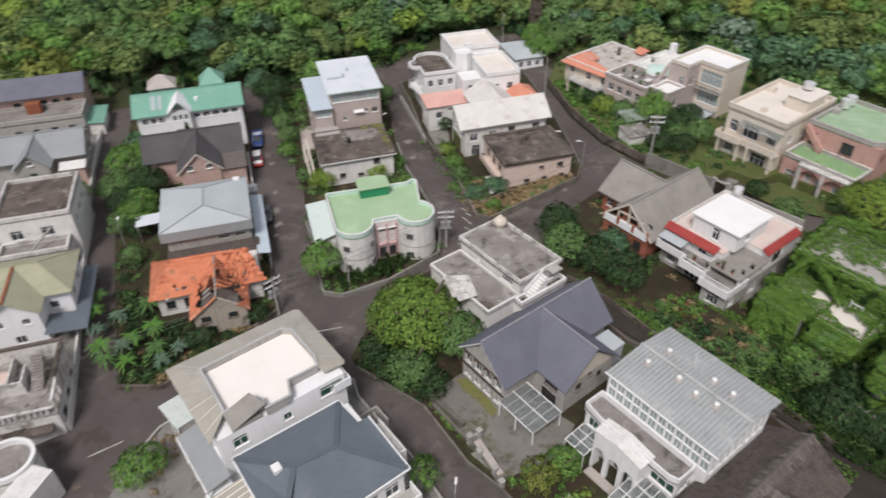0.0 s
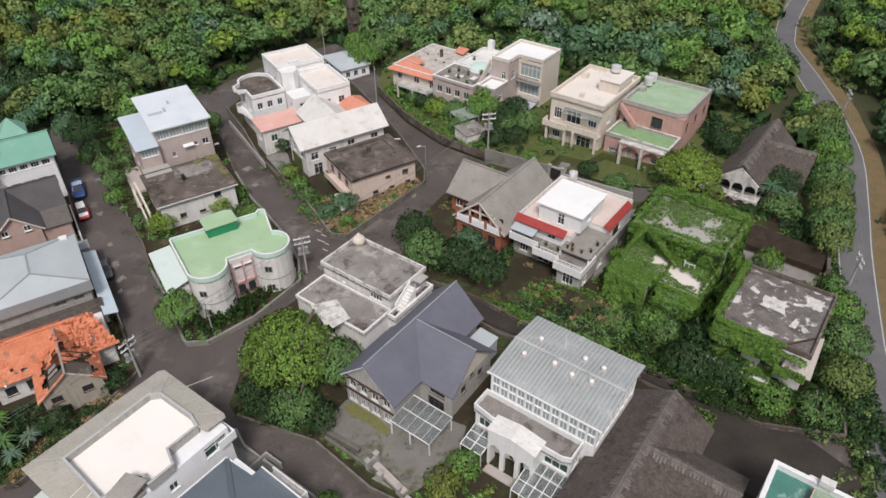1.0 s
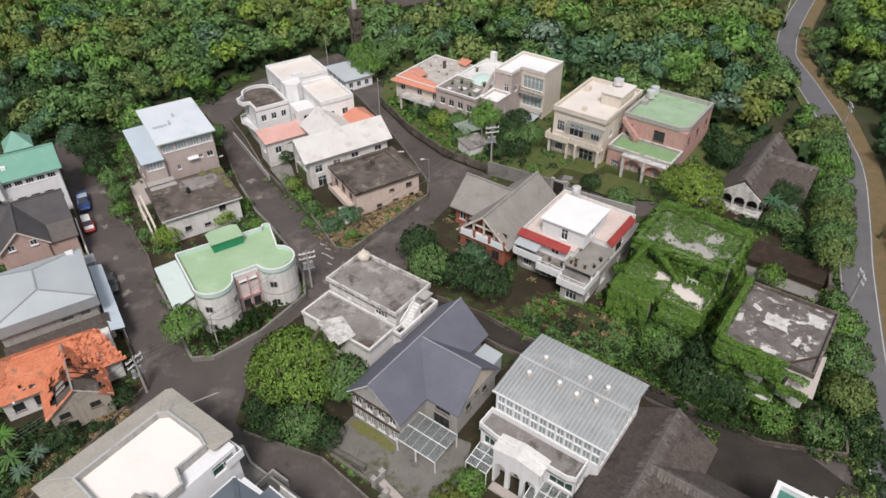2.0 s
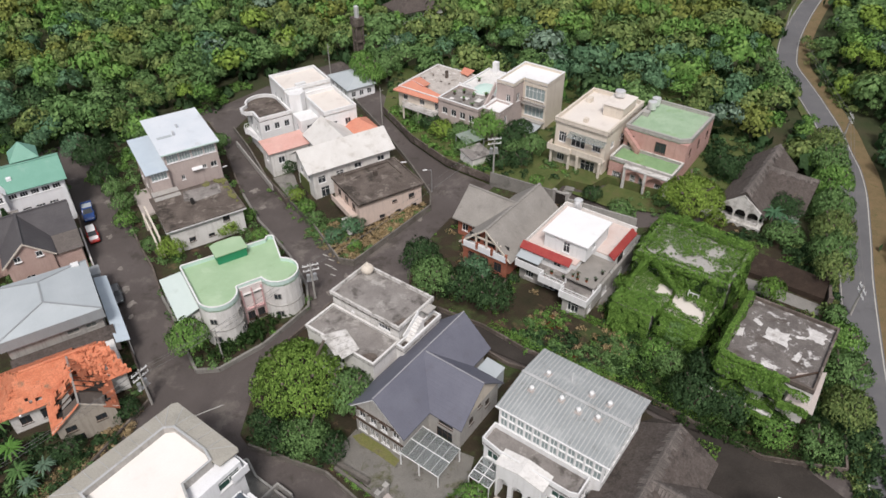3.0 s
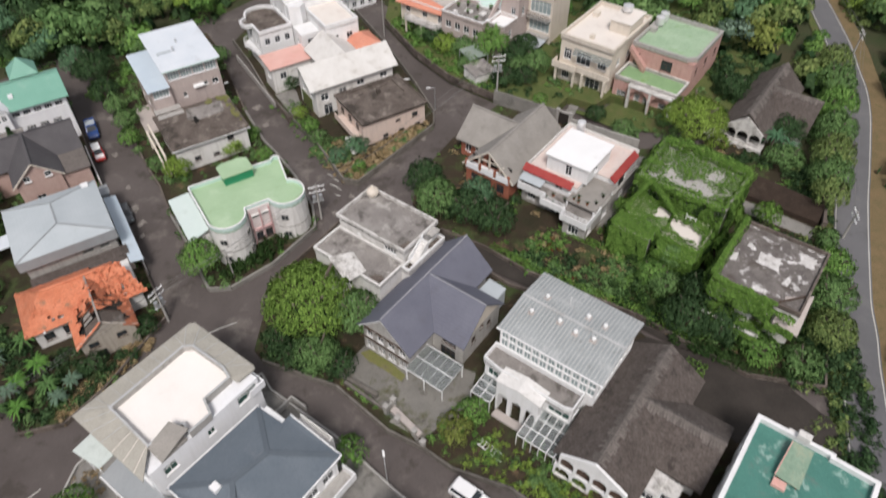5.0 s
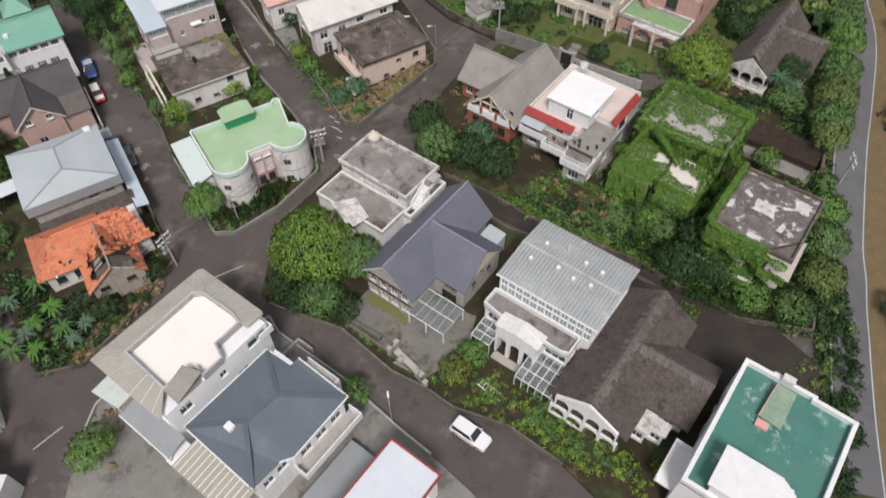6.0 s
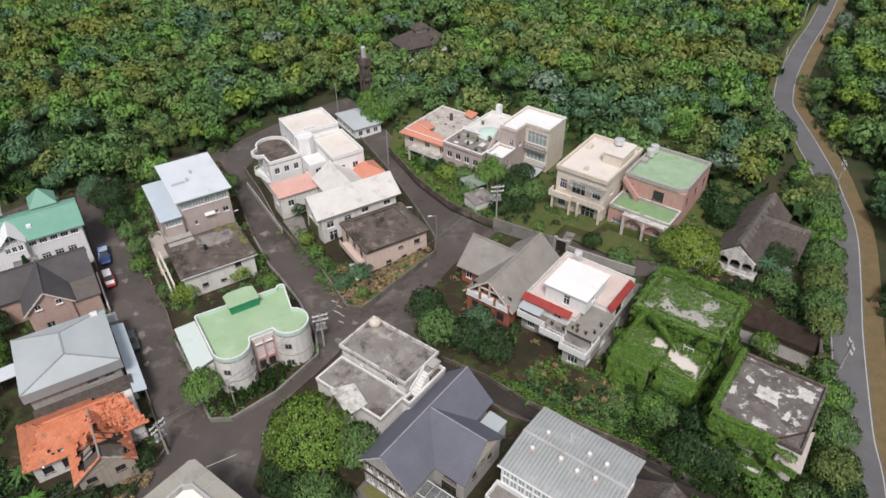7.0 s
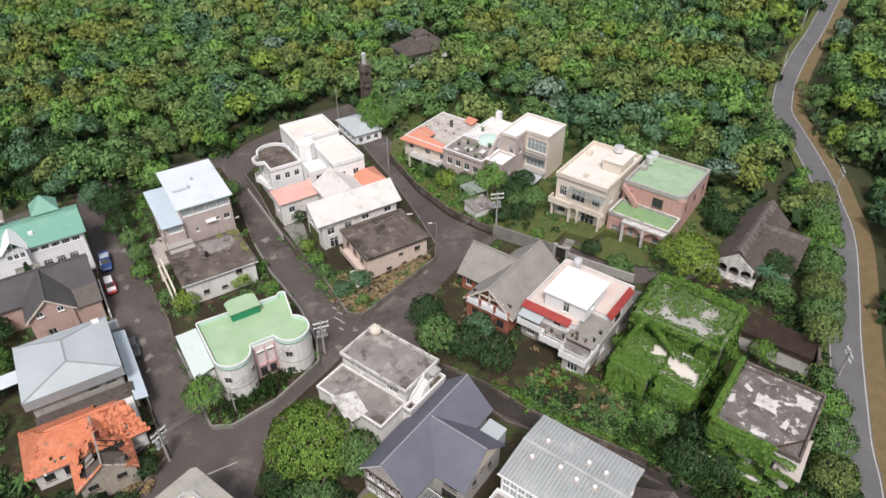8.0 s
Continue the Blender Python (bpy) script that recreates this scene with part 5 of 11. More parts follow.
def glass_house():
    h = thing("house", 5.55, 44.45, 1.9, GRID_A, "white house with translucent sheet roof and glazed upper storey", "house")
    block(h, 0.3, 12.2, 0.1, 9.3, 0, 5.0, "clean_white", {"e": row(3, 0.6, 8.6, 1.4, 1.4, 1.5)}, glass="green_glass", bars=2)
    block(h, 0.1, 11.0, -2.3, 0.09, 0, 4.9, "clean_white", {"s": [(1.4, 3.0, 2.0, 1.3), (9.4, 3.0, 2.6, 1.3), (9.2, 0.6, 2.4, 1.6), (1.3, 0.6, 1.6, 1.6), (5.1, 0.1, 1.8, 2.3)], "e": [(1.2, 3.0, 1.6, 1.3)]}, glass="green_glass", bars=2)
    block(h, 0.3, 12.2, 0.1, 9.3, 5.002, 8.5, "clean_white", {"s": row(12, 0.1, 11.8, 5.8, 0.84, 1.2) + row(12, 0.1, 11.8, 7.12, 0.84, 1.25), "e": row(8, 0.2, 9.0, 5.3, 0.95, 2.9), "w": row(8, 0.2, 9.0, 5.3, 0.95, 2.9)}, bars=1, sill=False, depth=0.2, frame="clean_white", glass="pale_glass")
    z0, zr, z1 = 8.55, 9.25, 8.75
    r = part("roof", MB().slab([(-0.1, 0.04, z0), (12.6, 0.04, z0), (12.6, 5.2, zr), (-0.1, 5.2, zr)], 0.08).slab([(-0.1, 5.2, zr), (12.6, 5.2, zr), (12.6, 9.9, z1), (-0.1, 9.9, z1)], 0.08),
             "glass_roof_sheet", h, "dull translucent corrugated roof sheets")
    for i in range(29):
        x = 0.1 + i * 0.44
        part("rib", MB().beam((x, 0.05, z0 + 0.03), (x, 5.2, zr + 0.03), 0.09, 0.06), "rib_metal", r)
        part("rib", MB().beam((x, 5.2, zr + 0.03), (x, 9.88, z1 + 0.03), 0.09, 0.06), "rib_metal", r)
    part("ridge_cap", MB().beam((-0.1, 5.2, zr + 0.06), (12.6, 5.2, zr + 0.06), 0.36, 0.06), "rib_metal", r)
    for a in (5.6,):
        part("roof_strip", MB().beam((a, 0.05, z0 + 0.07), (a, 9.88, z1 + 0.09), 0.16, 0.04), "rib_metal", r)
    part("gutter", MB().beam((-0.15, 0.0, z0 - 0.06), (12.65, 0.0, z0 - 0.06), 0.16), "clean_white", r)
    for x, y in ((2.0, 3.6), (2.4, 6.4), (5.2, 4.2), (7.3, 3.9), (7.4, 6.6), (9.3, 4.2), (9.5, 6.5)):
        z = z0 + (zr - z0) * (y + 0.4) / 5.6 if y < 5.2 else zr + (z1 - zr) * (y - 5.2) / 4.7
        v = part("roof_vent", MB().tube(x, y, z - 0.05, z + 0.28, 0.12, 0.12, 10).ball(x, y, z + 0.42, 0.27, 12, 8, 0.8), "clean_white", r, "round white turbine vent")
        part("flashing", MB().box(x - 0.35, y - 0.35, z - 0.03, x + 0.35, y + 0.35, z + 0.05), "pinkish_band", v)
    part("antenna", MB().tube(4.9, 7.0, zr - 0.3, zr + 1.3, 0.05, 0.05, 8), "clean_white", r)
    deck = [(-0.1, -2.35), (2.2, -2.75), (10.2, -2.75), (11.1, -2.4), (11.1, 0.08), (-0.1, 0.08)]
    part("balcony", MB().prism(deck, 4.92, 5.2), "grey_roof_concrete", h)
    part("balcony_wall", MB().ring(deck, 4.75, 5.9, 0.16), "clean_white", h)
    arcade(h, 2.7, 7.9, -3.95, 0, 3.75, 3, "clean_white", 0.35, 0.5)
    part("portico_wall", MB().box(2.7, -3.95, 3.752, 7.9, -3.6, 5.3), "clean_white", h)
    part("portico_roof", MB().slab([(2.5, -3.98, 5.45), (5.3, -3.98, 5.95), (5.3, -1.9, 6.05), (2.5, -1.9, 5.6)], 0.14).slab([(5.3, -3.98, 5.95), (8.1, -3.98, 5.45), (8.1, -1.9, 5.6), (5.3, -1.9, 6.05)], 0.14), "dirty_white", h, "scuffed white low gabled porch roof")
    part("portico_front", MB().add([(2.7, -3.95, 5.302), (7.9, -3.95, 5.302), (5.3, -3.95, 5.75), (2.7, -3.6, 5.302), (7.9, -3.6, 5.302), (5.3, -3.6, 5.75)], [(0, 1, 2), (5, 4, 3), (0, 3, 4, 1), (1, 4, 5, 2), (2, 5, 3, 0)]), "clean_white", h)
    part("portico_side", MB().box(2.7, -3.59, 0, 2.95, -2.8, 5.3), "clean_white", h)
    part("portico_side", MB().box(7.65, -3.59, 0, 7.9, -2.8, 5.3), "clean_white", h)
    part("brick_step", MB().box(2.9, -5.0, 0, 7.7, -4.0, 0.2), "pinkish_band", h)
    for x0, x1, y0, y1, zl, zh in ((0.1, 2.6, -5.0, -2.36, 2.3, 2.7), (7.0, 12.4, -6.3, -2.36, 2.0, 2.6)):
        part("glass_canopy", MB().slab([(x0, y0, zl), (x1, y0, zl), (x1, y1, zh), (x0, y1, zh)], 0.05), "canopy_glass", h)
        nx = int((x1 - x0) / 0.85)
        for i in range(nx + 1):
            x = x0 + (x1 - x0) * i / nx
            part("canopy_bar", MB().beam((x, y0, zl + 0.04), (x, y1, zh + 0.04), 0.08, 0.06), "clean_white", h)
            part("canopy_post", MB().box(x - 0.04, y0 - 0.04, 0, x + 0.04, y0 + 0.04, zl), "clean_white", h)
        for k in (0.0, 0.35, 0.7):
            y, z = y0 + (y1 - y0) * k, zl + (zh - zl) * k
            part("canopy_bar", MB().beam((x0, y, z + 0.05), (x1, y, z + 0.05), 0.08, 0.06), "clean_white", h)


glass_house()


def thatch_house():
    h = thing("house", 11.05, 31.5, 2.35, GRID_A, "house with old dark weathered shingle roofs and white arcades", "house")
    e, r = 3.6, 6.35
    block(h, -0.2, 7.6, 3.0, 16.4, -0.6, e, "dirty_white", {"s": row(4, 0.2, 7.6, 0.2, 1.2, 1.6) + row(4, 0.2, 7.6, 2.2, 1.2, 1.2)}, frame="wood_dark")
    # dark plate puts the shade behind the arches into colour
    part("gallery_screen", MB().box(-0.1, 2.9, 0, 7.5, 2.99, 4.0), "wood_dark", h, "dark timber screen behind the arches")
    gable_wall(h, -0.2, 7.6, 3.0, 16.4, e + 0.002, r - 0.7, "y", "dirty_white")
    ra = gable_roof(h, -0.8, 8.4, 0.42, 17.6, e - 0.2, r, "y", "old_shingle", 0.3, cap="pale_shingle")
    ridge_shingles(ra, (3.8, 0.5, r), (3.8, 17.5, r), 0.642, 1)
    block(h, 7.6, 12.3, 5.9, 13.5, 0, e, "dirty_white", {"s": row(2, 0.5, 4.2, 1.0, 1.2, 1.3), "e": row(2, 0.5, 7, 1.0, 1.2, 1.3)})
    gable_wall(h, 6.0, 12.3, 5.9, 13.5, e + 0.002, r - 0.7, "x", "dirty_white")
    rb = gable_roof(h, 3.8, 13.0, 5.1, 14.0, e - 0.2, r - 0.03, "x", "old_shingle", 0.3, cap="pale_shingle")
    ridge_shingles(rb, (4.2, 9.55, r - 0.03), (12.9, 9.55, r - 0.03), 0.656, 2)
    part("plinth", MB().box(-0.3, 0.1, -0.6, 7.7, 0.4, 0.05), "dirty_white", h)
    arcade(h, -0.3, 7.7, 0.1, 0.052, 2.0, 4, "clean_white", 0.3, 0.34)
    arcade(h, 0.1, 7.4, 0.1, 2.002, 4.15, 4, "clean_white", 0.3, 0.3)
    part("gallery_floor", MB().box(-0.2, 0.41, 1.85, 7.6, 2.89, 2.0), "wood_dark", h)
    part("gable_front", MB().add([(0.1, 0.1, 4.152), (7.4, 0.1, 4.152), (3.75, 0.1, r - 0.15), (0.1, 0.4, 4.152), (7.4, 0.4, 4.152), (3.75, 0.4, r - 0.15)], [(0, 1, 2), (5, 4, 3), (0, 3, 4, 1), (1, 4, 5, 2), (2, 5, 3, 0)]), "clean_white", h)
    block(h, 7.7, 9.6, 2.6, 5.1, 0, 3.0, "clean_white", {"s": [(1.0, 1.0, 1.4, 1.5)]})
    part("bay_roof", MB().prism(rect(7.72, 9.7, 2.5, 5.05), 3.01, 3.15), "weathered_parapet", h)
    block(h, 9.61, 11.2, 3.4, 5.1, 0, 2.8, "clean_white", {"s": [(0.8, 1.2, 1.1, 1.2)]})
    part("bay_roof", MB().prism(rect(9.72, 11.4, 3.3, 5.05), 2.81, 2.95), "weathered_parapet", h)


def ridge_shingles(roof, p, q, drop, seed):
    """Paler worn shingles in two ragged rows along a ridge from p to q; drop: fall of the roof in a metre."""
    rng = random.Random(seed)
    p, q = Vector(p), Vector(q)
    d = (q - p).normalized()
    side = Vector((d.y, -d.x, 0))
    meshes = []
    for k in range(5):
        w, l = rng.uniform(0.3, 0.42), rng.uniform(0.45, 1.0)
        me = MB().slab([(-w / 2, 0.0, 0.05), (w / 2, 0.0, 0.05), (w * 0.4, l, 0.05 - l * drop), (-w * 0.35, l * rng.uniform(0.8, 1.0), 0.05 - l * drop * 0.9)], 0.04).mesh("ridge_shingle")
        me.materials.append(M["pale_shingle"])
        meshes.append(me)
    n = int((q - p).length / 0.34)
    for i in range(n):
        for s in (-1, 1):
            x = d * s
            y = side * -s
            o = p + d * ((i + 0.5) * (q - p).length / n) + Vector((0, 0, 0.05 + rng.uniform(0, 0.03)))
            part("ridge_shingle", rng.choice(meshes), "pale_shingle", roof, at=Matrix(((x.x, -y.x, 0, o.x), (x.y, -y.y, 0, o.y), (0, 0, 1, o.z), (0, 0, 0, 1))))


thatch_house()


def turquoise_house():
    h = thing("house", 23.3, 24.7, 2.4, GRID_A, "white flat-roofed house with a turquoise painted roof floor", "house")
    block(h, 0.3, 11.6, -4, 11.5, 0, 7.2, "clean_white", {"w": row(4, 1, 15, 4.2, 1.4, 1.5) + row(4, 1, 15, 0.9, 1.4, 1.5), "s": row(3, 0.8, 10.5, 4.2, 1.4, 1.5), "n": row(3, 0.8, 10.5, 4.2, 1.4, 1.5)})
    flat_roof(h, [(0.3, -4), (11.6, -4), (11.6, 11.1), (7.6, 11.2), (7.6, 11.5), (0.3, 11.5)], 7.4, 0.6, "turquoise_roof", "clean_white", 0.32, "clean_white")
    block(h, 2.6, 8.6, -3.6, 0.2, 7.42, 9.6, "clean_white", {"n": [(3, 7.7, 0.9, 1.8)]})
    part("penthouse_roof", MB().prism([(2.2, -3.9), (8.9, -3.9), (8.9, -0.4), (7.4, 0.6), (2.2, 0.6)], 9.61, 9.85), "clean_white", h)
    part("balcony", MB().box(-1.6, -3.5, 3.4, 0.29, 1.2, 3.65).box(-1.6, -3.5, 3.65, -1.45, 1.2, 4.6).box(-1.45, 1.05, 3.65, 0.29, 1.2, 4.6), "clean_white", h)
    part("parapet_block", MB().box(4.0, 11.0, 8.1, 5.2, 11.7, 8.75).box(3.2, 11.5, 7.6, 4.0, 11.75, 8.1), "dirty_white", h)
    d = thing("roof_shelter", *on(h, 4.75, 8.2, 7.42).translation, GRID_A, "low roof shelter with a mottled green cover and an orange end", "shelter")
    part("cover", MB().slab([(-1.15, -2.0, 0.6), (1.1, -2.2, 0.6), (1.05, 2.15, 0.95), (-0.9, 2.15, 0.95)], 0.07), "shelter_green", d)
    part("end_panel", MB().box(-1.1, -2.9, 0, 0.1, -2.05, 0.35), "salmon_roof", d, "orange end box")
    for x in (-0.8, 0.9):
        for y in (-1.9, 2.0):
            part("leg", MB().box(x - 0.05, y - 0.05, 0, x + 0.05, y + 0.05, 0.52 + (0.33 if y > 0 else 0)), "rust_wood", d)
    part("edge_rail", MB().beam((-1.15, -2.0, 0.62), (-0.9, 2.15, 0.97), 0.08, 0.05), "salmon_roof", d)


turquoise_house()


def red_edge_house():
    h = thing("house", -8.9, 23.1, 0.6, GRID_A, "low white house with a white roof edged in red", "house")
    block(h, 0.5, 6.2, -6, 4.5, 0, 6.0, "clean_white", {"e": row(3, 0.5, 10, 3.6, 1.3, 1.3), "n": row(2, 0.5, 5.2, 3.6, 1.3, 1.3)})
    part("roof", MB().prism(rect(0.3, 6.4, -6.2, 4.7), 6.01, 6.25), "white_sheet", h)
    part("red_edge", MB().ring(rect(0.2, 6.5, -6.3, 4.8), 5.95, 6.4, 0.16), "red_trim", h)


red_edge_house()


# ---------------------------------------------------------------- houses east of the crossing
def brick_house():
    h = thing("house", 2.7, 79.4, 2.3, GRID_A, "red brick house with large grey tiled gable roofs", "house")
    e, r = 3.6, 7.2
    block(h, 0.7, 8.3, -0.2, 0.98, 0, e - 0.52, "red_brick", {"s": row(3, 0.4, 7.2, 0.6, 1.3, 1.7)}, frame="wood_dark")
    block(h, 0.7, 8.3, 1.0, 14.4, 0, e, "red_brick", {"e": row(3, 1, 12, 1.1, 1.2, 1.3)})
    gable_wall(h, 0.7, 8.3, 1.0, 14.4, e + 0.002, r - 0.45, "y", "red_brick")
    gable_roof(h, 0, 9.0, -0.3, 15, e - 0.3, r, "y", "grey_tiles", 0.2, cap="grey_tiles")
    block(h, -3.8, 0.7, 4.8, 12.4, 0, e, "red_brick", {"s": row(2, 0.4, 4.1, 1.1, 1.1, 1.3)})
    gable_wall(h, -3.8, 4.0, 4.8, 12.4, e + 0.002, r - 0.8, "x", "red_brick")
    gable_roof(h, -4.4, 4.5, 4.1, 13.1, e - 0.3, r - 0.25, "x", "grey_tiles", 0.2, cap="grey_tiles")
    part("barge_board", MB().beam((0.05, -0.34, e - 0.3), (4.5, -0.34, r), 0.08, 0.25).beam((8.95, -0.34, e - 0.3), (4.5, -0.34, r), 0.08, 0.25), "cream_wall", h)
    part("gable_timber", MB().beam((2.7, 0.2, e + 0.2), (2.7, 0.2, r - 1.6), 0.22).beam((6.3, 0.2, e + 0.2), (6.3, 0.2, r - 1.6), 0.22).beam((4.5, 0.2, e + 0.2), (4.5, 0.2, r - 0.4), 0.25)
         .beam((2.0, 0.2, e + 1.5), (7.0, 0.2, e + 1.5), 0.2), "cream_wall", h)
    part("balcony_floor", MB().box(0.7, -0.5, e - 0.5, 8.3, 0.98, e - 0.3), "white_wall", h)
    for i in range(3):
        part("balcony_panel", MB().box(0.9 + i * 2.6, -0.5, e - 0.28, 3.0 + i * 2.6, -0.35, e + 0.55), "white_wall", h)
    for x in (0.8, 3.2, 5.8, 8.2):
        part("pillar", MB().box(x - 0.16, -0.48, e - 0.5, x + 0.16, -0.2, e + 0.9), "red_brick", h)
    # near-black plates stand in for shade in the loggia openings
    for x in (2.0, 4.5, 7.0):
        part("loggia_void", MB().box(x - 0.9, 0.9, e + 0.1, x + 0.9, 0.99, e + 1.3), "shadow_interior", h)


brick_house()


def red_white_house():
    h = thing("house", 14.5, 75.8, 2.6, GRID_A, "white house with stepped terraces and red tiled edges", "house")
    block(h, -1.8, 10.0, -3.2, 10.0, 0, 3.2, "grey_wall", {"s": [(1.6, 0.8, 1.3, 1.6), (5.2, 0.2, 2.6, 2.2), (9.9, 0.9, 1.4, 1.3)], "e": [(3, 0.9, 1.4, 1.3), (8, 0.9, 1.2, 1.3)]}, bars=2)
    block(h, 6.6, 10.0, -6.0, -3.21, 0, 3.2, "grey_wall", {"s": [(1.6, 0.8, 1.6, 1.6)], "e": [(1.4, 0.9, 1.1, 1.3)]}, bars=2)
    deck = [(-2.0, -4.2), (2.4, -4.2), (2.4, -5.4), (6.2, -5.4), (6.2, -6.5), (10.2, -6.5), (10.2, -2.2), (-2.0, -2.2)]
    part("balcony_floor", MB().prism(deck, 3.21, 3.4), "grey_roof_concrete", h)
    part("balcony_wall", MB().ring([(-2.05, -4.25), (2.35, -4.25), (2.35, -5.45), (6.15, -5.45), (6.15, -6.55), (10.25, -6.55), (10.25, -2.2), (-2.05, -2.2)], 2.9, 4.0, 0.16), "clean_white", h)
    block(h, -1.8, 6.2, -2.19, 10.0, 3.22, 5.2, "clean_white", {"s": [(1.4, 3.5, 1.6, 1.2), (5.2, 3.45, 1.2, 1.4)]})
    block(h, 6.21, 9.6, 2.4, 10.0, 3.22, 5.2, "clean_white", {"e": [(3.2, 3.6, 1.2, 1.3)]})
    part("balcony_glass", MB().slab([(-2.0, -4.2, 4.55), (1.6, -4.2, 4.55), (1.6, -2.3, 5.0), (-2.0, -2.3, 5.0)], 0.06), "pale_metal", h)
    railing(h, [(2.4, -5.3), (6.2, -5.3), (6.2, -6.3), (10.1, -6.3)], 4.0, 0.5, "clean_white", 0.5)
    part("terrace", MB().prism([(-1.8, -2.2), (6.2, -2.2), (6.2, 2.4), (9.6, 2.4), (9.6, 10.0), (-1.8, 10.0)], 5.21, 5.4), "terrace_pink", h, "pinkish roof terrace floor")
    part("dark_terrace", MB().prism([(5.7, -4.2), (10.1, -4.2), (10.1, 2.38), (6.22, 2.38), (6.22, -2.22), (5.7, -2.22)], 4.4, 4.55), "grey_tiles", h, "dark grey sheet roof over the balcony")
    for x, y in ((5.85, -4.05), (9.95, -4.05), (9.95, 1.5)):
        part("post", MB().box(x - 0.1, y - 0.1, 3.4, x + 0.1, y + 0.1, 4.4), "clean_white", h)
    part("red_tile_edge", MB().slab([(-2.2, -3.0, 5.3), (5.6, -3.0, 5.3), (5.6, -2.0, 5.95), (-2.2, -2.0, 5.95)], 0.14), "red_trim", h, "sloping red tiled parapet")
    part("red_tile_edge", MB().slab([(9.9, 1.9, 5.3), (9.9, 9.6, 5.3), (9.0, 9.6, 5.95), (9.0, 1.9, 5.95)], 0.14), "red_trim", h, "sloping red tiled parapet")
    part("parapet", MB().box(-1.9, 9.85, 5.4, 9.6, 10.05, 6.0).box(-1.95, -2.0, 5.4, -1.8, 9.85, 6.0), "dirty_white", h)
    block(h, 0.5, 6.9, -0.9, 5.9, 5.41, 7.9, "clean_white", {"s": [(3.4, 5.7, 1.0, 1.7)], "e": [(2.5, 6.2, 1, 1)]}, bars=1)
    part("penthouse_roof", MB().prism(rect(0.2, 7.2, -1.2, 6.2), 7.91, 8.1), "bright_sheet", h, "bright white flat sheet roof")
    tank(on(h, 1.2, 7.3, 5.42), 0.62, 3.2, "stainless steel water tank beside the rooftop room")
    # near-black plate on the wall stands in for a shaded stair opening
    part("stair_void", MB().box(9.62, 4.0, 1.0, 9.7, 5.6, 4.4), "shadow_interior", h)


def terrace_pots():
    """Potted plants and stools left on the balcony terraces beside the rooftop room."""
    h = Matrix.Translation((14.5, 75.8, 2.6)) @ Matrix.Rotation(math.radians(GRID_A), 4, "Z")
    rng = random.Random(8)
    for x, y, z in ((6.6, -3.6, 4.551), (7.4, -3.8, 4.551), (8.6, -3.5, 4.551), (9.5, -2.6, 4.551), (9.6, -0.8, 4.551), (7.0, -2.9, 4.551), (3.0, -4.6, 3.401), (4.2, -4.9, 3.401), (5.2, -3.4, 3.401), (3.4, -3.5, 3.401)):
        r = rng.uniform(0.16, 0.26)
        t = new("plant_pot")
        t.matrix_world = h @ Matrix.Translation((x, y, z))
        tagged(t, "dark potted plant on the stained balcony terrace", "plant pot", "pots on the balcony terrace")
        part("pot", MB().tube(0, 0, 0, r * 1.4, r * 0.75, r, 10), rng.choice(("dark_concrete", "rust_wood", "shadow_interior")), t)
        part("soil_mound", MB().ball(0, 0, r * 1.35, r * 0.85, 8, 5, 0.4), "garden_soil", t)
        lm = MB()
        for k in range(7):
            a, q = 2 * math.pi * k / 7, rng.uniform(0.25, 0.5)
            c, d = math.cos(a), math.sin(a)
            lm.add([(0, 0, r * 1.5), (c * q * 0.5 - d * 0.06, d * q * 0.5 + c * 0.06, r * 1.5 + q * 0.7), (c * q, d * q, r * 1.5 + q * 0.5), (c * q * 0.5 + d * 0.06, d * q * 0.5 - c * 0.06, r * 1.5 + q * 0.7)], [(0, 1, 2, 3)])
        part("foliage", lm, "leaf_dark", t)


red_white_house()
terrace_pots()


def vine_house():
    h = thing("house", 29.6, 76.7, 3.2, GRID_A, "abandoned two-level house wholly overgrown with green vines", "house")
    block(h, 0.8, 13.2, -6.4, 2.4, 0, 6.4, "grey_wall", {"s": [(8.6, 3.9, 1.6, 1.7), (4.6, 3.9, 1.4, 1.5)]})
    flat_roof(h, rect(0.8, 13.2, -6.4, 2.4), 6.0, 0.8, "overgrown_roof", "grey_wall", 0.3, skirt=0.2)
    block(h, 1.6, 12.6, -12.2, -6.41, 0, 3.4, "grey_wall")
    part("terrace_floor", MB().prism(rect(1.6, 12.6, -12.2, -6.42), 3.41, 3.5), "terrace_cream", h, "pale cracked terrace floor")
    block(h, 1.6, 6.8, -14.6, -12.21, 0, 3.9, "grey_wall", {"s": [(2.6, 1.0, 1.6, 1.5)]})
    block(h, 7.8, 12.7, -14.0, -12.21, 0, 2.6, "grey_wall", {"s": [(2.4, 0.8, 1.6, 1.4)]})
    part("broken_rail", MB().box(8.9, -8.0, 3.52, 9.0, -7.9, 4.9).box(10.2, -8.0, 3.52, 10.3, -7.9, 4.7).box(8.9, -8.0, 4.5, 10.3, -7.92, 4.6).box(9.5, -8.0, 3.52, 9.58, -7.92, 4.5), "clean_white", h, "broken white window frame on the terrace")
    return h


VINE_HOUSE = vine_house()


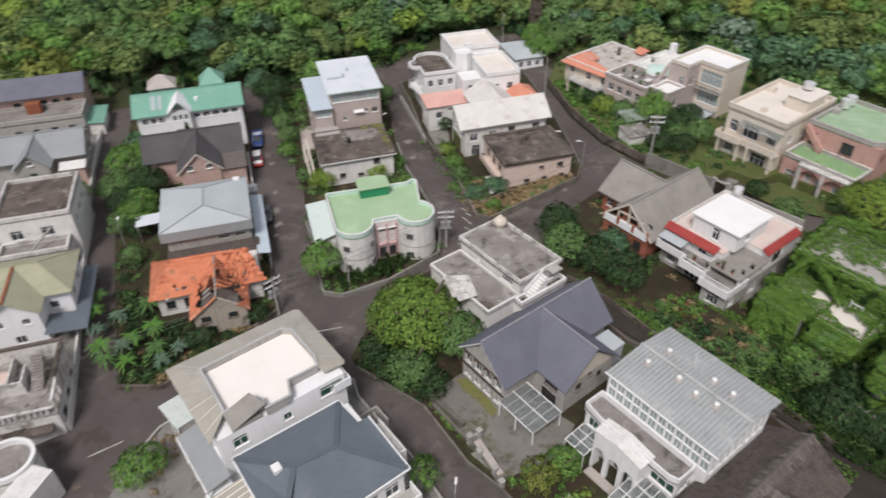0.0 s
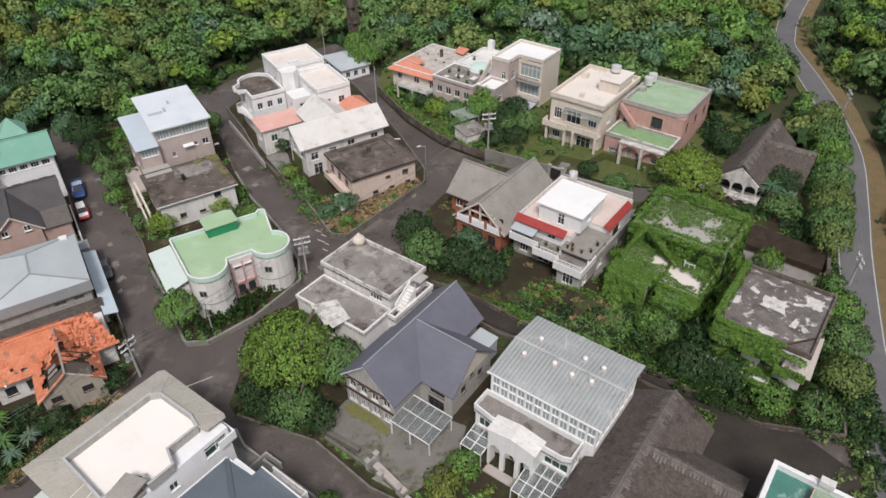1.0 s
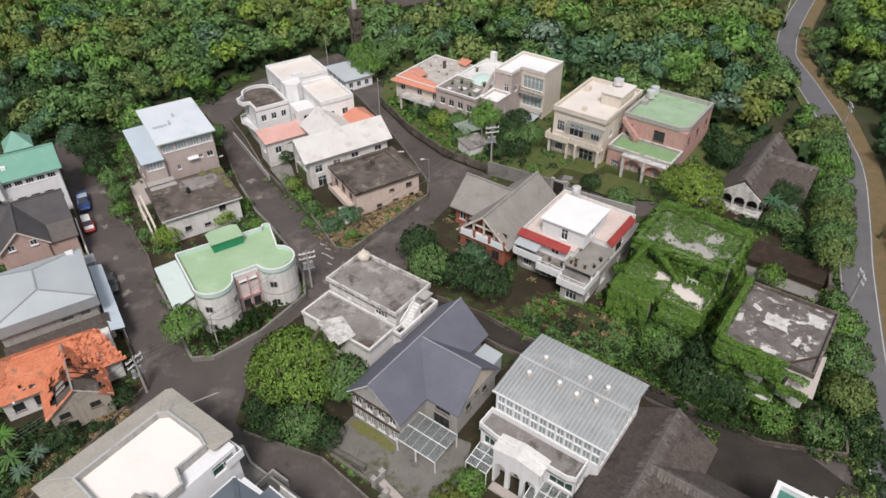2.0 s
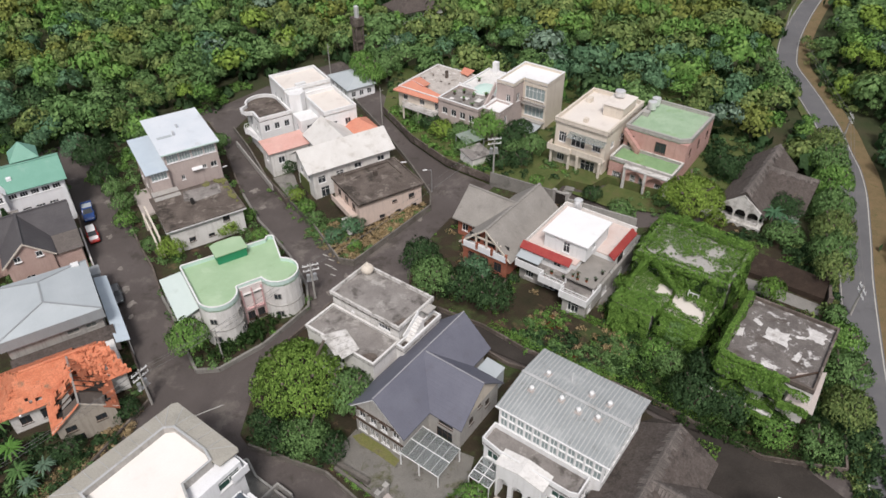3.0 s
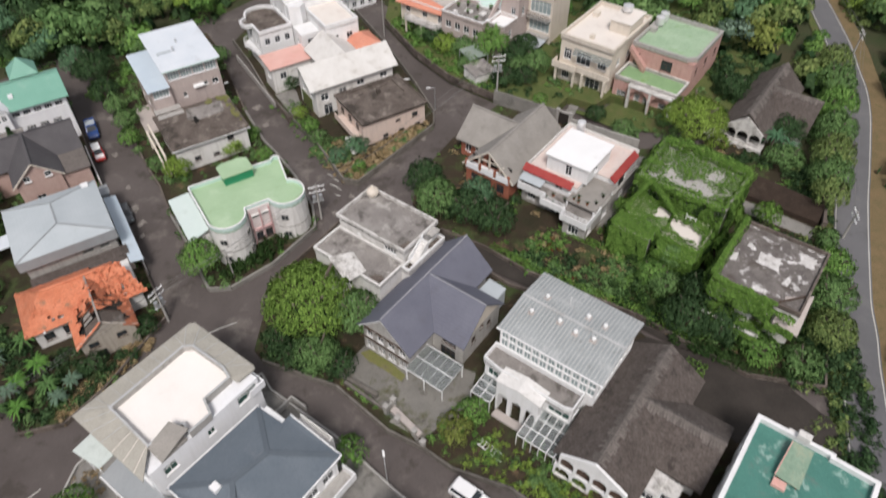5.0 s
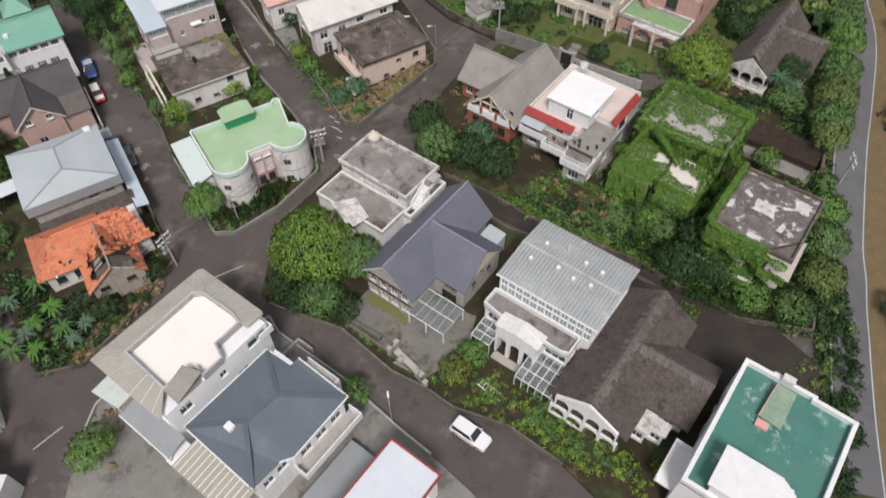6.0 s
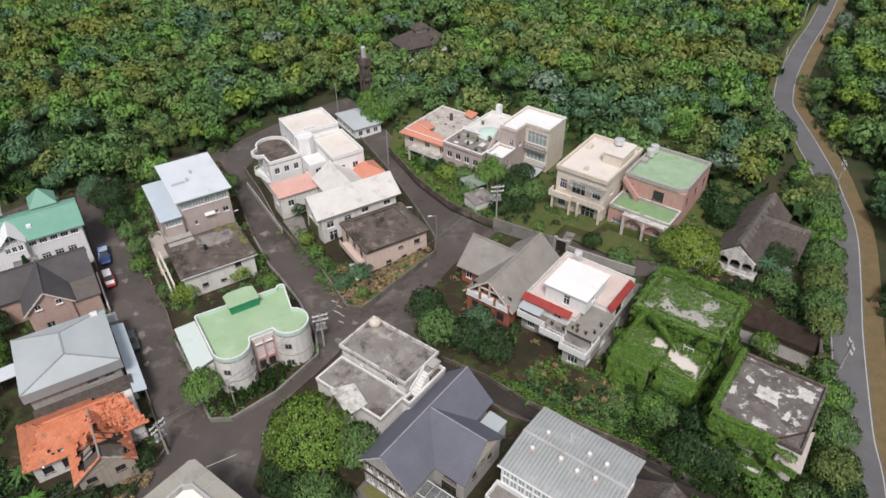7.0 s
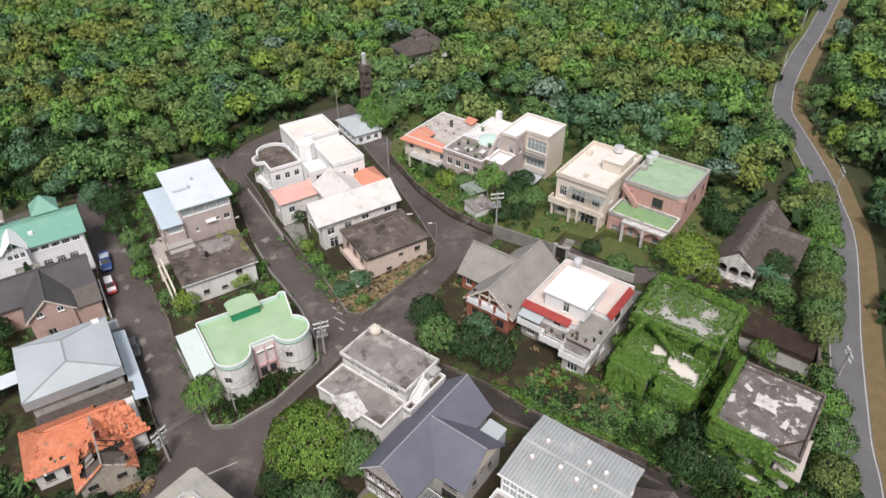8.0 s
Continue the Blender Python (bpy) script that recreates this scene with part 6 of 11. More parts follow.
def ruin_house():
    h = thing("house", 30.6, 51.6, 3.0, GRID_A, "derelict flat-roofed concrete house with peeling white roof patches", "house")
    block(h, 0.2, 10.2, 0.6, 12.2, 0, 6.9, "dirty_white", {"s": [(2.6, 3.6, 2.0, 1.6), (6.6, 3.6, 2.0, 1.6), (3, 0.6, 2, 2), (7, 0.6, 2, 2)], "e": row(3, 0.8, 11, 3.8, 1.4, 1.4)}, frame="wood_dark")
    flat_roof(h, rect(0.2, 10.2, 0.6, 12.2), 7.1, 0.45, "ruin_roof", "dark_concrete", 0.25, skirt=0.2)
    rng = random.Random(8)
    for x, y, w, d, a in ((4.7, 7.0, 2.9, 2.5, 6), (8.4, 9.7, 2.0, 2.1, -4), (5.2, 1.9, 1.9, 0.8, 3), (1.0, 5.4, 0.8, 1.6, 8), (2.2, 8.2, 1.4, 0.7, -30), (6.9, 8.4, 1.2, 0.5, 24), (7.4, 5.0, 0.7, 1.7, -8)):
        c, d2, n = math.cos(math.radians(a)), math.sin(math.radians(a)), 22
        torn = []
        for i in range(n):
            q = 2 * math.pi * i / n
            u, v = math.cos(q), math.sin(q)
            k = (0.5 / max(abs(u), abs(v))) * rng.uniform(0.72, 1.08)
            torn.append((x + c * u * w * k - d2 * v * d * k, y + d2 * u * w * k + c * v * d * k))
        part("torn_sheet", MB().prism(torn, 7.102, 7.13), "torn_white", h, "torn pale roofing sheet")
    part("fallen_beam", MB().beam((7.6, 1.2, 7.25), (9.8, 3.8, 7.3), 0.18), "wood_dark", h)
    part("porch_roof", MB().slab([(8.0, -0.6, 5.4), (10.9, -0.4, 5.2), (10.6, 4.6, 7.1), (8.0, 2.4, 7.3)], 0.15), "pinkish_band", h)
    part("porch_slab", MB().box(0.2, -1.6, 3.2, 7.4, 0.59, 3.45), "dirty_white", h)
    for x in (0.4, 3.8, 7.2):
        part("pillar", MB().box(x - 0.15, -1.5, 0, x + 0.15, -1.2, 3.2), "dirty_white", h)
    return h


RUIN = ruin_house()


def arch_house():
    h = thing("house", 44.9, 88.9, 4.6, GRID_A, "old house with dark weathered roofs and white arched galleries", "house")
    e, r = 2.6, 6.2
    block(h, 0.4, 6.6, 1.0, 14.6, 0, e, "dirty_white")
    gable_wall(h, 0.4, 6.6, 0.8, 14.2, e + 0.002, r - 1.1, "y", "dirty_white")
    ra = gable_roof(h, -0.4, 7.2, -3.4, 14.6, e - 0.2, r - 0.4, "y", "old_shingle", 0.25, cap="pale_shingle")
    ridge_shingles(ra, (3.4, -3.3, r - 0.4), (3.4, 14.5, r - 0.4), 0.89, 5)
    block(h, 6.6, 10.8, 1.8, 10.6, 0, e, "dirty_white", {"e": row(3, 0.5, 8, 0.8, 1.2, 1.3)})
    gable_wall(h, 4, 10.8, 2.0, 10.8, e + 0.002, r - 1.1, "x", "dirty_white")
    rb = gable_roof(h, 3.2, 11.4, 1.2, 11.6, e - 0.2, r - 0.43, "x", "old_shingle", 0.25, cap="pale_shingle")
    ridge_shingles(rb, (4.0, 6.4, r - 0.43), (11.3, 6.4, r - 0.43), 0.65, 6)
    block(h, 0.4, 6.6, -2.0, 0.98, -1.6, e, "dirty_white", {"s": row(4, 0.2, 5.8, -1.3, 0.9, 1.6) + row(4, 0.2, 5.8, 0.9, 0.9, 1.4)})
    # near-black plate gives the galleries their shade by colour
    part("gallery_screen", MB().box(0.5, -2.1, -1.6, 6.5, -2.01, 3.2), "shadow_interior", h, "dark depth of the galleries")
    arcade(h, -2.6, 6.9, -4.4, -1.7, 0.9, 6, "weathered_parapet", 0.3, 0.26)
    part("gallery_floor", MB().box(-2.5, -4.09, 0.7, 6.8, -2.12, 0.9), "weathered_parapet", h)
    arcade(h, 0.7, 6.3, -4.0, 0.902, 3.3, 3, "weathered_parapet", 0.3, 0.26)
    part("balustrade", MB().box(0.9, -3.95, 0.9, 6.1, -3.75, 1.35), "weathered_parapet", h)
    part("gable_front", MB().add([(0.6, -4.0, 3.302), (6.4, -4.0, 3.302), (3.4, -4.0, 5.5), (0.6, -3.7, 3.302), (6.4, -3.7, 3.302), (3.4, -3.7, 5.5)], [(0, 1, 2), (5, 4, 3), (0, 3, 4, 1), (1, 4, 5, 2), (2, 5, 3, 0)]), "weathered_parapet", h, "stained white gable above the arches")


arch_house()


# ---------------------------------------------------------------- houses on the garden terrace
def rose_house():
    h = thing("house", 31.1, 102.0, 4.6, GRID_A, "rose brick house with two green roof terraces and front arches", "house")
    block(h, 0.1, 10.9, 0.0, 12.1, 0, 7.3, "rose_brick", {"s": [(6.4, 4.6, 1.9, 1.9), (1.2, 4.3, 1.0, 2.0)], "e": [(2, 4.6, 1, 1.4), (6, 4.6, 1.2, 1.4), (10, 4.6, 1.2, 1.4)]}, frame="wood_dark")
    flat_roof(h, [(0.1, 0.0), (9.6, 0.0), (10.9, 1.3), (10.9, 12.1), (0.1, 12.1)], 7.45, 0.55, "green_moss_roof", "grey_wall", 0.3, "grey_wall")
    block(h, 0.1, 10.9, -5.0, -0.01, -1.6, 3.6, "rose_brick", {"s": [(1.6, -0.5, 1.6, 2.3), (4.4, -0.9, 1.0, 3.0), (6.0, -0.9, 1.0, 3.0), (9.0, -0.9, 1.6, 2.8)]}, bars=4, depth=0.35)
    flat_roof(h, rect(0.1, 10.9, -5.0, -0.02), 3.7, 0.5, "lower_moss", "grey_wall", 0.22, "weathered_parapet")
    arcade(h, 3.2, 10.6, -5.9, -1.6, 3.5, 2, "rose_brick", 0.3, 0.45)
    part("porch_roof", MB().slab([(3.0, -6.05, 3.75), (10.8, -6.05, 3.75), (10.8, -5.02, 3.8), (3.0, -5.02, 3.8)], 0.22), "weathered_parapet", h, "stained pale stone cornice over the arches")
    for x in (3.3, 6.9, 10.5):
        part("pilaster", MB().box(x - 0.2, -6.0, -1.6, x + 0.2, -5.55, 3.5), "weathered_parapet", h, "pale stained pilaster between the arches")
    part("stair_wall", MB().slab([(0.2, -0.3, 6.9), (0.5, -0.3, 6.9), (3.4, -0.9, 4.2), (3.1, -0.9, 4.2)], 0.9).slab([(0.2, -0.1, 7.6), (3.3, -0.1, 4.6), (3.3, -0.9, 4.6), (0.2, -0.9, 7.6)], 0.9), "rose_brick", h)
    for x, y in ((1.0, 8.4), (1.0, 10.2)):
        tank(on(h, x, y, 7.47), 0.75, 1.3, "squat white water tank on the green roof")
    part("roof_box", MB().box(0.5, 5.6, 7.46, 1.5, 6.8, 8.2), "grey_wall", h)


rose_house()


def cream_house():
    h = thing("house", 19.2, 103.3, 4.4, GRID_A, "cream rendered house with balconies and a pale flat roof", "house")
    block(h, 0.2, 9.6, 0.5, 14.3, 0, 8.2, "cream_wall", {"s": [(1.4, 4.6, 1.4, 1.9), (4.4, 4.4, 2.6, 2.1), (7.8, 4.7, 1.5, 1.2), (1.4, 1.0, 1.4, 1.3), (6.6, 0.2, 2.6, 2.3)], "e": row(3, 1, 12, 4.8, 1.2, 1.2)}, frame="clean_white", bars=2)
    flat_roof(h, rect(0.0, 9.8, 0.3, 14.5), 8.3, 0.6, "terrace_cream", "cream_wall", 0.25, "cream_wall")
    part("balcony", MB().box(-0.3, -1.2, 3.5, 4.0, 0.49, 3.7).box(-0.3, -1.2, 3.7, 4.0, -1.05, 4.6).box(-0.3, -1.05, 3.7, -0.15, 0.49, 4.6), "cream_wall", h)
    part("balcony", MB().box(4.0, -0.7, 3.5, 9.9, 0.49, 3.7).box(4.0, -0.7, 3.7, 9.9, -0.55, 4.5), "cream_wall", h)
    part("awning", MB().slab([(2.9, -0.8, 6.5), (9.7, -0.8, 6.5), (9.7, 0.48, 7.0), (2.9, 0.48, 7.0)], 0.06), "canopy_glass", h)
    for x in (0.2, 3.6, 5.2, 9.3):
        part("pillar", MB().box(x, -0.9, 0, x + 0.35, -0.5, 3.5), "cream_wall", h)
    block(h, 5.6, 9.2, 6.8, 12.2, 8.32, 10.3, "cream_wall", {"w": [(1.6, 8.5, 0.9, 1.5)]})
    part("stair_roof", MB().prism(rect(5.4, 9.4, 6.6, 12.4), 10.31, 10.45), "terrace_cream", h)
    tank(on(h, 6.8, 10.4, 10.46), 0.85, 0.9, "square-shouldered pale water tank on the roof")
    part("roof_box", MB().box(1.0, 9.6, 8.31, 1.9, 10.8, 9.1), "cream_wall", h)
    part("roof_box", MB().box(4.2, 2.4, 8.31, 4.9, 3.2, 9.0), "cream_wall", h)
    part("path", MB().box(2.2, -9.6, -0.4, 3.5, -1.2, 0.08), "pinkish_band", h)


cream_house()


def beige_house():
    h = thing("house", 10.4, 117.1, 4.2, GRID_A, "stepped beige house with white terraces and glazed bays", "house")
    block(h, 0.0, 8.7, 3.5, 10.0, 0, 9.4, "cream_wall", {"s": [(6.2, 6.2, 4.2, 2.4), (6.2, 2.8, 4.2, 2.4)]}, frame="clean_white", glass="pale_glass", bars=4, depth=0.5)
    block(h, 0.0, 3.7, 0.0, 3.49, 0, 9.4, "mauve_tile_wall", {"s": [(2.6, 6.2, 0.9, 1.4)], "e": [(1.7, 6, 1, 1.5)]})
    flat_roof(h, [(0, 0), (3.7, 0), (3.7, 3.5), (8.7, 3.5), (8.7, 10), (0, 10)], 9.5, 0.5, "bright_sheet", "cream_wall", 0.2, "clean_white")
    for z in (5.4, 2.0):
        part("bay_floor", MB().box(4.0, 2.4, z, 8.6, 3.49, z + 0.3), "grey_wall", h)
    railing(h, [(4.0, 2.45), (8.6, 2.45)], 5.7, 0.9, "wood_dark", 0.4)
    part("ground_canopy", MB().slab([(3.8, -1.2, 1.9), (8.7, -1.2, 1.9), (8.7, 2.3, 2.1), (3.8, 2.3, 2.1)], 0.1), "pale_metal", h)
    block(h, -9.1, -0.01, -6.0, 0.8, 0, 5.6, "mauve_tile_wall", {"s": row(4, 0.5, 8.6, 3.3, 1.2, 1.3) + row(3, 0.5, 8.6, 0.6, 1.4, 1.6), "e": [(2, 3.2, 1, 1.4)]})
    block(h, -0.0, 3.7, -4.6, -0.01, 0, 5.6, "mauve_tile_wall", {"s": [(1.9, 3.2, 0.9, 1.5)], "e": [(2.2, 3.2, 0.9, 1.5)]})
    flat_roof(h, rect(-9.1, -0.01, -6.0, 0.8), 5.7, 0.5, "grey_roof_concrete", "mauve_tile_wall", 0.2, "clean_white")
    flat_roof(h, rect(0.01, 3.7, -4.6, -0.02), 5.7, 0.4, "bright_sheet", "mauve_tile_wall", 0.18, "clean_white")
    block(h, -9.0, -0.02, 0.81, 11, 0, 5.6, "mauve_tile_wall")
    flat_roof(h, rect(-9.0, -0.02, 0.82, 11), 5.7, 0.4, "dirty_white", "clean_white", 0.18, "clean_white")
    part("roof_cover", MB().ball(-4.0, 2.5, 5.75, 2.4, 18, 10, 0.42), "mint_sheet", h, "pale green domed roof cover")
    part("cover_rim", MB().tube(-4.0, 2.5, 5.72, 5.95, 2.5, 2.45, 18), "clean_white", h)
    rng = random.Random(31)
    for x, y in ((-7.9, -2.4), (-6.7, -1.0), (-4.9, -3.6), (-4.2, -1.4), (-2.4, 0.2), (-1.0, 4.4), (-7.4, 5.2), (-2.2, -4.8)):
        part("planter", MB().tube(x, y, 5.72, 6.1, 0.22, 0.3, 9), "dark_concrete", h)
        lm = MB()
        for k in range(9):
            a, q = 2.4 * k, rng.uniform(0.35, 0.75)
            c, d = math.cos(a), math.sin(a)
            lm.add([(x, y, 6.1), (x + c * q * 0.5 - d * 0.12, y + d * q * 0.5 + c * 0.12, 6.1 + q * 0.8), (x + c * q, y + d * q, 6.1 + q * 0.6), (x + c * q * 0.5 + d * 0.12, y + d * q * 0.5 - c * 0.12, 6.1 + q * 0.8)], [(0, 1, 2, 3)])
        part("potted_plant", lm, "leaf_mid", h, "green leaves in a roof planter")
    for x, y, w, d in ((-6.2, -3.0, 1.6, 0.9), (-3.2, -2.6, 1.1, 1.5), (-7.8, -4.4, 0.9, 0.7)):
        part("floor_sheet", MB().prism(rect(x, x + w, y, y + d), 5.702, 5.74), "dirty_white", h, "pale sheet lying on the terrace")
    part("terrace_divider", MB().box(-9.08, 0.72, 5.9, -6.2, 0.9, 6.7).box(-1.6, 5.6, 5.72, -1.45, 10.6, 6.5), "clean_white", h)
    part("stair_wall", MB().slab([(-0.3, -0.2, 9.4), (0, -0.2, 9.4), (0, -4.2, 6.0), (-0.3, -4.2, 6.0)], 1.2), "mauve_tile_wall", h)
    part("parapet_post", MB().box(-7.6, 10.2, 5.7, -6.6, 11.2, 8.0), "clean_white", h)
    block(h, -19.4, -9.11, -5.4, 7.5, 0, 5.4, "cream_wall", {"s": [(1.7, 3.1, 1.1, 1.5), (5.8, 3.1, 1.2, 1.5), (9.4, 2.85, 1.0, 2.1), (2.6, 0.2, 1.3, 2.1), (5.6, 0.2, 1.6, 2.1), (8.6, 0.6, 1.2, 1.4)], "w": row(2, 1, 11, 3.1, 1.0, 1.4)}, arch=True, frame="dirty_white")
    flat_roof(h, rect(-19.4, -9.11, -5.4, 7.5), 5.5, 0.1, "rubble_roof", "dirty_white", 0.25, "dirty_white")
    o = part("orange_roof", MB().slab([(-20.0, -6.3, 4.95), (-9.2, -6.1, 5.1), (-9.2, -4.7, 5.99), (-17.2, -3.7, 6.7)], 0.16).slab([(-20.0, -6.3, 4.95), (-17.2, -3.7, 6.7), (-17.0, -1.4, 6.6), (-19.8, -0.9, 5.3)], 0.16)
             .slab([(-17.2, -3.7, 6.7), (-14.0, -4.25, 6.42), (-13.9, -2.2, 6.3), (-17.0, -1.4, 6.6)], 0.16), "coral_roof", h, "orange-red tiled corner roof")
    part("hip_cap", MB().beam((-20.0, -6.3, 5.0), (-17.2, -3.7, 6.74), 0.22, 0.1).beam((-17.2, -3.7, 6.74), (-14.0, -4.25, 6.46), 0.22, 0.1), "salmon_roof", o)
    part("orange_roof", MB().slab([(-12.6, 6.0, 5.98), (-10.4, 5.6, 5.98), (-10.2, 7.6, 6.5), (-12.8, 7.7, 6.5)], 0.12), "coral_roof", h, "remnant of orange tiled roof")
    for k in range(26):
        x, y, q = rng.uniform(-18.6, -9.8), rng.uniform(-1.0, 6.6), rng.uniform(0.12, 0.4)
        part("rubble", MB().slab([(x, y, 5.52 + q * 0.5), (x + q, y + q * 0.3, 5.52 + q * 0.35), (x + q * 0.8, y + q, 5.52 + q * 0.45), (x - q * 0.3, y + q * 0.8, 5.52 + q * 0.6)], q * 0.4), ("dirty_white", "rubble_roof", "dark_concrete")[k % 3], h)
    part("balcony", MB().box(-17.0, -7.4, 2.55, -9.3, -5.42, 2.8), "weathered_parapet", h, "stained cream balcony")
    railing(h, [(-17.0, -5.5), (-16.95, -7.35), (-9.35, -7.35), (-9.35, -5.5)], 2.8, 0.8, "weathered_parapet", 0.3)
    for x in (-16.8, -13.2, -9.6):
        part("balcony_post", MB().box(x - 0.14, -7.3, 0, x + 0.14, -7.02, 2.55), "cream_wall", h)
    part("chimney", MB().box(-14.2, 3.0, 5.5, -13.7, 3.5, 7.0), "dark_concrete", h)


beige_house()


# ---------------------------------------------------------------- houses of the middle row
def round_white_house():
    h = thing("house", -33.5, 124.6, 0.8, GRID_B, "white villa with a curved balcony and stepped flat roofs", "house")
    block(h, 0.0, 9.4, -8.0, 0, 0, 10.6, "clean_white", {"s": [(1.6, 5.4, 1.2, 1.4), (1.7, 8.6, 1.3, 0.9)], "w": row(2, 1, 7, 7.6, 1.2, 1.2)})
    flat_roof(h, rect(0, 9.4, -8.0, 0), 10.7, 0.55, "terrace_cream", "clean_white", 0.22, "clean_white")
    part("stair_tower", MB().prism([(0.1, -9.6), (2.0, -10.6), (3.4, -9.4), (3.4, -8.0), (0.1, -8.0)], 0, 10.9), "clean_white", h)
    block(h, 3.5, 10.0, -17.6, -8.01, 0, 9.0, "clean_white", {"s": row(2, 0.5, 6, 6.2, 1.2, 1.3)})
    flat_roof(h, rect(3.5, 10.0, -17.6, -8.02), 9.1, 0.6, "terrace_cream", "clean_white", 0.22, "clean_white")
    block(h, 0.0, 3.49, -14.5, -10.61, 0, 7.6, "clean_white", {"s": [(1.7, 5.2, 1.2, 1.3)], "w": [(2, 5, 1, 1.3)]})
    block(h, -6.4, -0.01, -10.2, -3.2, 0, 7.3, "clean_white", {"s": row(3, 0.4, 6.2, 5.2, 1.0, 1.3) + row(2, 0.4, 6.2, 1.6, 1.2, 1.4), "w": row(2, 0.5, 6.5, 4.6, 1.1, 1.6)})
    arc = [(-3.2 - 3.2 * math.cos(math.pi * i / 12) * -1, -3.2 + 3.0 * math.sin(math.pi * i / 12)) for i in range(13)]
    outline = [(-6.4, -10.2), (-0.02, -10.2), (-0.02, -3.2)] + arc[1:-1] + [(-6.4, -3.2), (-7.6, -4.0), (-8.0, -5.2), (-7.6, -6.4), (-6.4, -6.8)]
    part("round_wing", MB().prism([(-0.03, -3.19)] + arc[1:-1] + [(-6.39, -3.19)], 0, 7.25), "clean_white", h)
    flat_roof(h, outline, 7.5, 0.55, "dark_concrete", "clean_white", 0.22, "clean_white", 0.2)
    for z in (3.4,):
        part("balcony", MB().prism([(-6.42, -10.0), (-6.42, -3.4), (-7.6, -4.0), (-8.1, -5.2), (-7.6, -6.4), (-7.2, -9.4)], z, z + 0.25), "clean_white", h)
        railing(h, [(-6.5, -3.5), (-7.6, -4.0), (-8.05, -5.2), (-7.6, -6.4), (-7.15, -9.3), (-6.5, -10.0)], z + 0.25, 0.9, "clean_white", 0.4)
    railing(h, [(-7.9, -4.4), (-8.0, -5.2), (-7.7, -6.2)], 7.5, 0.9, "clean_white", 0.3)
    part("roof_hatch", MB().box(2.6, -7.4, 10.72, 4.6, -6.8, 11.6), "clean_white", h)
    part("yard_wall", MB().box(-9.6, -22, 0, -9.4, -3, 1.1), "grey_wall", h)


round_white_house()


def barn_house():
    h = thing("house", -25.4, 102.8, 0.6, GRID_B, "pale house with a white sheet gable roof and orange roofs", "house")
    e, r = 6.3, 8.9
    block(h, 0.2, 15.0, -6.6, 0.4, 0, e, "dirty_white", {"s": [(1.6, 3.4, 1.4, 1.4), (5.0, 3.4, 1.4, 1.4), (2.0, 0.6, 1.6, 2.0), (8.5, 4.2, 1.4, 1.0), (13, 4.2, 1.4, 1.0)], "w": row(2, 0.5, 6.5, 3.4, 1.3, 1.4)})
    gable_wall(h, 0.2, 15.0, -6.6, 0.4, e + 0.002, r - 0.35, "x", "grey_wall")
    gable_roof(h, -0.9, 15.8, -7.3, 0.9, e - 0.1, r, "x", "barn_white", 0.14)
    block(h, 4.6, 11.4, 0.41, 5.8, 0, e, "dirty_white")
    gable_wall(h, 4.6, 11.4, 0.0, 5.8, e + 0.002, r - 0.5, "y", "dirty_white")
    gable_roof(h, 4.0, 12.0, -3.2, 6.4, e - 0.1, r - 0.02, "y", "barn_white", 0.14)
    block(h, 12.2, 16.8, 0.95, 6.2, 0, 6.0, "dirty_white")
    hip_roof(h, 11.9, 17.2, 0.8, 6.6, 6.05, 7.6, 2.2, "y", "coral_roof", 0.14)
    block(h, -3.0, 4.4, 4.9, 9.2, 0, 5.0, "dirty_white", {"s": [(2, 2.6, 1.2, 1.3)], "w": [(2, 2.6, 1.2, 1.3)]})
    part("salmon_roof", MB().slab([(-3.4, 4.5, 5.2), (4.8, 4.5, 5.2), (4.8, 9.6, 5.6), (-3.4, 9.6, 5.6)], 0.14), "salmon_roof", h, "flat salmon-coloured sheet roof")
    part("porch", MB().prism(rect(-3.4, 0.19, -4.6, 4.4), 0, 0.4), "yard_concrete", h)
    part("gate_wall", MB().box(-4.6, -4.6, 0, -4.4, 4.4, 1.3).box(-4.4, -4.6, 0, -1.0, -4.4, 1.3), "dark_concrete", h)
    part("lime_wall", MB().box(0.02, -4.4, 0.42, 0.18, -0.6, 3.0), "lawn", h)


barn_house()


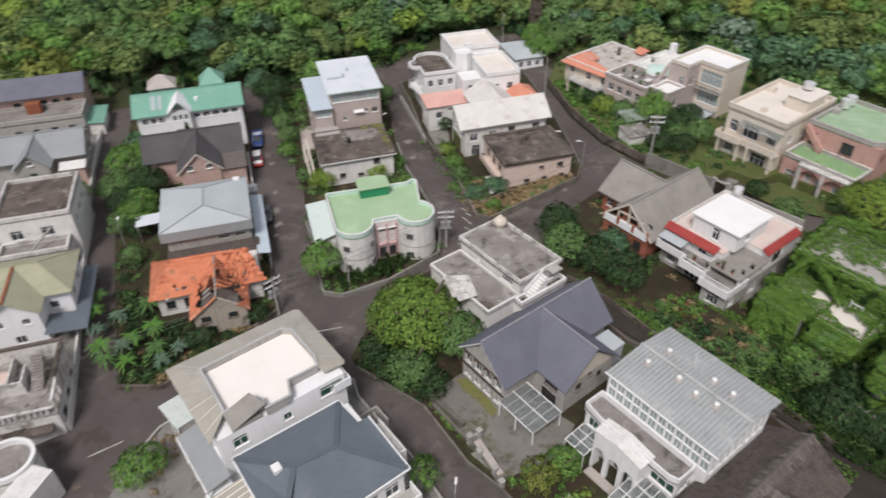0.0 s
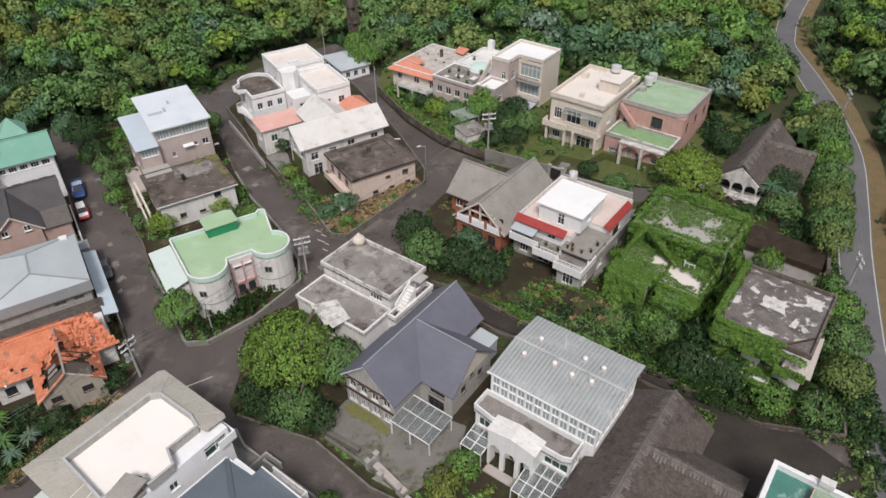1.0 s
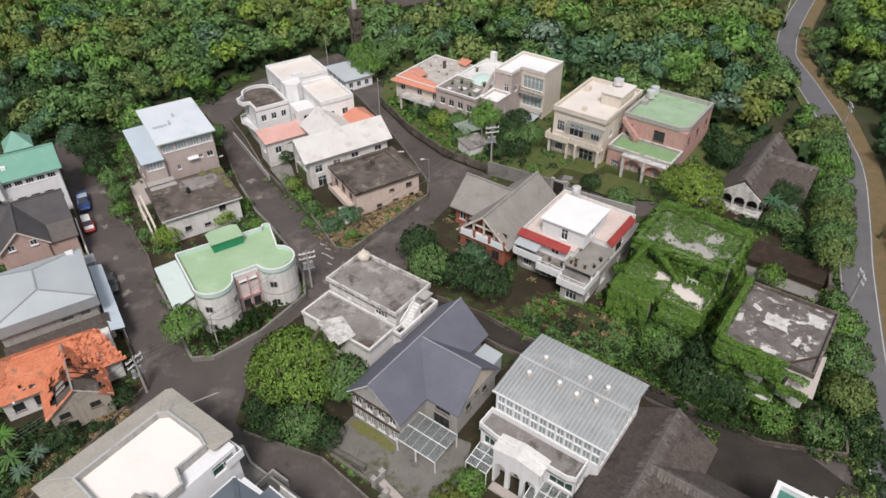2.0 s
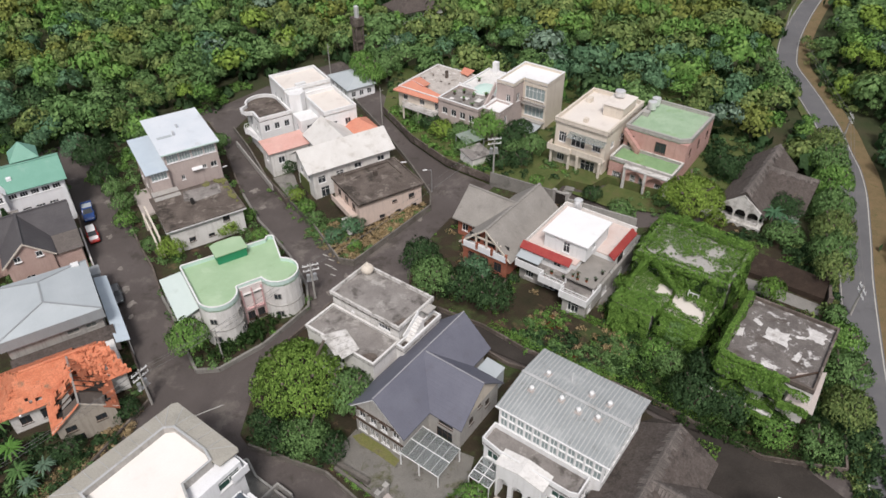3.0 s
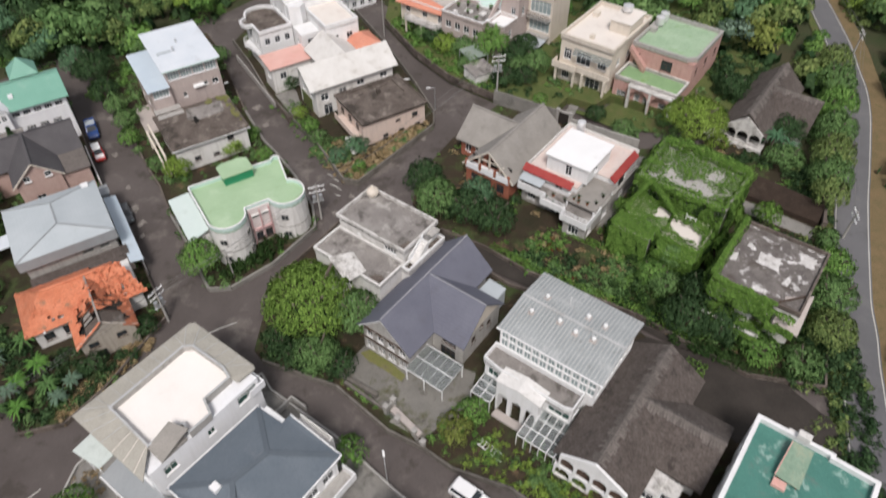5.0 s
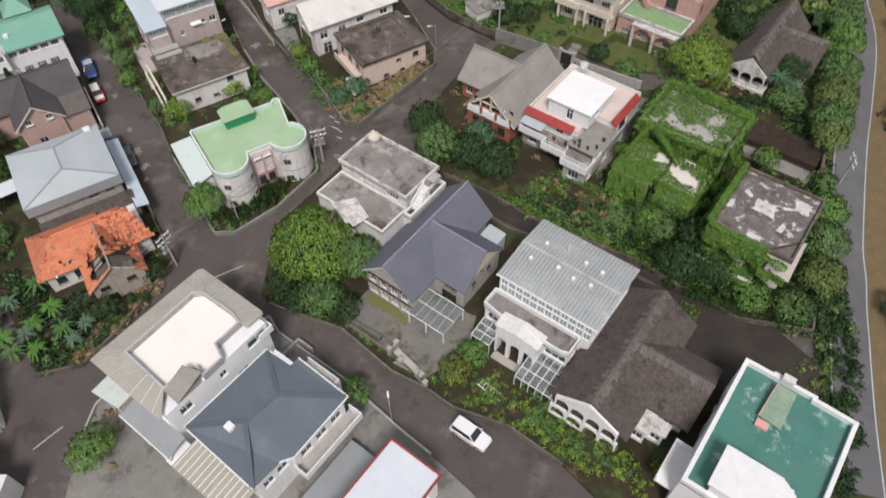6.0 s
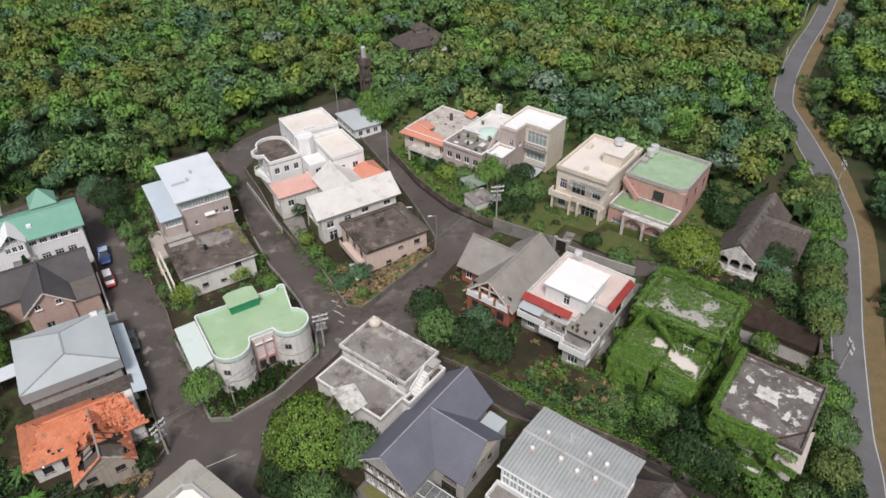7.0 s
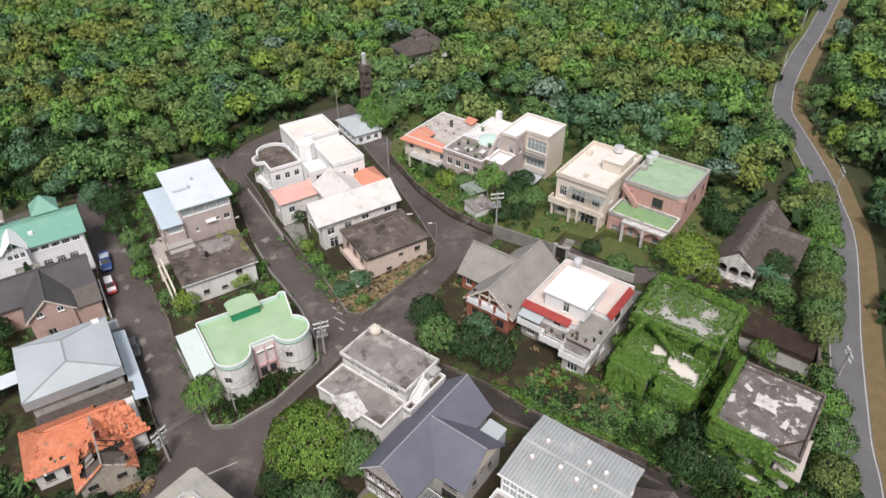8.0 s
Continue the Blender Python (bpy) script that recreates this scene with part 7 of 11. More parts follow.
def pink_flat_house():
    h = thing("house", -19.0, 97.3, 0.9, GRID_B, "pale pink house with a dark weathered flat concrete roof", "house")
    block(h, 0.3, 11.8, -10.6, -1.0, 0, 5.0, "pink_wall", {"s": [(9.6, 3.0, 1.1, 0.9), (6.4, 3.2, 0.9, 0.5), (4.0, 1.0, 1.0, 0.7), (7, 0.9, 1, 0.7), (10, 0.9, 1.0, 0.8)], "w": row(3, 0.8, 8.8, 2.8, 1.3, 1.3)}, frame="wood_dark")
    flat_roof(h, rect(0, 12.2, -11.0, -0.8), 5.15, 0.16, "dark_concrete", "dark_concrete", 0.25)
    part("roof_duct", MB().box(6.3, -4.6, 5.15, 6.9, -4.0, 6.1), "dark_concrete", h)
    part("roof_curb", MB().box(2.0, -1.8, 5.15, 10.6, -1.5, 5.5).box(10.4, -6.2, 5.15, 10.6, -1.8, 5.4), "dark_concrete", h)
    part("roof_rubble", MB().prism([(7.4, -2.9), (9.3, -2.7), (9.1, -2.2), (7.6, -2.3)], 5.15, 5.35), "dark_concrete", h)
    part("roof_rubble", MB().prism([(3.0, -3.4), (4.4, -3.2), (4.2, -2.4), (3.2, -2.6)], 5.15, 5.3), "dark_concrete", h)
    part("balcony", MB().box(-1.2, -9.8, 2.4, 0.29, -3.0, 2.6).box(-1.2, -9.8, 2.6, -1.05, -3.0, 3.4), "pink_wall", h)
    st = MB()
    for i in range(8):
        st.box(-2.2, -11.6 + i * 0.34, 0, -1.22, -11.26 + i * 0.34, 0.3 + i * 0.29)
    part("stair", st, "dirty_white", h)
    part("drain_arm", MB().beam((12.2, -2.4, 4.9), (13.4, -3.0, 4.9), 0.15), "white_wall", h)


pink_flat_house()


def blue_sheet_house():
    h = thing("house", -52.5, 106.9, 0.4, GRID_B, "grey tiled three-storey house with pale sheet metal roofs", "house")
    block(h, 0.4, 9.1, -12.6, -0.2, 0, 7.7, "mauve_tile_wall", {"s": [(6.0, 6.0, 0.7, 0.7), (7.6, 5.8, 1.1, 1.0), (2.2, 4.9, 0.6, 0.9)], "e": row(3, 1, 11, 5.2, 1.2, 1.3)})
    block(h, 0.4, 9.1, -12.6, -0.2, 7.702, 10.3, "mauve_tile_wall", {"s": row(4, 0.2, 8.5, 8.5, 1.9, 1.5), "e": row(5, 0.4, 12, 8.5, 1.8, 1.4)}, bars=3, glass="pale_glass", frame="white_wall")
    part("roof", MB().slab([(-0.1, -13.2, 10.6), (9.6, -13.2, 10.6), (9.6, 0.4, 11.1), (-0.1, 0.4, 11.1)], 0.14), "white_sheet", h, "bluish white sheet metal roof")
    for x, y in ((4.6, -5.4), (3.4, -7.8)):
        part("vent_pipe", MB().box(x, y, 10.8, x + 0.35, y + 0.35, 11.5), "galvanised", h)
    part("roof_patch", MB().slab([(0.8, -7.9, 10.86), (3.2, -7.9, 10.86), (3.2, -7.2, 10.89), (0.8, -7.2, 10.89)], 0.03), "pale_metal", h)
    part("eave_beam", MB().beam((-0.1, -13.2, 10.5), (9.6, -13.2, 10.5), 0.14, 0.2), "mint_sheet", h)
    block(h, -2.8, 0.39, -13.4, -2.0, 0, 5.9, "mauve_tile_wall", {"w": row(3, 0.6, 10.6, 3, 1.2, 1.3)})
    block(h, -2.8, 0.39, -13.4, -2.0, 5.902, 8.1, "mauve_tile_wall", {"s": row(1, 0.2, 3.0, 6.5, 2.6, 1.4)}, bars=4, glass="pale_glass", frame="white_wall")
    part("lower_roof", MB().slab([(-3.3, -14.0, 8.3), (0.38, -14.0, 8.3), (0.38, -1.2, 8.9), (-3.3, -1.2, 8.9)], 0.12), "blue_sheet", h, "pale blue sheet metal side roof")
    part("awning", MB().slab([(4.2, -13.2, 6.4), (6.0, -13.2, 6.4), (6.0, -12.62, 6.7), (4.2, -12.62, 6.7)], 0.05), "clean_white", h)
    part("annex", MB().box(-3.2, -16.4, 0, 1.0, -13.42, 4.6), "grey_wall", h)
    part("court", MB().box(-5.4, -12.6, 0, -2.82, -4.0, 0.5), "pinkish_band", h, "pinkish paved court")


blue_sheet_house()


def grey_flat_house():
    h = thing("house", -48.1, 93.0, 0.2, GRID_B, "derelict white house with a mossy grey flat roof", "house")
    block(h, 0.2, 11.8, -11.3, -1.2, 0, 4.6, "dirty_white", {"s": [(8.8, 3.1, 1.1, 1.0), (9.4, 0.9, 1.0, 1.1), (6.0, 1.2, 1.0, 0.6), (3, 1.4, 1, 0.8)], "w": row(3, 0.5, 9.5, 2.2, 1.2, 1.3)}, frame="wood_dark")
    flat_roof(h, rect(-0.3, 12.3, -11.8, -0.9), 4.75, 0.14, "dark_concrete", "dark_concrete", 0.25)
    part("slab_edge", MB().box(-0.32, -11.83, 4.5, 12.32, -11.805, 4.72), "clean_white", h, "bright painted edge of the roof slab")
    part("roof_slab", MB().prism([(4.4, -4.6), (6.0, -5.6), (10.4, -5.2), (10.9, -2.0), (5.0, -1.6)], 4.751, 4.78), "grey_roof_concrete", h)
    part("roof_duct", MB().box(5.2, -6.3, 4.75, 5.7, -5.7, 5.7), "shadow_interior", h)
    rng = random.Random(5)
    for k in range(26):
        x, y = (rng.uniform(8.6, 12.0), rng.uniform(-1.9, -1.1)) if k < 10 else (rng.uniform(11.2, 12.1), rng.uniform(-9.5, -1.5))
        q = rng.uniform(0.2, 0.55)
        part("moss_clump", MB().prism([(x + q * math.cos(a) * rng.uniform(0.7, 1.3), y + q * math.sin(a) * rng.uniform(0.7, 1.6)) for a in np.linspace(0, 5.6, 8)], 4.752, 4.8 + 0.12 * rng.random()), "roof_moss", h)
    for a, b, w in (((-1.4, -11.0, 3.6), (-1.4, -2.0, 4.4), 0.3), ((-2.0, -10.5, 2.6), (-2.0, -2.5, 3.6), 0.25)):
        part("side_beam", MB().beam(a, b, w), "cream_wall", h)
    for x, y, z in ((-1.6, -11.2, 3.7), (-1.6, -2.2, 4.4), (-2.15, -10.6, 2.6), (-2.15, -2.7, 3.6)):
        part("side_post", MB().box(x, y, 0, x + 0.28, y + 0.28, z), "cream_wall", h)


grey_flat_house()


def curved_house():
    h = thing("house", -34.9, 70.5, -0.3, GRID_B, "cream house with rounded corners and a mint green roof terrace", "house")
    right = [(10.9 + 2.7 * math.cos(a), -6.0 + 2.7 * math.sin(a)) for a in np.linspace(math.radians(-170), math.radians(62), 14)]
    left = [(2.2 + 2.65 * math.cos(a), -6.4 + 2.65 * math.sin(a)) for a in np.linspace(math.radians(170), math.radians(358), 14)]
    corner = [(12.5 + 0.7 * math.cos(a), 1.6 + 0.7 * math.sin(a)) for a in np.linspace(math.radians(-40), math.radians(170), 6)]
    outline = left + [(5.0, -6.3), (8.2, -6.3)] + right + [(12.3, -3.0)] + corner + [(-0.2, 2.2), (-0.45, 1.8)]
    outline = [tuple(map(float, p)) for p in outline]
    part("wall", MB().prism(outline, 0, 6.5), "dirty_white", h)
    flat_roof(h, outline, 6.75, 0.6, "green_membrane", "mint_sheet", 0.1, "clean_white", 0.24)
    part("string_course", MB().ring(outline, 2.95, 3.1, -0.06), "grey_wall", h)
    for cx, cy, r, angs in ((2.2, -6.4, 2.65, (232, 318)), (10.9, -6.0, 2.7, (238, 335))):
        for a in angs:
            ca, sa = math.cos(math.radians(a)), math.sin(math.radians(a))
            for z, hh in ((4.3, 1.0), (1.1, 1.1)):
                m = face_matrix((cx + (r + 0.06) * ca, cy + (r + 0.06) * sa), (-sa, ca), (ca, sa), 0, z, 0.02)
                window(h, m, 1.0, hh, "grey_wall", bars=1, sill=False)
    part("bay_wall", MB().box(5.0, -6.5, 0, 8.2, -6.31, 6.9), "bay_white", h, "pinkish white wall of the entrance bay")
    for x in (5.2, 6.6, 7.95):
        part("pilaster", MB().box(x - 0.09, -6.68, 0, x + 0.09, -6.51, 6.5), "faded_pink", h, "faded pink pilaster")
    for x in (5.9, 7.3):
        window(h, face_matrix((x, -6.56), (1, 0), (0, -1), 0, 5.35), 0.95, 0.4, "grey_wall", sill=False)
        part("hood", MB().box(x - 0.6, -6.85, 5.85, x + 0.6, -6.52, 5.93), "dirty_white", h)
        window(h, face_matrix((x, -6.56), (1, 0), (0, -1), 0, 1.2), 0.95, 1.3, "wood_dark")
        part("flower_box", MB().box(x - 0.55, -6.85, 3.0, x + 0.55, -6.52, 3.3), "faded_pink", h)
    part("stair_head", MB().prism([(4.4, 0.2), (8.6, 0.2), (8.6, 2.8), (7.8, 3.2), (5.2, 3.2), (4.4, 2.8)], 6.76, 8.2), "deep_green_wall", h, "deep green stair head wall")
    part("stair_head_roof", MB().prism([(4.2, 0.0), (8.8, 0.0), (8.8, 2.9), (7.9, 3.4), (5.1, 3.4), (4.2, 2.9)], 8.21, 8.36), "green_membrane", h)
    part("side_shed", MB().box(-2.9, -5.6, 0, -0.5, 2.8, 4.9), "dirty_white", h)
    part("side_shed_roof", MB().slab([(-3.4, -6.4, 5.2), (-0.46, -6.0, 5.9), (-0.46, 2.9, 5.9), (-3.4, 3.6, 5.2)], 0.12), "pale_mint_sheet", h, "pale mint sheet roof over a side passage")
    for y in (-6.1, 3.2):
        part("side_post", MB().box(-3.3, y, 0, -3.15, y + 0.15, 5.1), "galvanised", h)


curved_house()


# ---------------------------------------------------------------- houses of the west row
def hip_house():
    h = thing("house", -61.0, 68.2, -0.3, GRID_B, "house with a pale grey hipped metal roof and metal cladding", "house")
    block(h, 0.4, 11.7, -11.6, -0.8, 0, 4.9, "grey_wall", {"s": [(7.6, 4.0, 1.5, 0.7), (9.8, 4.0, 1.3, 0.7)], "e": row(3, 0.6, 10, 3.0, 1.3, 1.2)}, glass="dull_glass", frame="grey_wall")
    block(h, 0.3, 11.8, -11.7, -0.7, 4.902, 6.8, "grey_cladding")
    hip_roof(h, -0.2, 12.2, -12.2, -0.3, 6.9, 8.2, 3.6, "y", "pale_metal", 0.12, "grey_cladding")
    part("roof_hatch", MB().box(10.2, -1.7, 7.0, 11.2, -0.7, 7.35), "clean_white", h)
    part("skirt", MB().slab([(-0.2, -12.25, 6.85), (12.2, -12.25, 6.85), (12.2, -12.1, 6.85), (-0.2, -12.1, 6.85)], 1.5), "grey_cladding", h, "grey metal cladding below the eave")
    part("side_roof", MB().slab([(12.2, -15.8, 3.6), (13.9, -15.8, 3.3), (13.9, -0.4, 3.3), (12.2, -0.4, 3.6)], 0.1), "blue_sheet", h, "long pale blue sheet awning")
    for y in (-15.4, -10.5, -5.5, -0.8):
        part("post", MB().box(13.6, y - 0.06, 0, 13.72, y + 0.06, 3.2), "galvanised", h)
    part("rear_roof", MB().slab([(9.0, -0.3, 4.0), (13.4, -0.3, 4.0), (13.4, 1.8, 4.1), (9.0, 1.8, 4.1)], 0.1).box(9.2, -0.2, 0, 13.2, 1.6, 3.9), "grey_cladding", h)
    part("front_annex", MB().box(0.6, -16.2, 0, 11.8, -12.3, 2.85), "grey_wall", h)
    part("front_annex_roof", MB().slab([(0.3, -16.6, 3.0), (12.6, -16.6, 3.0), (12.6, -12.28, 3.9), (0.3, -12.28, 3.9)], 0.12), "old_shingle", h, "dark weathered lean-to roof")
    part("west_canopy", MB().slab([(-4.6, -3.6, 3.2), (-0.3, -3.6, 3.4), (-0.3, -0.8, 3.4), (-4.6, -0.8, 3.2)], 0.1), "white_sheet", h)
    for x, y in ((-4.4, -3.4), (-4.4, -1.0)):
        part("post", MB().box(x - 0.06, y - 0.06, 0, x + 0.06, y + 0.06, 3.1), "galvanised", h)


hip_house()


def orange_house():
    h = thing("house", -54.5, 54.1, -0.6, GRID_B, "derelict house with a broken orange tiled roof", "house")
    e, r = 3.7, 6.3
    block(h, 0.8, 14.0, -5.6, 0.8, 0, e, "dirty_white", {"s": [(1.5, 1.2, 1.2, 1.3), (3.8, 1.0, 1.2, 1.6)]}, frame="wood_dark")
    block(h, 5.4, 11.8, -10.9, -5.61, 0, e, "stained_tan", {"s": [(1.4, 2.3, 1.2, 0.95), (4.7, 2.3, 1.2, 0.95), (1.8, 0.3, 1.2, 1.2)], "e": [(2.5, 1.5, 1.2, 1.2)]}, frame="wood_dark")
    gable_wall(h, 5.4, 11.8, -10.9, -10.65, e + 0.002, 6.0, "y", "stained_tan")
    rng = random.Random(5)

    def broken(o, u, v, nu, nv, gone):
        """Roof plane o + a*u + b*v in courses of tiles, with holes where gone(a, b)."""
        mb = MB()
        for i in range(nu):
            for j in range(nv):
                a, b = (i + 0.5) / nu, (j + 0.5) / nv
                if gone(a, b):
                    continue
                k = rng.uniform(0, 0.09)
                c = [o + u * (p / nu) + v * (q / nv) + Vector((0, 0, k)) for p, q in ((i, j), (i + 1, j), (i + 1, j + 1), (i, j + 1))]
                mb.slab([tuple(p) for p in c], 0.1)
        return mb
    U, V = Vector, Vector
    s1 = broken(U((0, -6.4, e)), U((9.3, 0, 0)), V((0, 4.2, r - e)), 27, 12, lambda a, b: a < b * 0.34 or (0.35 < a < 0.6 and 0.15 < b < 0.35 and rng.random() < 0.4))
    tagged(part("roof", s1, "orange_tiles", h, "broken orange roof tiles"), kind="stuff")
    s2 = broken(U((9.3, -6.4, e)), U((5.5, 0, 0)), V((0, 4.2, r - e)), 16, 12, lambda a, b: a > 1.0 - b * 0.35 or (b < 0.45 and a < 0.55 and abs(b - 0.2) < 0.28 and rng.random() < 0.25))
    tagged(part("roof", s2, "orange_tiles", h), kind="stuff")
    s3 = broken(U((0, 2.0, e)), U((14.6, 0, 0)), V((0, -4.2, r - e)), 30, 9, lambda a, b: a < b * 0.25 or a > 1 - b * 0.25 or (a > 0.62 and b < 0.55))
    tagged(part("roof", s3, "orange_tiles", h), kind="stuff")
    s4 = broken(U((4.9, -11.3, e - 0.35)), U((3.7, 0, 2.95)), V((0, 8.4, 0)), 12, 26, lambda a, b: (a > 0.34 + 0.1 * math.sin(b * 23) and 0.02 < b < 0.55 + 0.1 * math.sin(a * 17)) or rng.random() < 0.03)
    tagged(part("roof", s4, "orange_tiles", h), kind="stuff")
    s5 = broken(U((12.3, -11.3, e - 0.35)), U((-3.7, 0, 2.95)), V((0, 8.4, 0)), 12, 26, lambda a, b: (a > 0.27 + 0.12 * math.sin(b * 19 + 1) and b < 0.66 + 0.1 * math.sin(a * 15)) or rng.random() < 0.03)
    tagged(part("roof", s5, "orange_tiles", h), kind="stuff")
    s6 = broken(U((0.0, -6.4, e)), U((0, 8.4, 0)), V((3.4, 0, r - e)), 14, 9, lambda a, b: a < b * 0.5 or a > 1 - b * 0.5)
    tagged(part("roof", s6, "orange_tiles", h), kind="stuff")
    base = MB().slab([(-0.22, -0.16, 0.06), (0.22, -0.16, 0.06), (0.22, 0.16, 0.1), (-0.22, 0.16, 0.1)], 0.05).mesh("tile")
    base.materials.append(M["orange_tiles"])
    for i in range(200):
        east = rng.random() < 0.55
        if east:
            a, b = rng.random(), rng.random()
            x, y, z = 9.4 + 5.2 * a * (1 - 0.3 * b), -6.3 + 4.0 * b, e + (r - e) * b + 0.1
        else:
            a, b = rng.random(), rng.random()
            x, y, z = 12.2 - 3.6 * a, -11.2 + 8 * b, e - 0.35 + 2.95 * a + 0.12
            if b < 0.72 and a > 0.22:
                continue
        part("tile", base, "orange_tiles", h, at=pose(x, y, z, rng.uniform(10, 50), rng.uniform(-25, 25), rng.uniform(0, 360)))
    part("ridge_board", MB().beam((8.6, -11.2, 6.2), (8.6, -2.4, 6.25), 0.22, 0.12), "grey_tiles", h)
    for i in range(6):
        y = -8.6 + i * 0.95
        part("rafter", MB().beam((5.1, y, e - 0.25), (8.6, y, 6.1), 0.08, 0.12), "wood_dark", h)
        part("rafter", MB().beam((12.1, y, e - 0.25), (8.6, y, 6.1), 0.08, 0.12), "wood_dark", h)
    part("roof_board", MB().slab([(11.0, -10.9, 4.2), (8.75, -10.9, 5.95), (8.75, -8.9, 5.95), (11.2, -8.4, 4.1)], 0.05), "dark_concrete", h, "bare grey roof boarding where the tiles have gone")
    part("roof_board", MB().slab([(6.5, -10.9, 4.4), (8.45, -10.9, 5.95), (8.45, -9.6, 5.95), (6.6, -9.2, 4.4)], 0.05), "dark_concrete", h)
    part("torn_sheet", MB().slab([(6.6, -9.1, 4.5), (7.9, -9.0, 5.3), (7.7, -7.2, 5.2), (6.9, -7.4, 4.7)], 0.03), "grey_tiles", h)
    # near-black floor colour stands in for shade below the broken tiles
    part("attic_floor", MB().box(5.5, -10.6, e + 0.005, 11.7, -5.7, e + 0.03), "shadow_interior", h)
    part("ridge", MB().beam((3.4, -2.2, r + 0.05), (11.2, -2.2, r + 0.05), 0.35, 0.14), "orange_tiles", h)
    for x in (4.95, 12.25):
        part("barge_board", MB().beam((x, -11.0, e - 0.3), (8.6, -11.0, 6.2), 0.06, 0.12), "cream_wall", h)
    for x in (2.2, 5.6):
        part("rafter_end", MB().beam((x, -6.6, 3.55), (x, -6.0, 3.75), 0.2), "clean_white", h)


orange_house()


def pink_gable_house():
    h = thing("house", -65.2, 78.1, 0.0, GRID_B, "brownish pink brick house with dark slate crossed gable roofs", "house")
    e, r = 4.9, 8.0
    block(h, 0.4, 6.6, -4.0, 4.0, 0, e, "brown_brick", {"s": [(2.4, 1.0, 1.2, 1.3)]})
    gable_wall(h, 0.4, 6.6, -4.0, 4.0, e + 0.002, r - 0.35, "y", "brown_brick")
    window(h, face_matrix((5.0, -4.0), (1, 0), (0, -1), 0, 5.1, -0.04), 0.9, 0.9, "clean_white")
    window(h, face_matrix((2.1, -4.0), (1, 0), (0, -1), 0, 5.1, -0.04), 0.9, 0.9, "clean_white")
    gable_roof(h, -0.1, 7.1, -4.4, 5.0, e - 0.1, r, "y", "dark_slate", 0.16, cap="dark_slate")
    block(h, -5.0, 10.4, 1.2, 8.0, 0, e, "brown_brick", {"s": [(13.6, 2.8, 1.2, 1.3)], "e": [(3, 2.8, 1.2, 1.3)]})
    gable_wall(h, -5.0, 10.4, 1.2, 8.0, e + 0.002, r - 0.35, "x", "brown_brick")
    gable_roof(h, -5.4, 10.8, 0.7, 8.5, e - 0.1, r - 0.02, "x", "dark_slate", 0.16, cap="dark_slate")
    part("barge_board", MB().beam((-0.1, -4.44, e - 0.1), (3.5, -4.44, r), 0.08, 0.2).beam((7.1, -4.44, e - 0.1), (3.5, -4.44, r), 0.08, 0.2), "cream_wall", h)
    part("side_block", MB().box(6.62, -3.6, 0, 10.4, 1.18, 4.4), "brown_brick", h)
    part("side_roof", MB().slab([(6.6, -3.9, 4.42), (10.8, -3.9, 4.42), (10.8, 0.68, 4.9), (6.6, 0.68, 4.9)], 0.12), "pale_shingle", h)
    part("rail_post", MB().box(10.9, -3.8, 0, 11.1, 6.0, 1.6), "dirty_white", h)


pink_gable_house()


def emerald_house():
    h = thing("house", -60.7, 93.4, 0.3, GRID_B, "white house with an emerald green sheet roof and a turret", "house")
    e, r = 8.2, 10.2
    block(h, -18.0, -0.6, 0.6, 9.4, 0, e, "white_wall", {"s": row(6, 7.4, 17.0, 6.6, 1.2, 0.9) + row(3, 0.6, 4.6, 6.4, 1.0, 1.1) + row(4, 8, 16, 3.2, 1.4, 1.4), "e": row(3, 0.5, 8, 5.4, 1.1, 1.3)}, bars=2)
    gable_wall(h, -18.0, -0.6, 0.6, 9.4, e + 0.002, r - 0.3, "x", "white_wall")
    gable_roof(h, -18.6, 0, 0, 10, e - 0.05, r, "x", "emerald_sheet", 0.14, cap="emerald_sheet")
    block(h, -6.6, -3.4, 8.4, 11.4, 6.0, 9.4, "white_wall")
    hip_roof(h, -7.2, -2.8, 7.6, 12.0, 9.4, 11.8, 2.18, "y", "emerald_sheet", 0.12)
    part("turret_base", MB().box(-6.6, 9.42, 0, -3.4, 11.4, 5.99), "white_wall", h)
    block(h, -12.4, -9.2, -0.5, 0.59, 0, 8.6, "white_wall", {"s": row(3, 0.2, 3.0, 7.0, 0.7, 1.0)})
    gable_roof(h, -12.8, -8.8, -0.9, 3.8, 8.5, 10.6, "y", "white_wall", 0.12)
    lat = MB()
    for i in range(5):
        lat.beam((-12.4 + i * 0.8, -0.85, 8.6), (-12.4 + i * 0.8, -0.85, 8.9 + (1.5 - abs(i - 2) * 0.72)), 0.1)
    part("gable_lattice", lat, "grey_wall", h)
    part("roof_hatch", MB().box(-8.2, 2.2, 9.0, -7.5, 2.9, 9.5), "white_wall", h)
    part("roof_panel", MB().slab([(-15.4, 1.2, 8.75), (-14.6, 1.2, 8.75), (-14.6, 4.2, 9.9), (-15.4, 4.2, 9.9)], 0.08).slab([(-14.2, 1.2, 8.75), (-13.6, 1.2, 8.75), (-13.6, 4.2, 9.9), (-14.2, 4.2, 9.9)], 0.08), "pale_metal", h)
    hip_roof(h, -16.2, -11.2, 8.0, 12.2, 9.6, 11.4, 2.0, "x", "pinkish_band", 0.1, name="rear_roof")
    part("rear_room", MB().box(-15.9, 9.42, 0, -11.5, 11.9, 9.58), "dirty_white", h)
    part("front_annex", MB().box(-11.6, -2.6, 0, -8.4, -0.52, 5.2), "white_wall", h)
    part("annex_roof", MB().prism(rect(-11.8, -8.2, -2.8, -0.52), 5.21, 5.4), "grey_roof_concrete", h)


emerald_house()


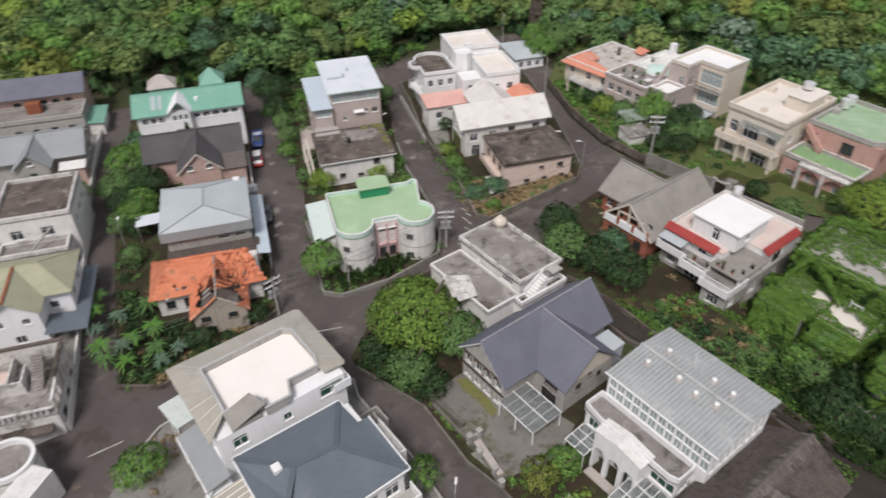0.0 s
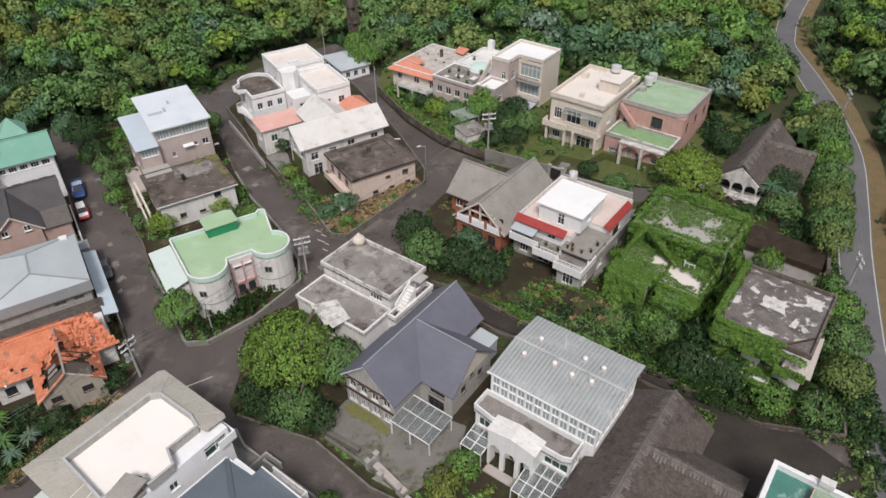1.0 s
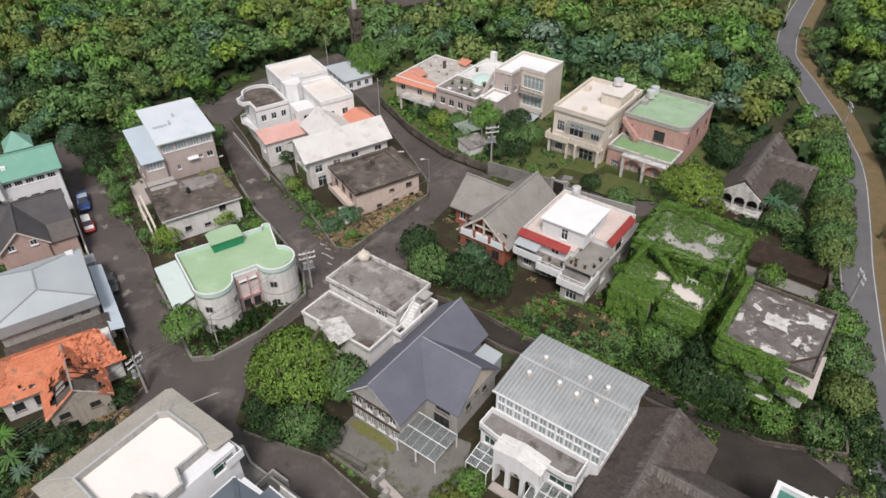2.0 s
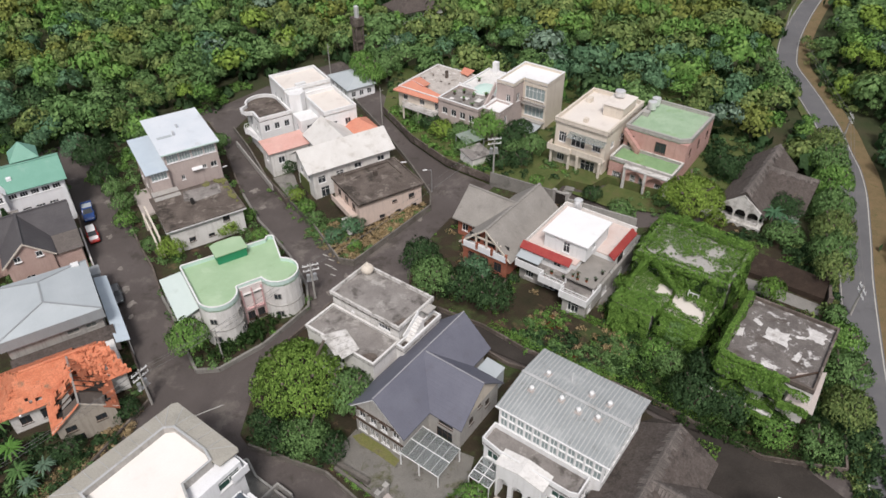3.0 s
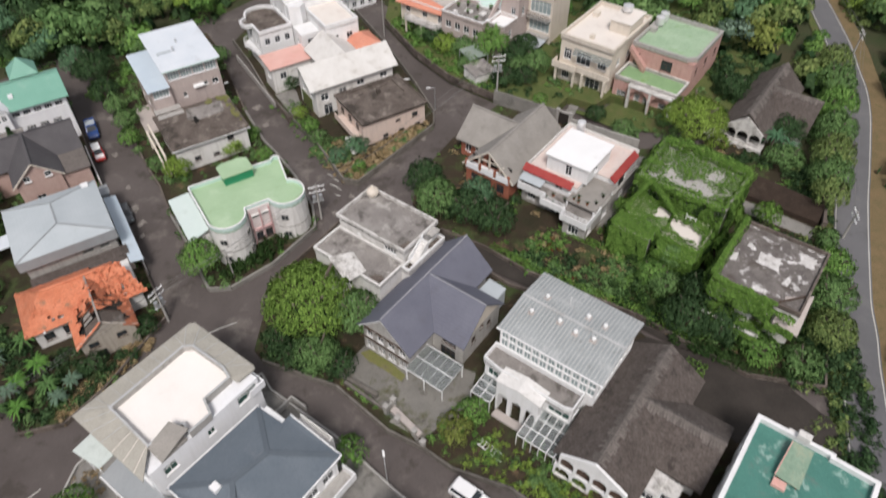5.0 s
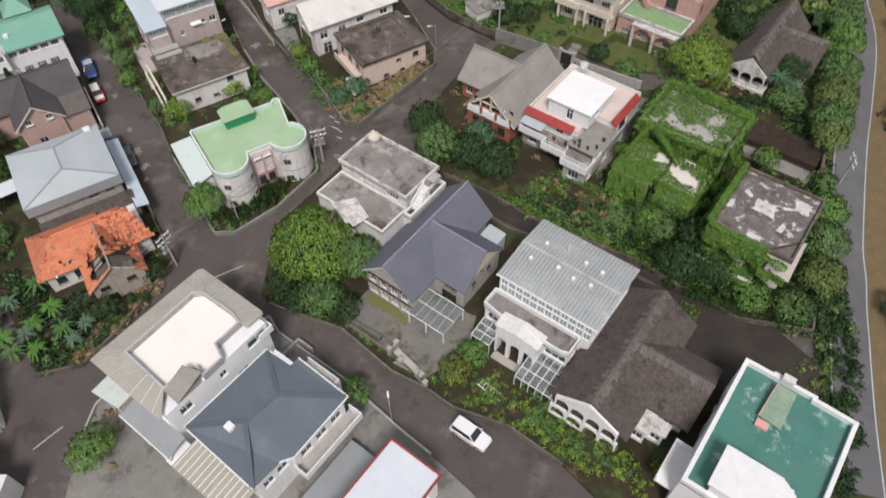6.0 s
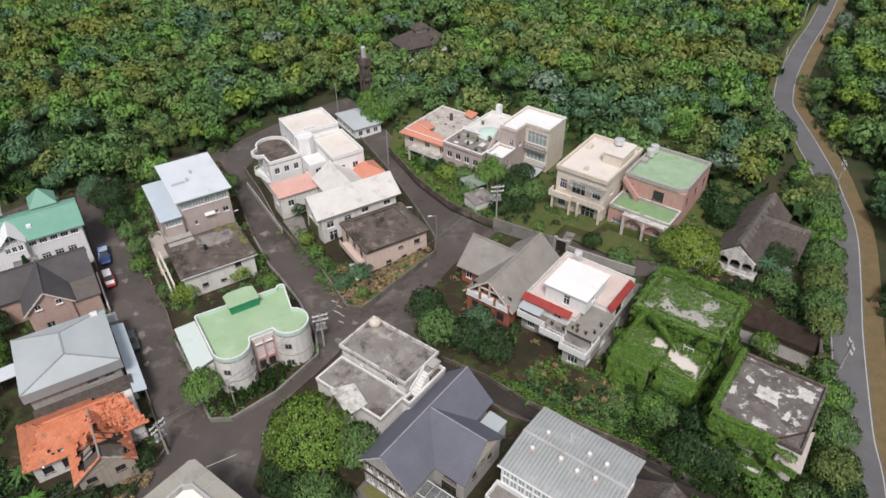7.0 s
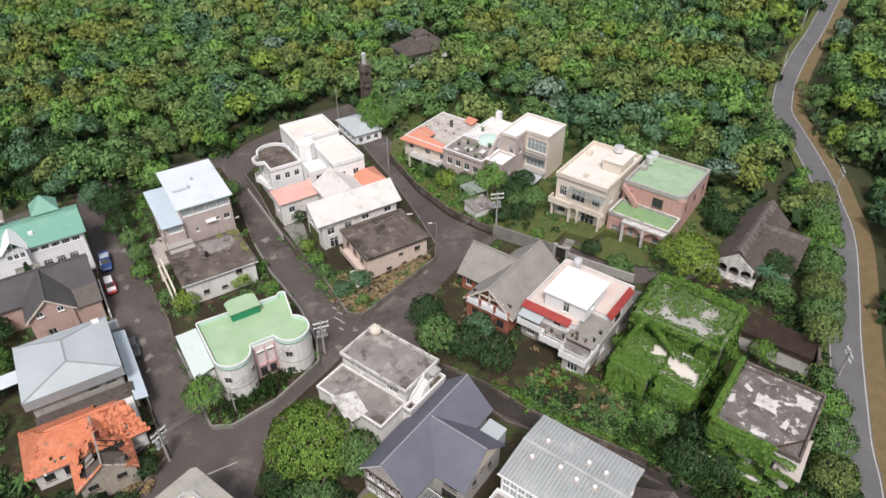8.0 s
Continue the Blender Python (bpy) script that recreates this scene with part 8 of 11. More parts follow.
# ---------------------------------------------------------------- far western houses
def west_barn():
    h = thing("house", -104.5, 84.8, 0.0, GRID_B, "old house with a slate grey gable roof and concrete terraces", "house")
    block(h, -14, 12.6, 3.2, 9.8, 0, 7.0, "brown_brick", {"s": row(5, 14, 25, 4.6, 1.3, 1.3)}, frame="wood_dark")
    gable_roof(h, -15, 13.2, 2.2, 10.6, 7.0, 9.4, "x", "slate_tiles", 0.16)
    gable_wall(h, -14, 12.6, 3.2, 9.8, 7.002, 8.9, "x", "brown_brick")
    block(h, -14, 12.8, -3.2, 3.19, 0, 4.4, "grey_wall", {"s": row(4, 14, 26, 2.0, 1.3, 1.2)})
    flat_roof(h, rect(-14, 12.8, -3.2, 3.18), 4.5, 0.6, "grey_roof_concrete", "grey_wall", 0.25, "grey_wall")
    part("terrace_box", MB().box(3.0, 0.6, 4.5, 5.4, 2.2, 6.4), "rust_wood", h)
    part("side_shelter", MB().box(13.0, -2.6, 0, 15.6, 4.6, 2.6), "dirty_white", h)
    part("side_shelter_roof", MB().slab([(12.9, -3.0, 3.0), (16.0, -3.0, 2.7), (16.0, 5.0, 2.7), (12.9, 5.0, 3.0)], 0.12), "emerald_sheet", h, "green sheet roof of a side shelter")


west_barn()


def west_gable():
    h = thing("house", -94.8, 72.8, -0.1, GRID_B, "house with blue-grey sheet gable roofs and a small dormer", "house")
    block(h, -10, 12.4, -2.6, 6.0, 0, 4.8, "grey_wall", {"s": row(3, 11, 22, 2.4, 1.3, 1.3), "e": row(2, 0.5, 8, 2.4, 1.2, 1.3)})
    gable_roof(h, -10.6, 13.0, -3.4, 6.8, 4.8, 7.4, "x", "grey_cladding", 0.14, cap="grey_cladding")
    gable_wall(h, -10, 12.4, -2.6, 6.0, 4.802, 6.9, "x", "grey_wall")
    block(h, 2.6, 7.6, -5.6, -2.61, 0, 4.8, "grey_wall", {"s": [(2.5, 2.6, 1.2, 1.2)]})
    gable_wall(h, 2.6, 7.6, -5.6, -1.0, 4.802, 6.9, "y", "grey_wall")
    gable_roof(h, 2.1, 8.1, -6.2, 1.6, 4.7, 7.3, "y", "grey_cladding", 0.14, cap="grey_cladding")
    window(h, face_matrix((5.1, -5.6), (1, 0), (0, -1), 0, 5.2, -0.04), 0.9, 0.8, "clean_white")
    part("side_deck", MB().box(9.0, -5.4, 0, 12.6, -2.62, 3.6), "brown_brick", h)
    part("side_deck_roof", MB().slab([(8.8, -5.7, 3.62), (12.9, -5.7, 3.62), (12.9, -3.42, 4.0), (8.8, -3.42, 4.0)], 0.12), "dirty_white", h)


west_gable()


def west_white():
    h = thing("house", -76.3, 53.7, -0.4, GRID_B, "stained white flat-roofed house with a mossy dark roof", "house")
    block(h, -1.4, 8.6, 0.2, 11.2, 0, 7.6, "dirty_white", {"s": [(2.4, 4.6, 1.6, 1.5), (6.4, 4.6, 1.6, 1.5), (3, 1.2, 1.4, 1.3), (7, 1.2, 1.4, 1.3)], "e": row(3, 0.8, 10, 4.8, 1.2, 1.2)})
    flat_roof(h, rect(-1.4, 8.6, 0.2, 11.2), 7.7, 0.6, "dark_concrete", "weathered_parapet", 0.3)
    part("lower_terrace", MB().box(-1.4, -3.0, 0, 7.6, 0.19, 3.6), "dirty_white", h)
    flat_roof(h, rect(-1.4, 7.6, -3.0, 0.18), 3.8, 0.5, "grey_roof_concrete", "weathered_parapet", 0.22, "weathered_parapet")
    part("brace", MB().beam((3.0, -2.9, 4.4), (5.6, 0.1, 6.0), 0.2), "grey_wall", h)


west_white()


def olive_house():
    h = thing("house", -61.5, 43.3, -0.6, GRID_B, "white house with olive green sheet roofs and a dark side awning", "house")
    block(h, -10.4, 2.6, 1.6, 9.4, 0, 6.2, "white_wall", {"s": row(3, 5, 12, 3.6, 1.1, 1.1), "e": row(2, 0.5, 7, 3.6, 1.2, 1.2)})
    hip_roof(h, -11.0, 3.1, 1.0, 10.0, 6.2, 8.4, 4.0, "x", "olive_roof", 0.14, "olive_roof")
    block(h, -6.6, -0.6, -1.4, 1.59, 0, 6.2, "white_wall", {"s": [(1.4, 4.2, 0.9, 0.9), (4.4, 4.2, 0.9, 0.9), (3, 1.4, 1.2, 1.2)]})
    gable_wall(h, -6.6, -0.6, -1.4, 3, 6.202, 8.0, "y", "white_wall")
    gable_roof(h, -7.2, 0.0, -2.0, 5.4, 6.1, 8.3, "y", "olive_roof", 0.14, cap="rust_wood")
    part("awning", MB().slab([(-0.4, -2.8, 3.3), (4.4, -2.8, 3.1), (4.4, 0.95, 3.1), (-0.4, 0.95, 3.3)], 0.1).slab([(2.7, 0.95, 3.2), (4.4, 0.95, 3.1), (4.4, 10.2, 3.1), (2.7, 10.2, 3.2)], 0.1), "slate_blue_metal", h, "dark blue-grey sheet awning")
    for x, y in ((4.2, -2.6), (4.2, 3.6), (4.2, 10.0), (0.0, -2.6)):
        part("post", MB().box(x - 0.06, y - 0.06, 0, x + 0.06, y + 0.06, 3.05), "galvanised", h)


olive_house()


def concrete_shell():
    h = thing("ruin", -60.6, 35.6, -0.6, GRID_B, "unroofed stained concrete house shell with an outside stair", "ruin")
    block(h, -8, 6.2, -9.4, -0.2, 0, 3.2, "weathered_parapet", {"s": [(10, 1.0, 1.4, 1.2), (12.6, 1.0, 1.2, 1.0), (7, 1.0, 1.4, 1.2)], "e": row(3, 0.5, 9, 1.0, 1.3, 1.2)}, frame="wood_dark")
    part("floor_slab", MB().prism(rect(-8, 6.2, -9.4, -0.2), 3.21, 3.4), "grey_roof_concrete", h)
    part("upper_wall", MB().box(-8, -0.45, 3.4, 6.2, -0.2, 5.8).box(5.95, -6.0, 3.4, 6.2, -0.45, 5.6).box(-8, -5.4, 3.4, 2.6, -5.15, 5.2).box(2.4, -5.15, 3.4, 2.6, -2.6, 5.2), "weathered_parapet", h)
    part("wall_cap", MB().box(-8, -0.55, 5.8, 6.4, -0.1, 6.05).box(5.85, -6.0, 5.6, 6.3, -0.55, 5.85), "dark_concrete", h)
    for y in (-8.9, -7.4, -6.2):
        part("pillar", MB().box(5.9, y, 3.4, 6.2, y + 0.3, 5.0), "weathered_parapet", h)
    part("top_beam", MB().beam((6.05, -9.0, 5.0), (6.05, -6.0, 5.1), 0.3), "weathered_parapet", h)
    for i in range(12):
        part("step", MB().box(3.0, -5.4 + i * 0.32, 3.4, 4.3, -5.08 + i * 0.32, 3.6 + i * 0.17), "grey_roof_concrete", h)
    part("rust_patch", MB().prism(rect(-5.5, 0.5, -4.2, -1.2), 3.41, 3.5), "terrace_pink", h, "faded pink floor screed")
    for i in range(22):
        part("baluster", MB().box(-7.8 + i * 0.62, -9.35, 3.4, -7.62 + i * 0.62, -9.2, 4.3), "weathered_parapet", h)
    part("rail", MB().box(-8, -9.42, 4.3, 6.0, -9.15, 4.48), "weathered_parapet", h)
    for x, y0, y1, zt in ((-4.6, -5.1, -0.5, 5.0), (-1.2, -9.1, -5.5, 4.8), (0.6, -4.8, -0.5, 4.6)):
        part("partition", MB().box(x, y0, 3.4, x + 0.2, y1, zt), "weathered_parapet", h)
    rng = random.Random(4)
    for i in range(16):
        x, y, q = rng.uniform(-6, 5), rng.uniform(-8.8, -1), rng.uniform(0.12, 0.35)
        part("rubble", MB().slab([(x - q, y - q, 3.42 + q), (x + q, y - q * 0.6, 3.42 + q * 0.7), (x + q * 0.8, y + q, 3.42 + q * 0.9), (x - q * 0.7, y + q * 0.8, 3.42 + q)], q * 0.8), "grey_roof_concrete", h)
    part("front_ledge", MB().box(-8, -10.6, 1.9, 5.4, -9.41, 2.1), "dark_concrete", h)


concrete_shell()


def round_terrace():
    h = thing("terrace", -50.5, 24.2, -0.5, 0, "white round roof terrace with a curved parapet", "terrace")
    out = [(2.6 * math.cos(2 * math.pi * i / 28), 2.6 * math.sin(2 * math.pi * i / 28)) for i in range(28)]
    part("wall", MB().prism(out, 0, 3.4), "dirty_white", h)
    flat_roof(h, out, 3.6, 0.6, "grey_roof_concrete", "clean_white", 0.3, "clean_white", 0.2)
    part("wing", MB().box(2.2, -4.0, 0, 5.0, 0.4, 3.8), "dirty_white", h)


round_terrace()


def forest_house():
    h = thing("house", -15.2, 184.2, 1.5, GRID_B, "brown tiled house far off among the trees", "house")
    block(h, 0.6, 13.4, -8.4, -0.4, 0, 4.6, "dirty_white", {"s": row(4, 0.6, 12, 1.8, 1.4, 1.4)})
    hip_roof(h, -0.2, 14.2, -9.4, 0.4, 4.5, 7.6, 4.2, "x", "old_shingle", 0.2, "old_shingle")
    block(h, 5.2, 8.8, -5.6, -3.2, 6.4, 8.0, "dirty_white")
    hip_roof(h, 4.6, 9.4, -6.2, -2.6, 8.0, 9.4, 1.6, "x", "old_shingle", 0.16)


forest_house()


def far_shed():
    h = thing("shed", -24.3, 141.4, 1.1, GRID_B, "low white shed with a pale grey sheet roof", "shed")
    block(h, 0.4, 6.8, -7.6, 1.6, 0, 3.0, "white_wall", {"w": row(4, 0.5, 9, 1.0, 1.0, 1.2), "s": row(3, 0.4, 6, 1.0, 1.0, 1.2)})
    hip_roof(h, 0, 7.2, -8.0, 2.0, 3.0, 4.2, 3.0, "y", "pale_metal", 0.12)


far_shed()


def water_tower():
    h = thing("water_tower", -18.9, 153.0, 1.3, GRID_B, "tall narrow concrete water tower with a steel tank on top", "water tower")
    for x in (-0.8, 0.8):
        for y in (-0.8, 0.8):
            part("column", MB().box(x - 0.2, y - 0.2, 0, x + 0.2, y + 0.2, 10.4), "dark_concrete", h)
    part("core", MB().box(-0.55, -0.55, 0, 0.55, 0.55, 10.4), "dark_concrete", h)
    for z in (3.2, 6.6):
        part("ring_beam", MB().ring(rect(-1.0, 1.0, -1.0, 1.0), z, z + 0.35, 0.5), "dark_concrete", h)
    part("head", MB().box(-1.2, -1.2, 10.4, 1.2, 1.2, 12.2), "dark_concrete", h)
    part("tank", MB().tube(0, 0, 12.2, 14.6, 0.55, 0.55, 16).tube(0, 0, 14.6, 14.85, 0.57, 0.2, 16), "steel_tank", h)


water_tower()


def garden_shelter():
    h = thing("shelter", 4.5, 106.6, 3.8, GRID_B, "small garden shelter with greenish sheet roofs", "shelter")
    part("roof", MB().slab([(0, 0, 2.7), (4.0, 0, 2.7), (4.0, 3.6, 3.1), (0, 3.6, 3.1)], 0.08), "shelter_grey", h)
    part("lower_roof", MB().slab([(-1.6, -4.2, 2.0), (2.8, -4.2, 2.0), (2.8, -0.1, 2.3), (-1.6, -0.1, 2.3)], 0.08), "grey_roof_concrete", h)
    part("room", MB().box(-1.4, -4.0, 0, 2.6, -0.2, 1.9), "dirty_white", h)
    for x, y in ((0.1, 0.1), (3.9, 0.1), (3.9, 3.5), (0.1, 3.5)):
        part("post", MB().box(x - 0.06, y - 0.06, 0, x + 0.06, y + 0.06, 2.65 + 0.1 * y), "galvanised", h)


garden_shelter()

# ---------------------------------------------------------------- vegetation
RNG = np.random.default_rng(7)


def puffs(points, normals, size, rng, jitter=0.3):
    """Small ragged leaf clumps at points, facing roughly along normals: corners and their soft normals."""
    n = len(points)
    base = normals / (np.linalg.norm(normals, axis=1)[:, None] + 1e-9)
    nn = base + rng.normal(0, jitter, (n, 3))
    nn /= np.linalg.norm(nn, axis=1)[:, None] + 1e-9
    t = np.cross(nn, rng.normal(0, 1, (n, 3)))
    t /= np.linalg.norm(t, axis=1)[:, None] + 1e-9
    b = np.cross(nn, t)
    s = size * rng.uniform(0.5, 1.2, n)
    v = np.empty((n, 4, 7))
    for k in range(4):
        a = math.pi / 2 * k + rng.uniform(-0.35, 0.35, n)
        r = s * rng.uniform(0.65, 1.3, n)
        out = t * np.cos(a)[:, None] + b * np.sin(a)[:, None]
        v[:, k, :3] = points + out * r[:, None] - nn * (s * rng.uniform(-0.15, 0.3, n))[:, None]
        v[:, k, 3:6] = base * 0.72 + nn * 0.28 + out * 0.2
        v[:, k, 6] = 0.4
    v = v.reshape(-1, 7)
    v[:, 3:6] /= np.linalg.norm(v[:, 3:6], axis=1)[:, None] + 1e-9
    return v


def cards(points, normals, size, rng, share=1.0):
    """A thinner set of larger clumps out of many points."""
    pick = rng.random(len(points)) < share
    return puffs(points[pick], normals[pick], size * 0.78, rng)


def crown_template(seed, n, lobes=11, size=0.16, tall=0.8, spread=0.62, lobe=(0.34, 0.52)):
    """Leaf clumps over a heap of lobes; about 1 in radius, standing on z = 0."""
    rng = np.random.default_rng(seed)
    c, r = [], []
    for i in range(lobes):
        a, q = rng.uniform(0, 2 * np.pi), math.sqrt(rng.uniform(0, 1)) * spread
        z = tall * (0.55 + 0.55 * (1 - (q / spread) ** 2) * rng.uniform(0.6, 1.1)) - 0.12 * rng.random()
        c.append((q * math.cos(a), q * math.sin(a), z * 0.8))
        r.append(rng.uniform(*lobe))
    c, r = np.array(c), np.array(r)
    pts, nor = np.zeros((0, 3)), np.zeros((0, 3))
    while len(pts) < n:
        i = rng.integers(0, lobes, n)
        d = rng.normal(0, 1, (n, 3))
        d /= np.linalg.norm(d, axis=1)[:, None]
        p = c[i] + d * (r[i] * (1.08 - 0.42 * rng.random(n) ** 1.6))[:, None] * np.array([1, 1, 0.85])
        q = np.linalg.norm((p[:, None] - c[None]) / np.array([1, 1, 0.85]), axis=2)
        ok = (d[:, 2] > -0.45) & ~(q < r[None] * 0.64).any(1)
        pts, nor = np.concatenate([pts, p[ok]]), np.concatenate([nor, d[ok]])
    pts, nor = pts[:n], nor[:n]
    whole = pts - np.array([0, 0, 0.3])
    whole /= np.linalg.norm(whole, axis=1)[:, None] + 1e-9
    return puffs(pts, nor * 0.6 + whole * 0.4, size, rng)


def scatter(templates, xs, ys, zs, rad, hgt, rng):
    """Copies of crown templates, joined into one array."""
    out = []
    for x, y, z, r, h in zip(xs, ys, zs, rad, hgt):
        t = templates[rng.integers(len(templates))]
        a = rng.uniform(0, 2 * np.pi)
        ca, sa = math.cos(a), math.sin(a)
        v = np.empty_like(t)
        v[:, 0] = (t[:, 0] * ca - t[:, 1] * sa) * r + x
        v[:, 1] = (t[:, 0] * sa + t[:, 1] * ca) * r + y
        v[:, 2] = t[:, 2] * h + z
        v[:, 3], v[:, 4], v[:, 5] = t[:, 3] * ca - t[:, 4] * sa, t[:, 3] * sa + t[:, 4] * ca, t[:, 5]
        v[:, 6] = rng.uniform(0, 0.8)
        out.append(v)
    return np.concatenate(out)


def leaf_mesh(name, v, mat):
    me = quads(name, v[:, :3], np.arange(len(v)).reshape(-1, 4), mat)
    me.polygons.foreach_set("use_smooth", np.ones(len(me.polygons), bool))
    me.normals_split_custom_set_from_vertices(v[:, 3:6])
    me.attributes.new("crown_tint", "FLOAT", "POINT").data.foreach_set("value", np.ascontiguousarray(v[:, 6], np.float32))
    return me


def leaves(name, v, mat, parent, label=""):
    return tagged(part(name, leaf_mesh(name, v, mat), mat, parent, label), kind="stuff")


def inside(poly, x, y):
    x, y = np.asarray(x, float), np.asarray(y, float)
    r = np.zeros(x.shape, bool)
    for (x0, y0), (x1, y1) in zip(poly, poly[1:] + poly[:1]):
        hit = (y0 > y) != (y1 > y)
        r ^= hit & (x < (x1 - x0) * (y - y0) / (y1 - y0 + 1e-12) + x0)
    return r


def in_house(x, y, grow=0.4):
    r = np.zeros(np.shape(x), bool)
    for m, x0, x1, y0, y1 in FOOT:
        i = m.inverted()
        lx = i[0][0] * x + i[0][1] * y + i[0][3]
        ly = i[1][0] * x + i[1][1] * y + i[1][3]
        r |= (lx > x0 - grow) & (lx < x1 + grow) & (ly > y0 - grow) & (ly < y1 + grow)
    return r


def road_gap(x, y):
    """Signed distance from the country road's middle, to its east."""
    best = np.full(np.shape(x), 1e9)
    sign = np.zeros(np.shape(x))
    for (x0, y0), (x1, y1) in zip(ROAD_LINE, ROAD_LINE[1:]):
        dx, dy = x1 - x0, y1 - y0
        t = np.clip(((x - x0) * dx + (y - y0) * dy) / (dx * dx + dy * dy), 0, 1)
        px, py = x - x0 - t * dx, y - y0 - t * dy
        d = np.hypot(px, py)
        s = np.sign(px * dy - py * dx)
        sign = np.where(d < best, s, sign)
        best = np.minimum(best, d)
    return best * sign


VILLAGE = [(-130, 60), (-108, 99), (-93, 105), (-83, 112), (-72, 113.5), (-60, 118), (-53, 124), (-48, 133), (-41, 144), (-33, 154), (-22, 158), (-13, 147), (-3, 139), (10, 135), (18, 128.5), (25, 123.5),
           (30, 119), (37, 113), (47, 109), (52, 103.5), (59, 101), (64, 95), (60, 84), (56, 70), (50, 50), (46, 30), (40, 0), (-130, 0)]
TEMPLATES_NEAR = [crown_template(i, 430, 10 + i % 4, 0.088, 0.8 + 0.1 * (i % 3), 0.66, (0.27, 0.46)) for i in range(6)]
TEMPLATES_MID = [crown_template(10 + i, 250, 8 + i % 3, 0.11, 0.85, 0.62, (0.32, 0.5)) for i in range(5)]
TEMPLATES_FAR = [crown_template(20 + i, 150, 6 + i % 3, 0.145, 0.85, 0.58, (0.4, 0.58)) for i in range(5)]
TEMPLATES_BUSH = [crown_template(40 + i, 72, 9, 0.15, 0.8, 0.7, (0.24, 0.42)) for i in range(6)]
TEMPLATES_LOW = [crown_template(60 + i, 20, 6, 0.36, 0.8) for i in range(4)]

# the woods: crowns packed close, in six leaf colours that come in drifts
_step = 5.3
_wx, _wy = np.meshgrid(np.arange(-240, 250, _step), np.arange(0, 320, _step * 0.88))
_wx = (_wx + (np.arange(_wx.shape[0]) % 2)[:, None] * _step / 2 + RNG.uniform(-1.5, 1.5, _wx.shape)).ravel()
_wy = (_wy + RNG.uniform(-1.4, 1.4, (len(_wy), 1)) + RNG.uniform(-1.2, 1.2, _wy.shape)).ravel()
_ang = np.degrees(np.arctan2(_wx, _wy + 12))
_dst = np.hypot(_wx, _wy)
_rd = road_gap(_wx, _wy)
_keep = (_ang > np.where(_dst > 228, -40, np.where(_dst > 150, -54, -60))) & (_ang < np.where(_dst > 150, 40, 45)) & (_dst < 318) & ~inside(VILLAGE, _wx, _wy) & ((_rd > 5.9) | (_rd < -4.2)) & (_wy > 25) & ~in_house(_wx, _wy, 1.6)
_hx, _hy = (_wx + 15.2) * 0.848 + (_wy - 184.2) * 0.53, -(_wx + 15.2) * 0.53 + (_wy - 184.2) * 0.848
_keep &= ~((_hx > -2.5) & (_hx < 16.5) & (_hy > -15.5) & (_hy < 2))
_keep &= ~(np.hypot(_wx + 19.8, _wy - 153.5) < 2.6) & ~(np.hypot(_wx + 20.5, _wy - 139) < 7.5)
_keep &= ~(np.hypot((_wx + 78) / 2.2, (_wy - 131) / 0.8) < 5.5) & ~(np.hypot((_wx + 128) / 1.6, _wy - 232) < 7)
_wx, _wy, _rd = _wx[_keep], _wy[_keep], _rd[_keep]
_drift = np.array([noise.noise(Vector((x * 0.04, y * 0.04, 3.3))) for x, y in zip(_wx, _wy)]) * 0.6 + RNG.normal(0, 0.2, len(_wx))
_d2 = np.array([noise.noise(Vector((x * 0.035, y * 0.035, 9.1))) for x, y in zip(_wx, _wy)]) + RNG.normal(0, 0.3, len(_wx))
_roll = np.array([noise.noise(Vector((x * 0.03, y * 0.03, 6.2))) for x, y in zip(_wx, _wy)])
_kind = np.where(_drift < -0.42, 0, np.where(_drift < 0.02, 1, np.where(_drift < 0.14, 2, np.where(_drift < 0.42, 3, 4))))
_kind = np.where((_d2 > 0.36) & (_kind < 3), 5, _kind)
_kind = np.where((_d2 < -0.72), 6, _kind)
_kind = np.where((RNG.random(len(_wx)) < 0.035) & (_kind < 3), 7, _kind)
_band = np.digitize(_wy, (152, 212))
for _k, (_m, _lab) in enumerate((("leaf_dark", "dark green"), ("leaf_mid", "mid green"), ("leaf_bright", "fresh green"), ("leaf_olive", "olive green"), ("leaf_gold", "golden yellow"), ("leaf_bluish", "bluish green"), ("leaf_lime", "yellow-green"), ("leaf_silver", "pale grey-green"))):
    _arr = []
    for _tier, _crowns in enumerate((TEMPLATES_NEAR, TEMPLATES_MID, TEMPLATES_FAR)):
        s = (_kind == _k) & (_band == _tier)
        if not s.any():
            continue
        n = int(s.sum())
        rad = 2.5 + 3.0 * RNG.random(n) ** 1.5 * (1.0 if _tier < 2 else 1.06)
        near_road = np.abs(_rd[s]) < 9
        rad = np.where(near_road, rad * 0.72, rad)
        h = rad * RNG.uniform(0.95, 1.35, n)
        top = (5.6 + 0.6 * rad + 2.0 * _roll[s] + RNG.uniform(-1.5, 1.5, n)) * np.where(near_road, 0.6, 1.0)
        z = wood_z(_wx[s], _wy[s]) + top - h
        _arr.append(scatter(_crowns, _wx[s], _wy[s], z, rad, h, RNG))
    if _arr:
        tagged(new("woods", leaf_mesh("woods", np.concatenate(_arr), _m)), "dense " + _lab + " broadleaf tree crowns of the woods", "woods", kind="stuff")

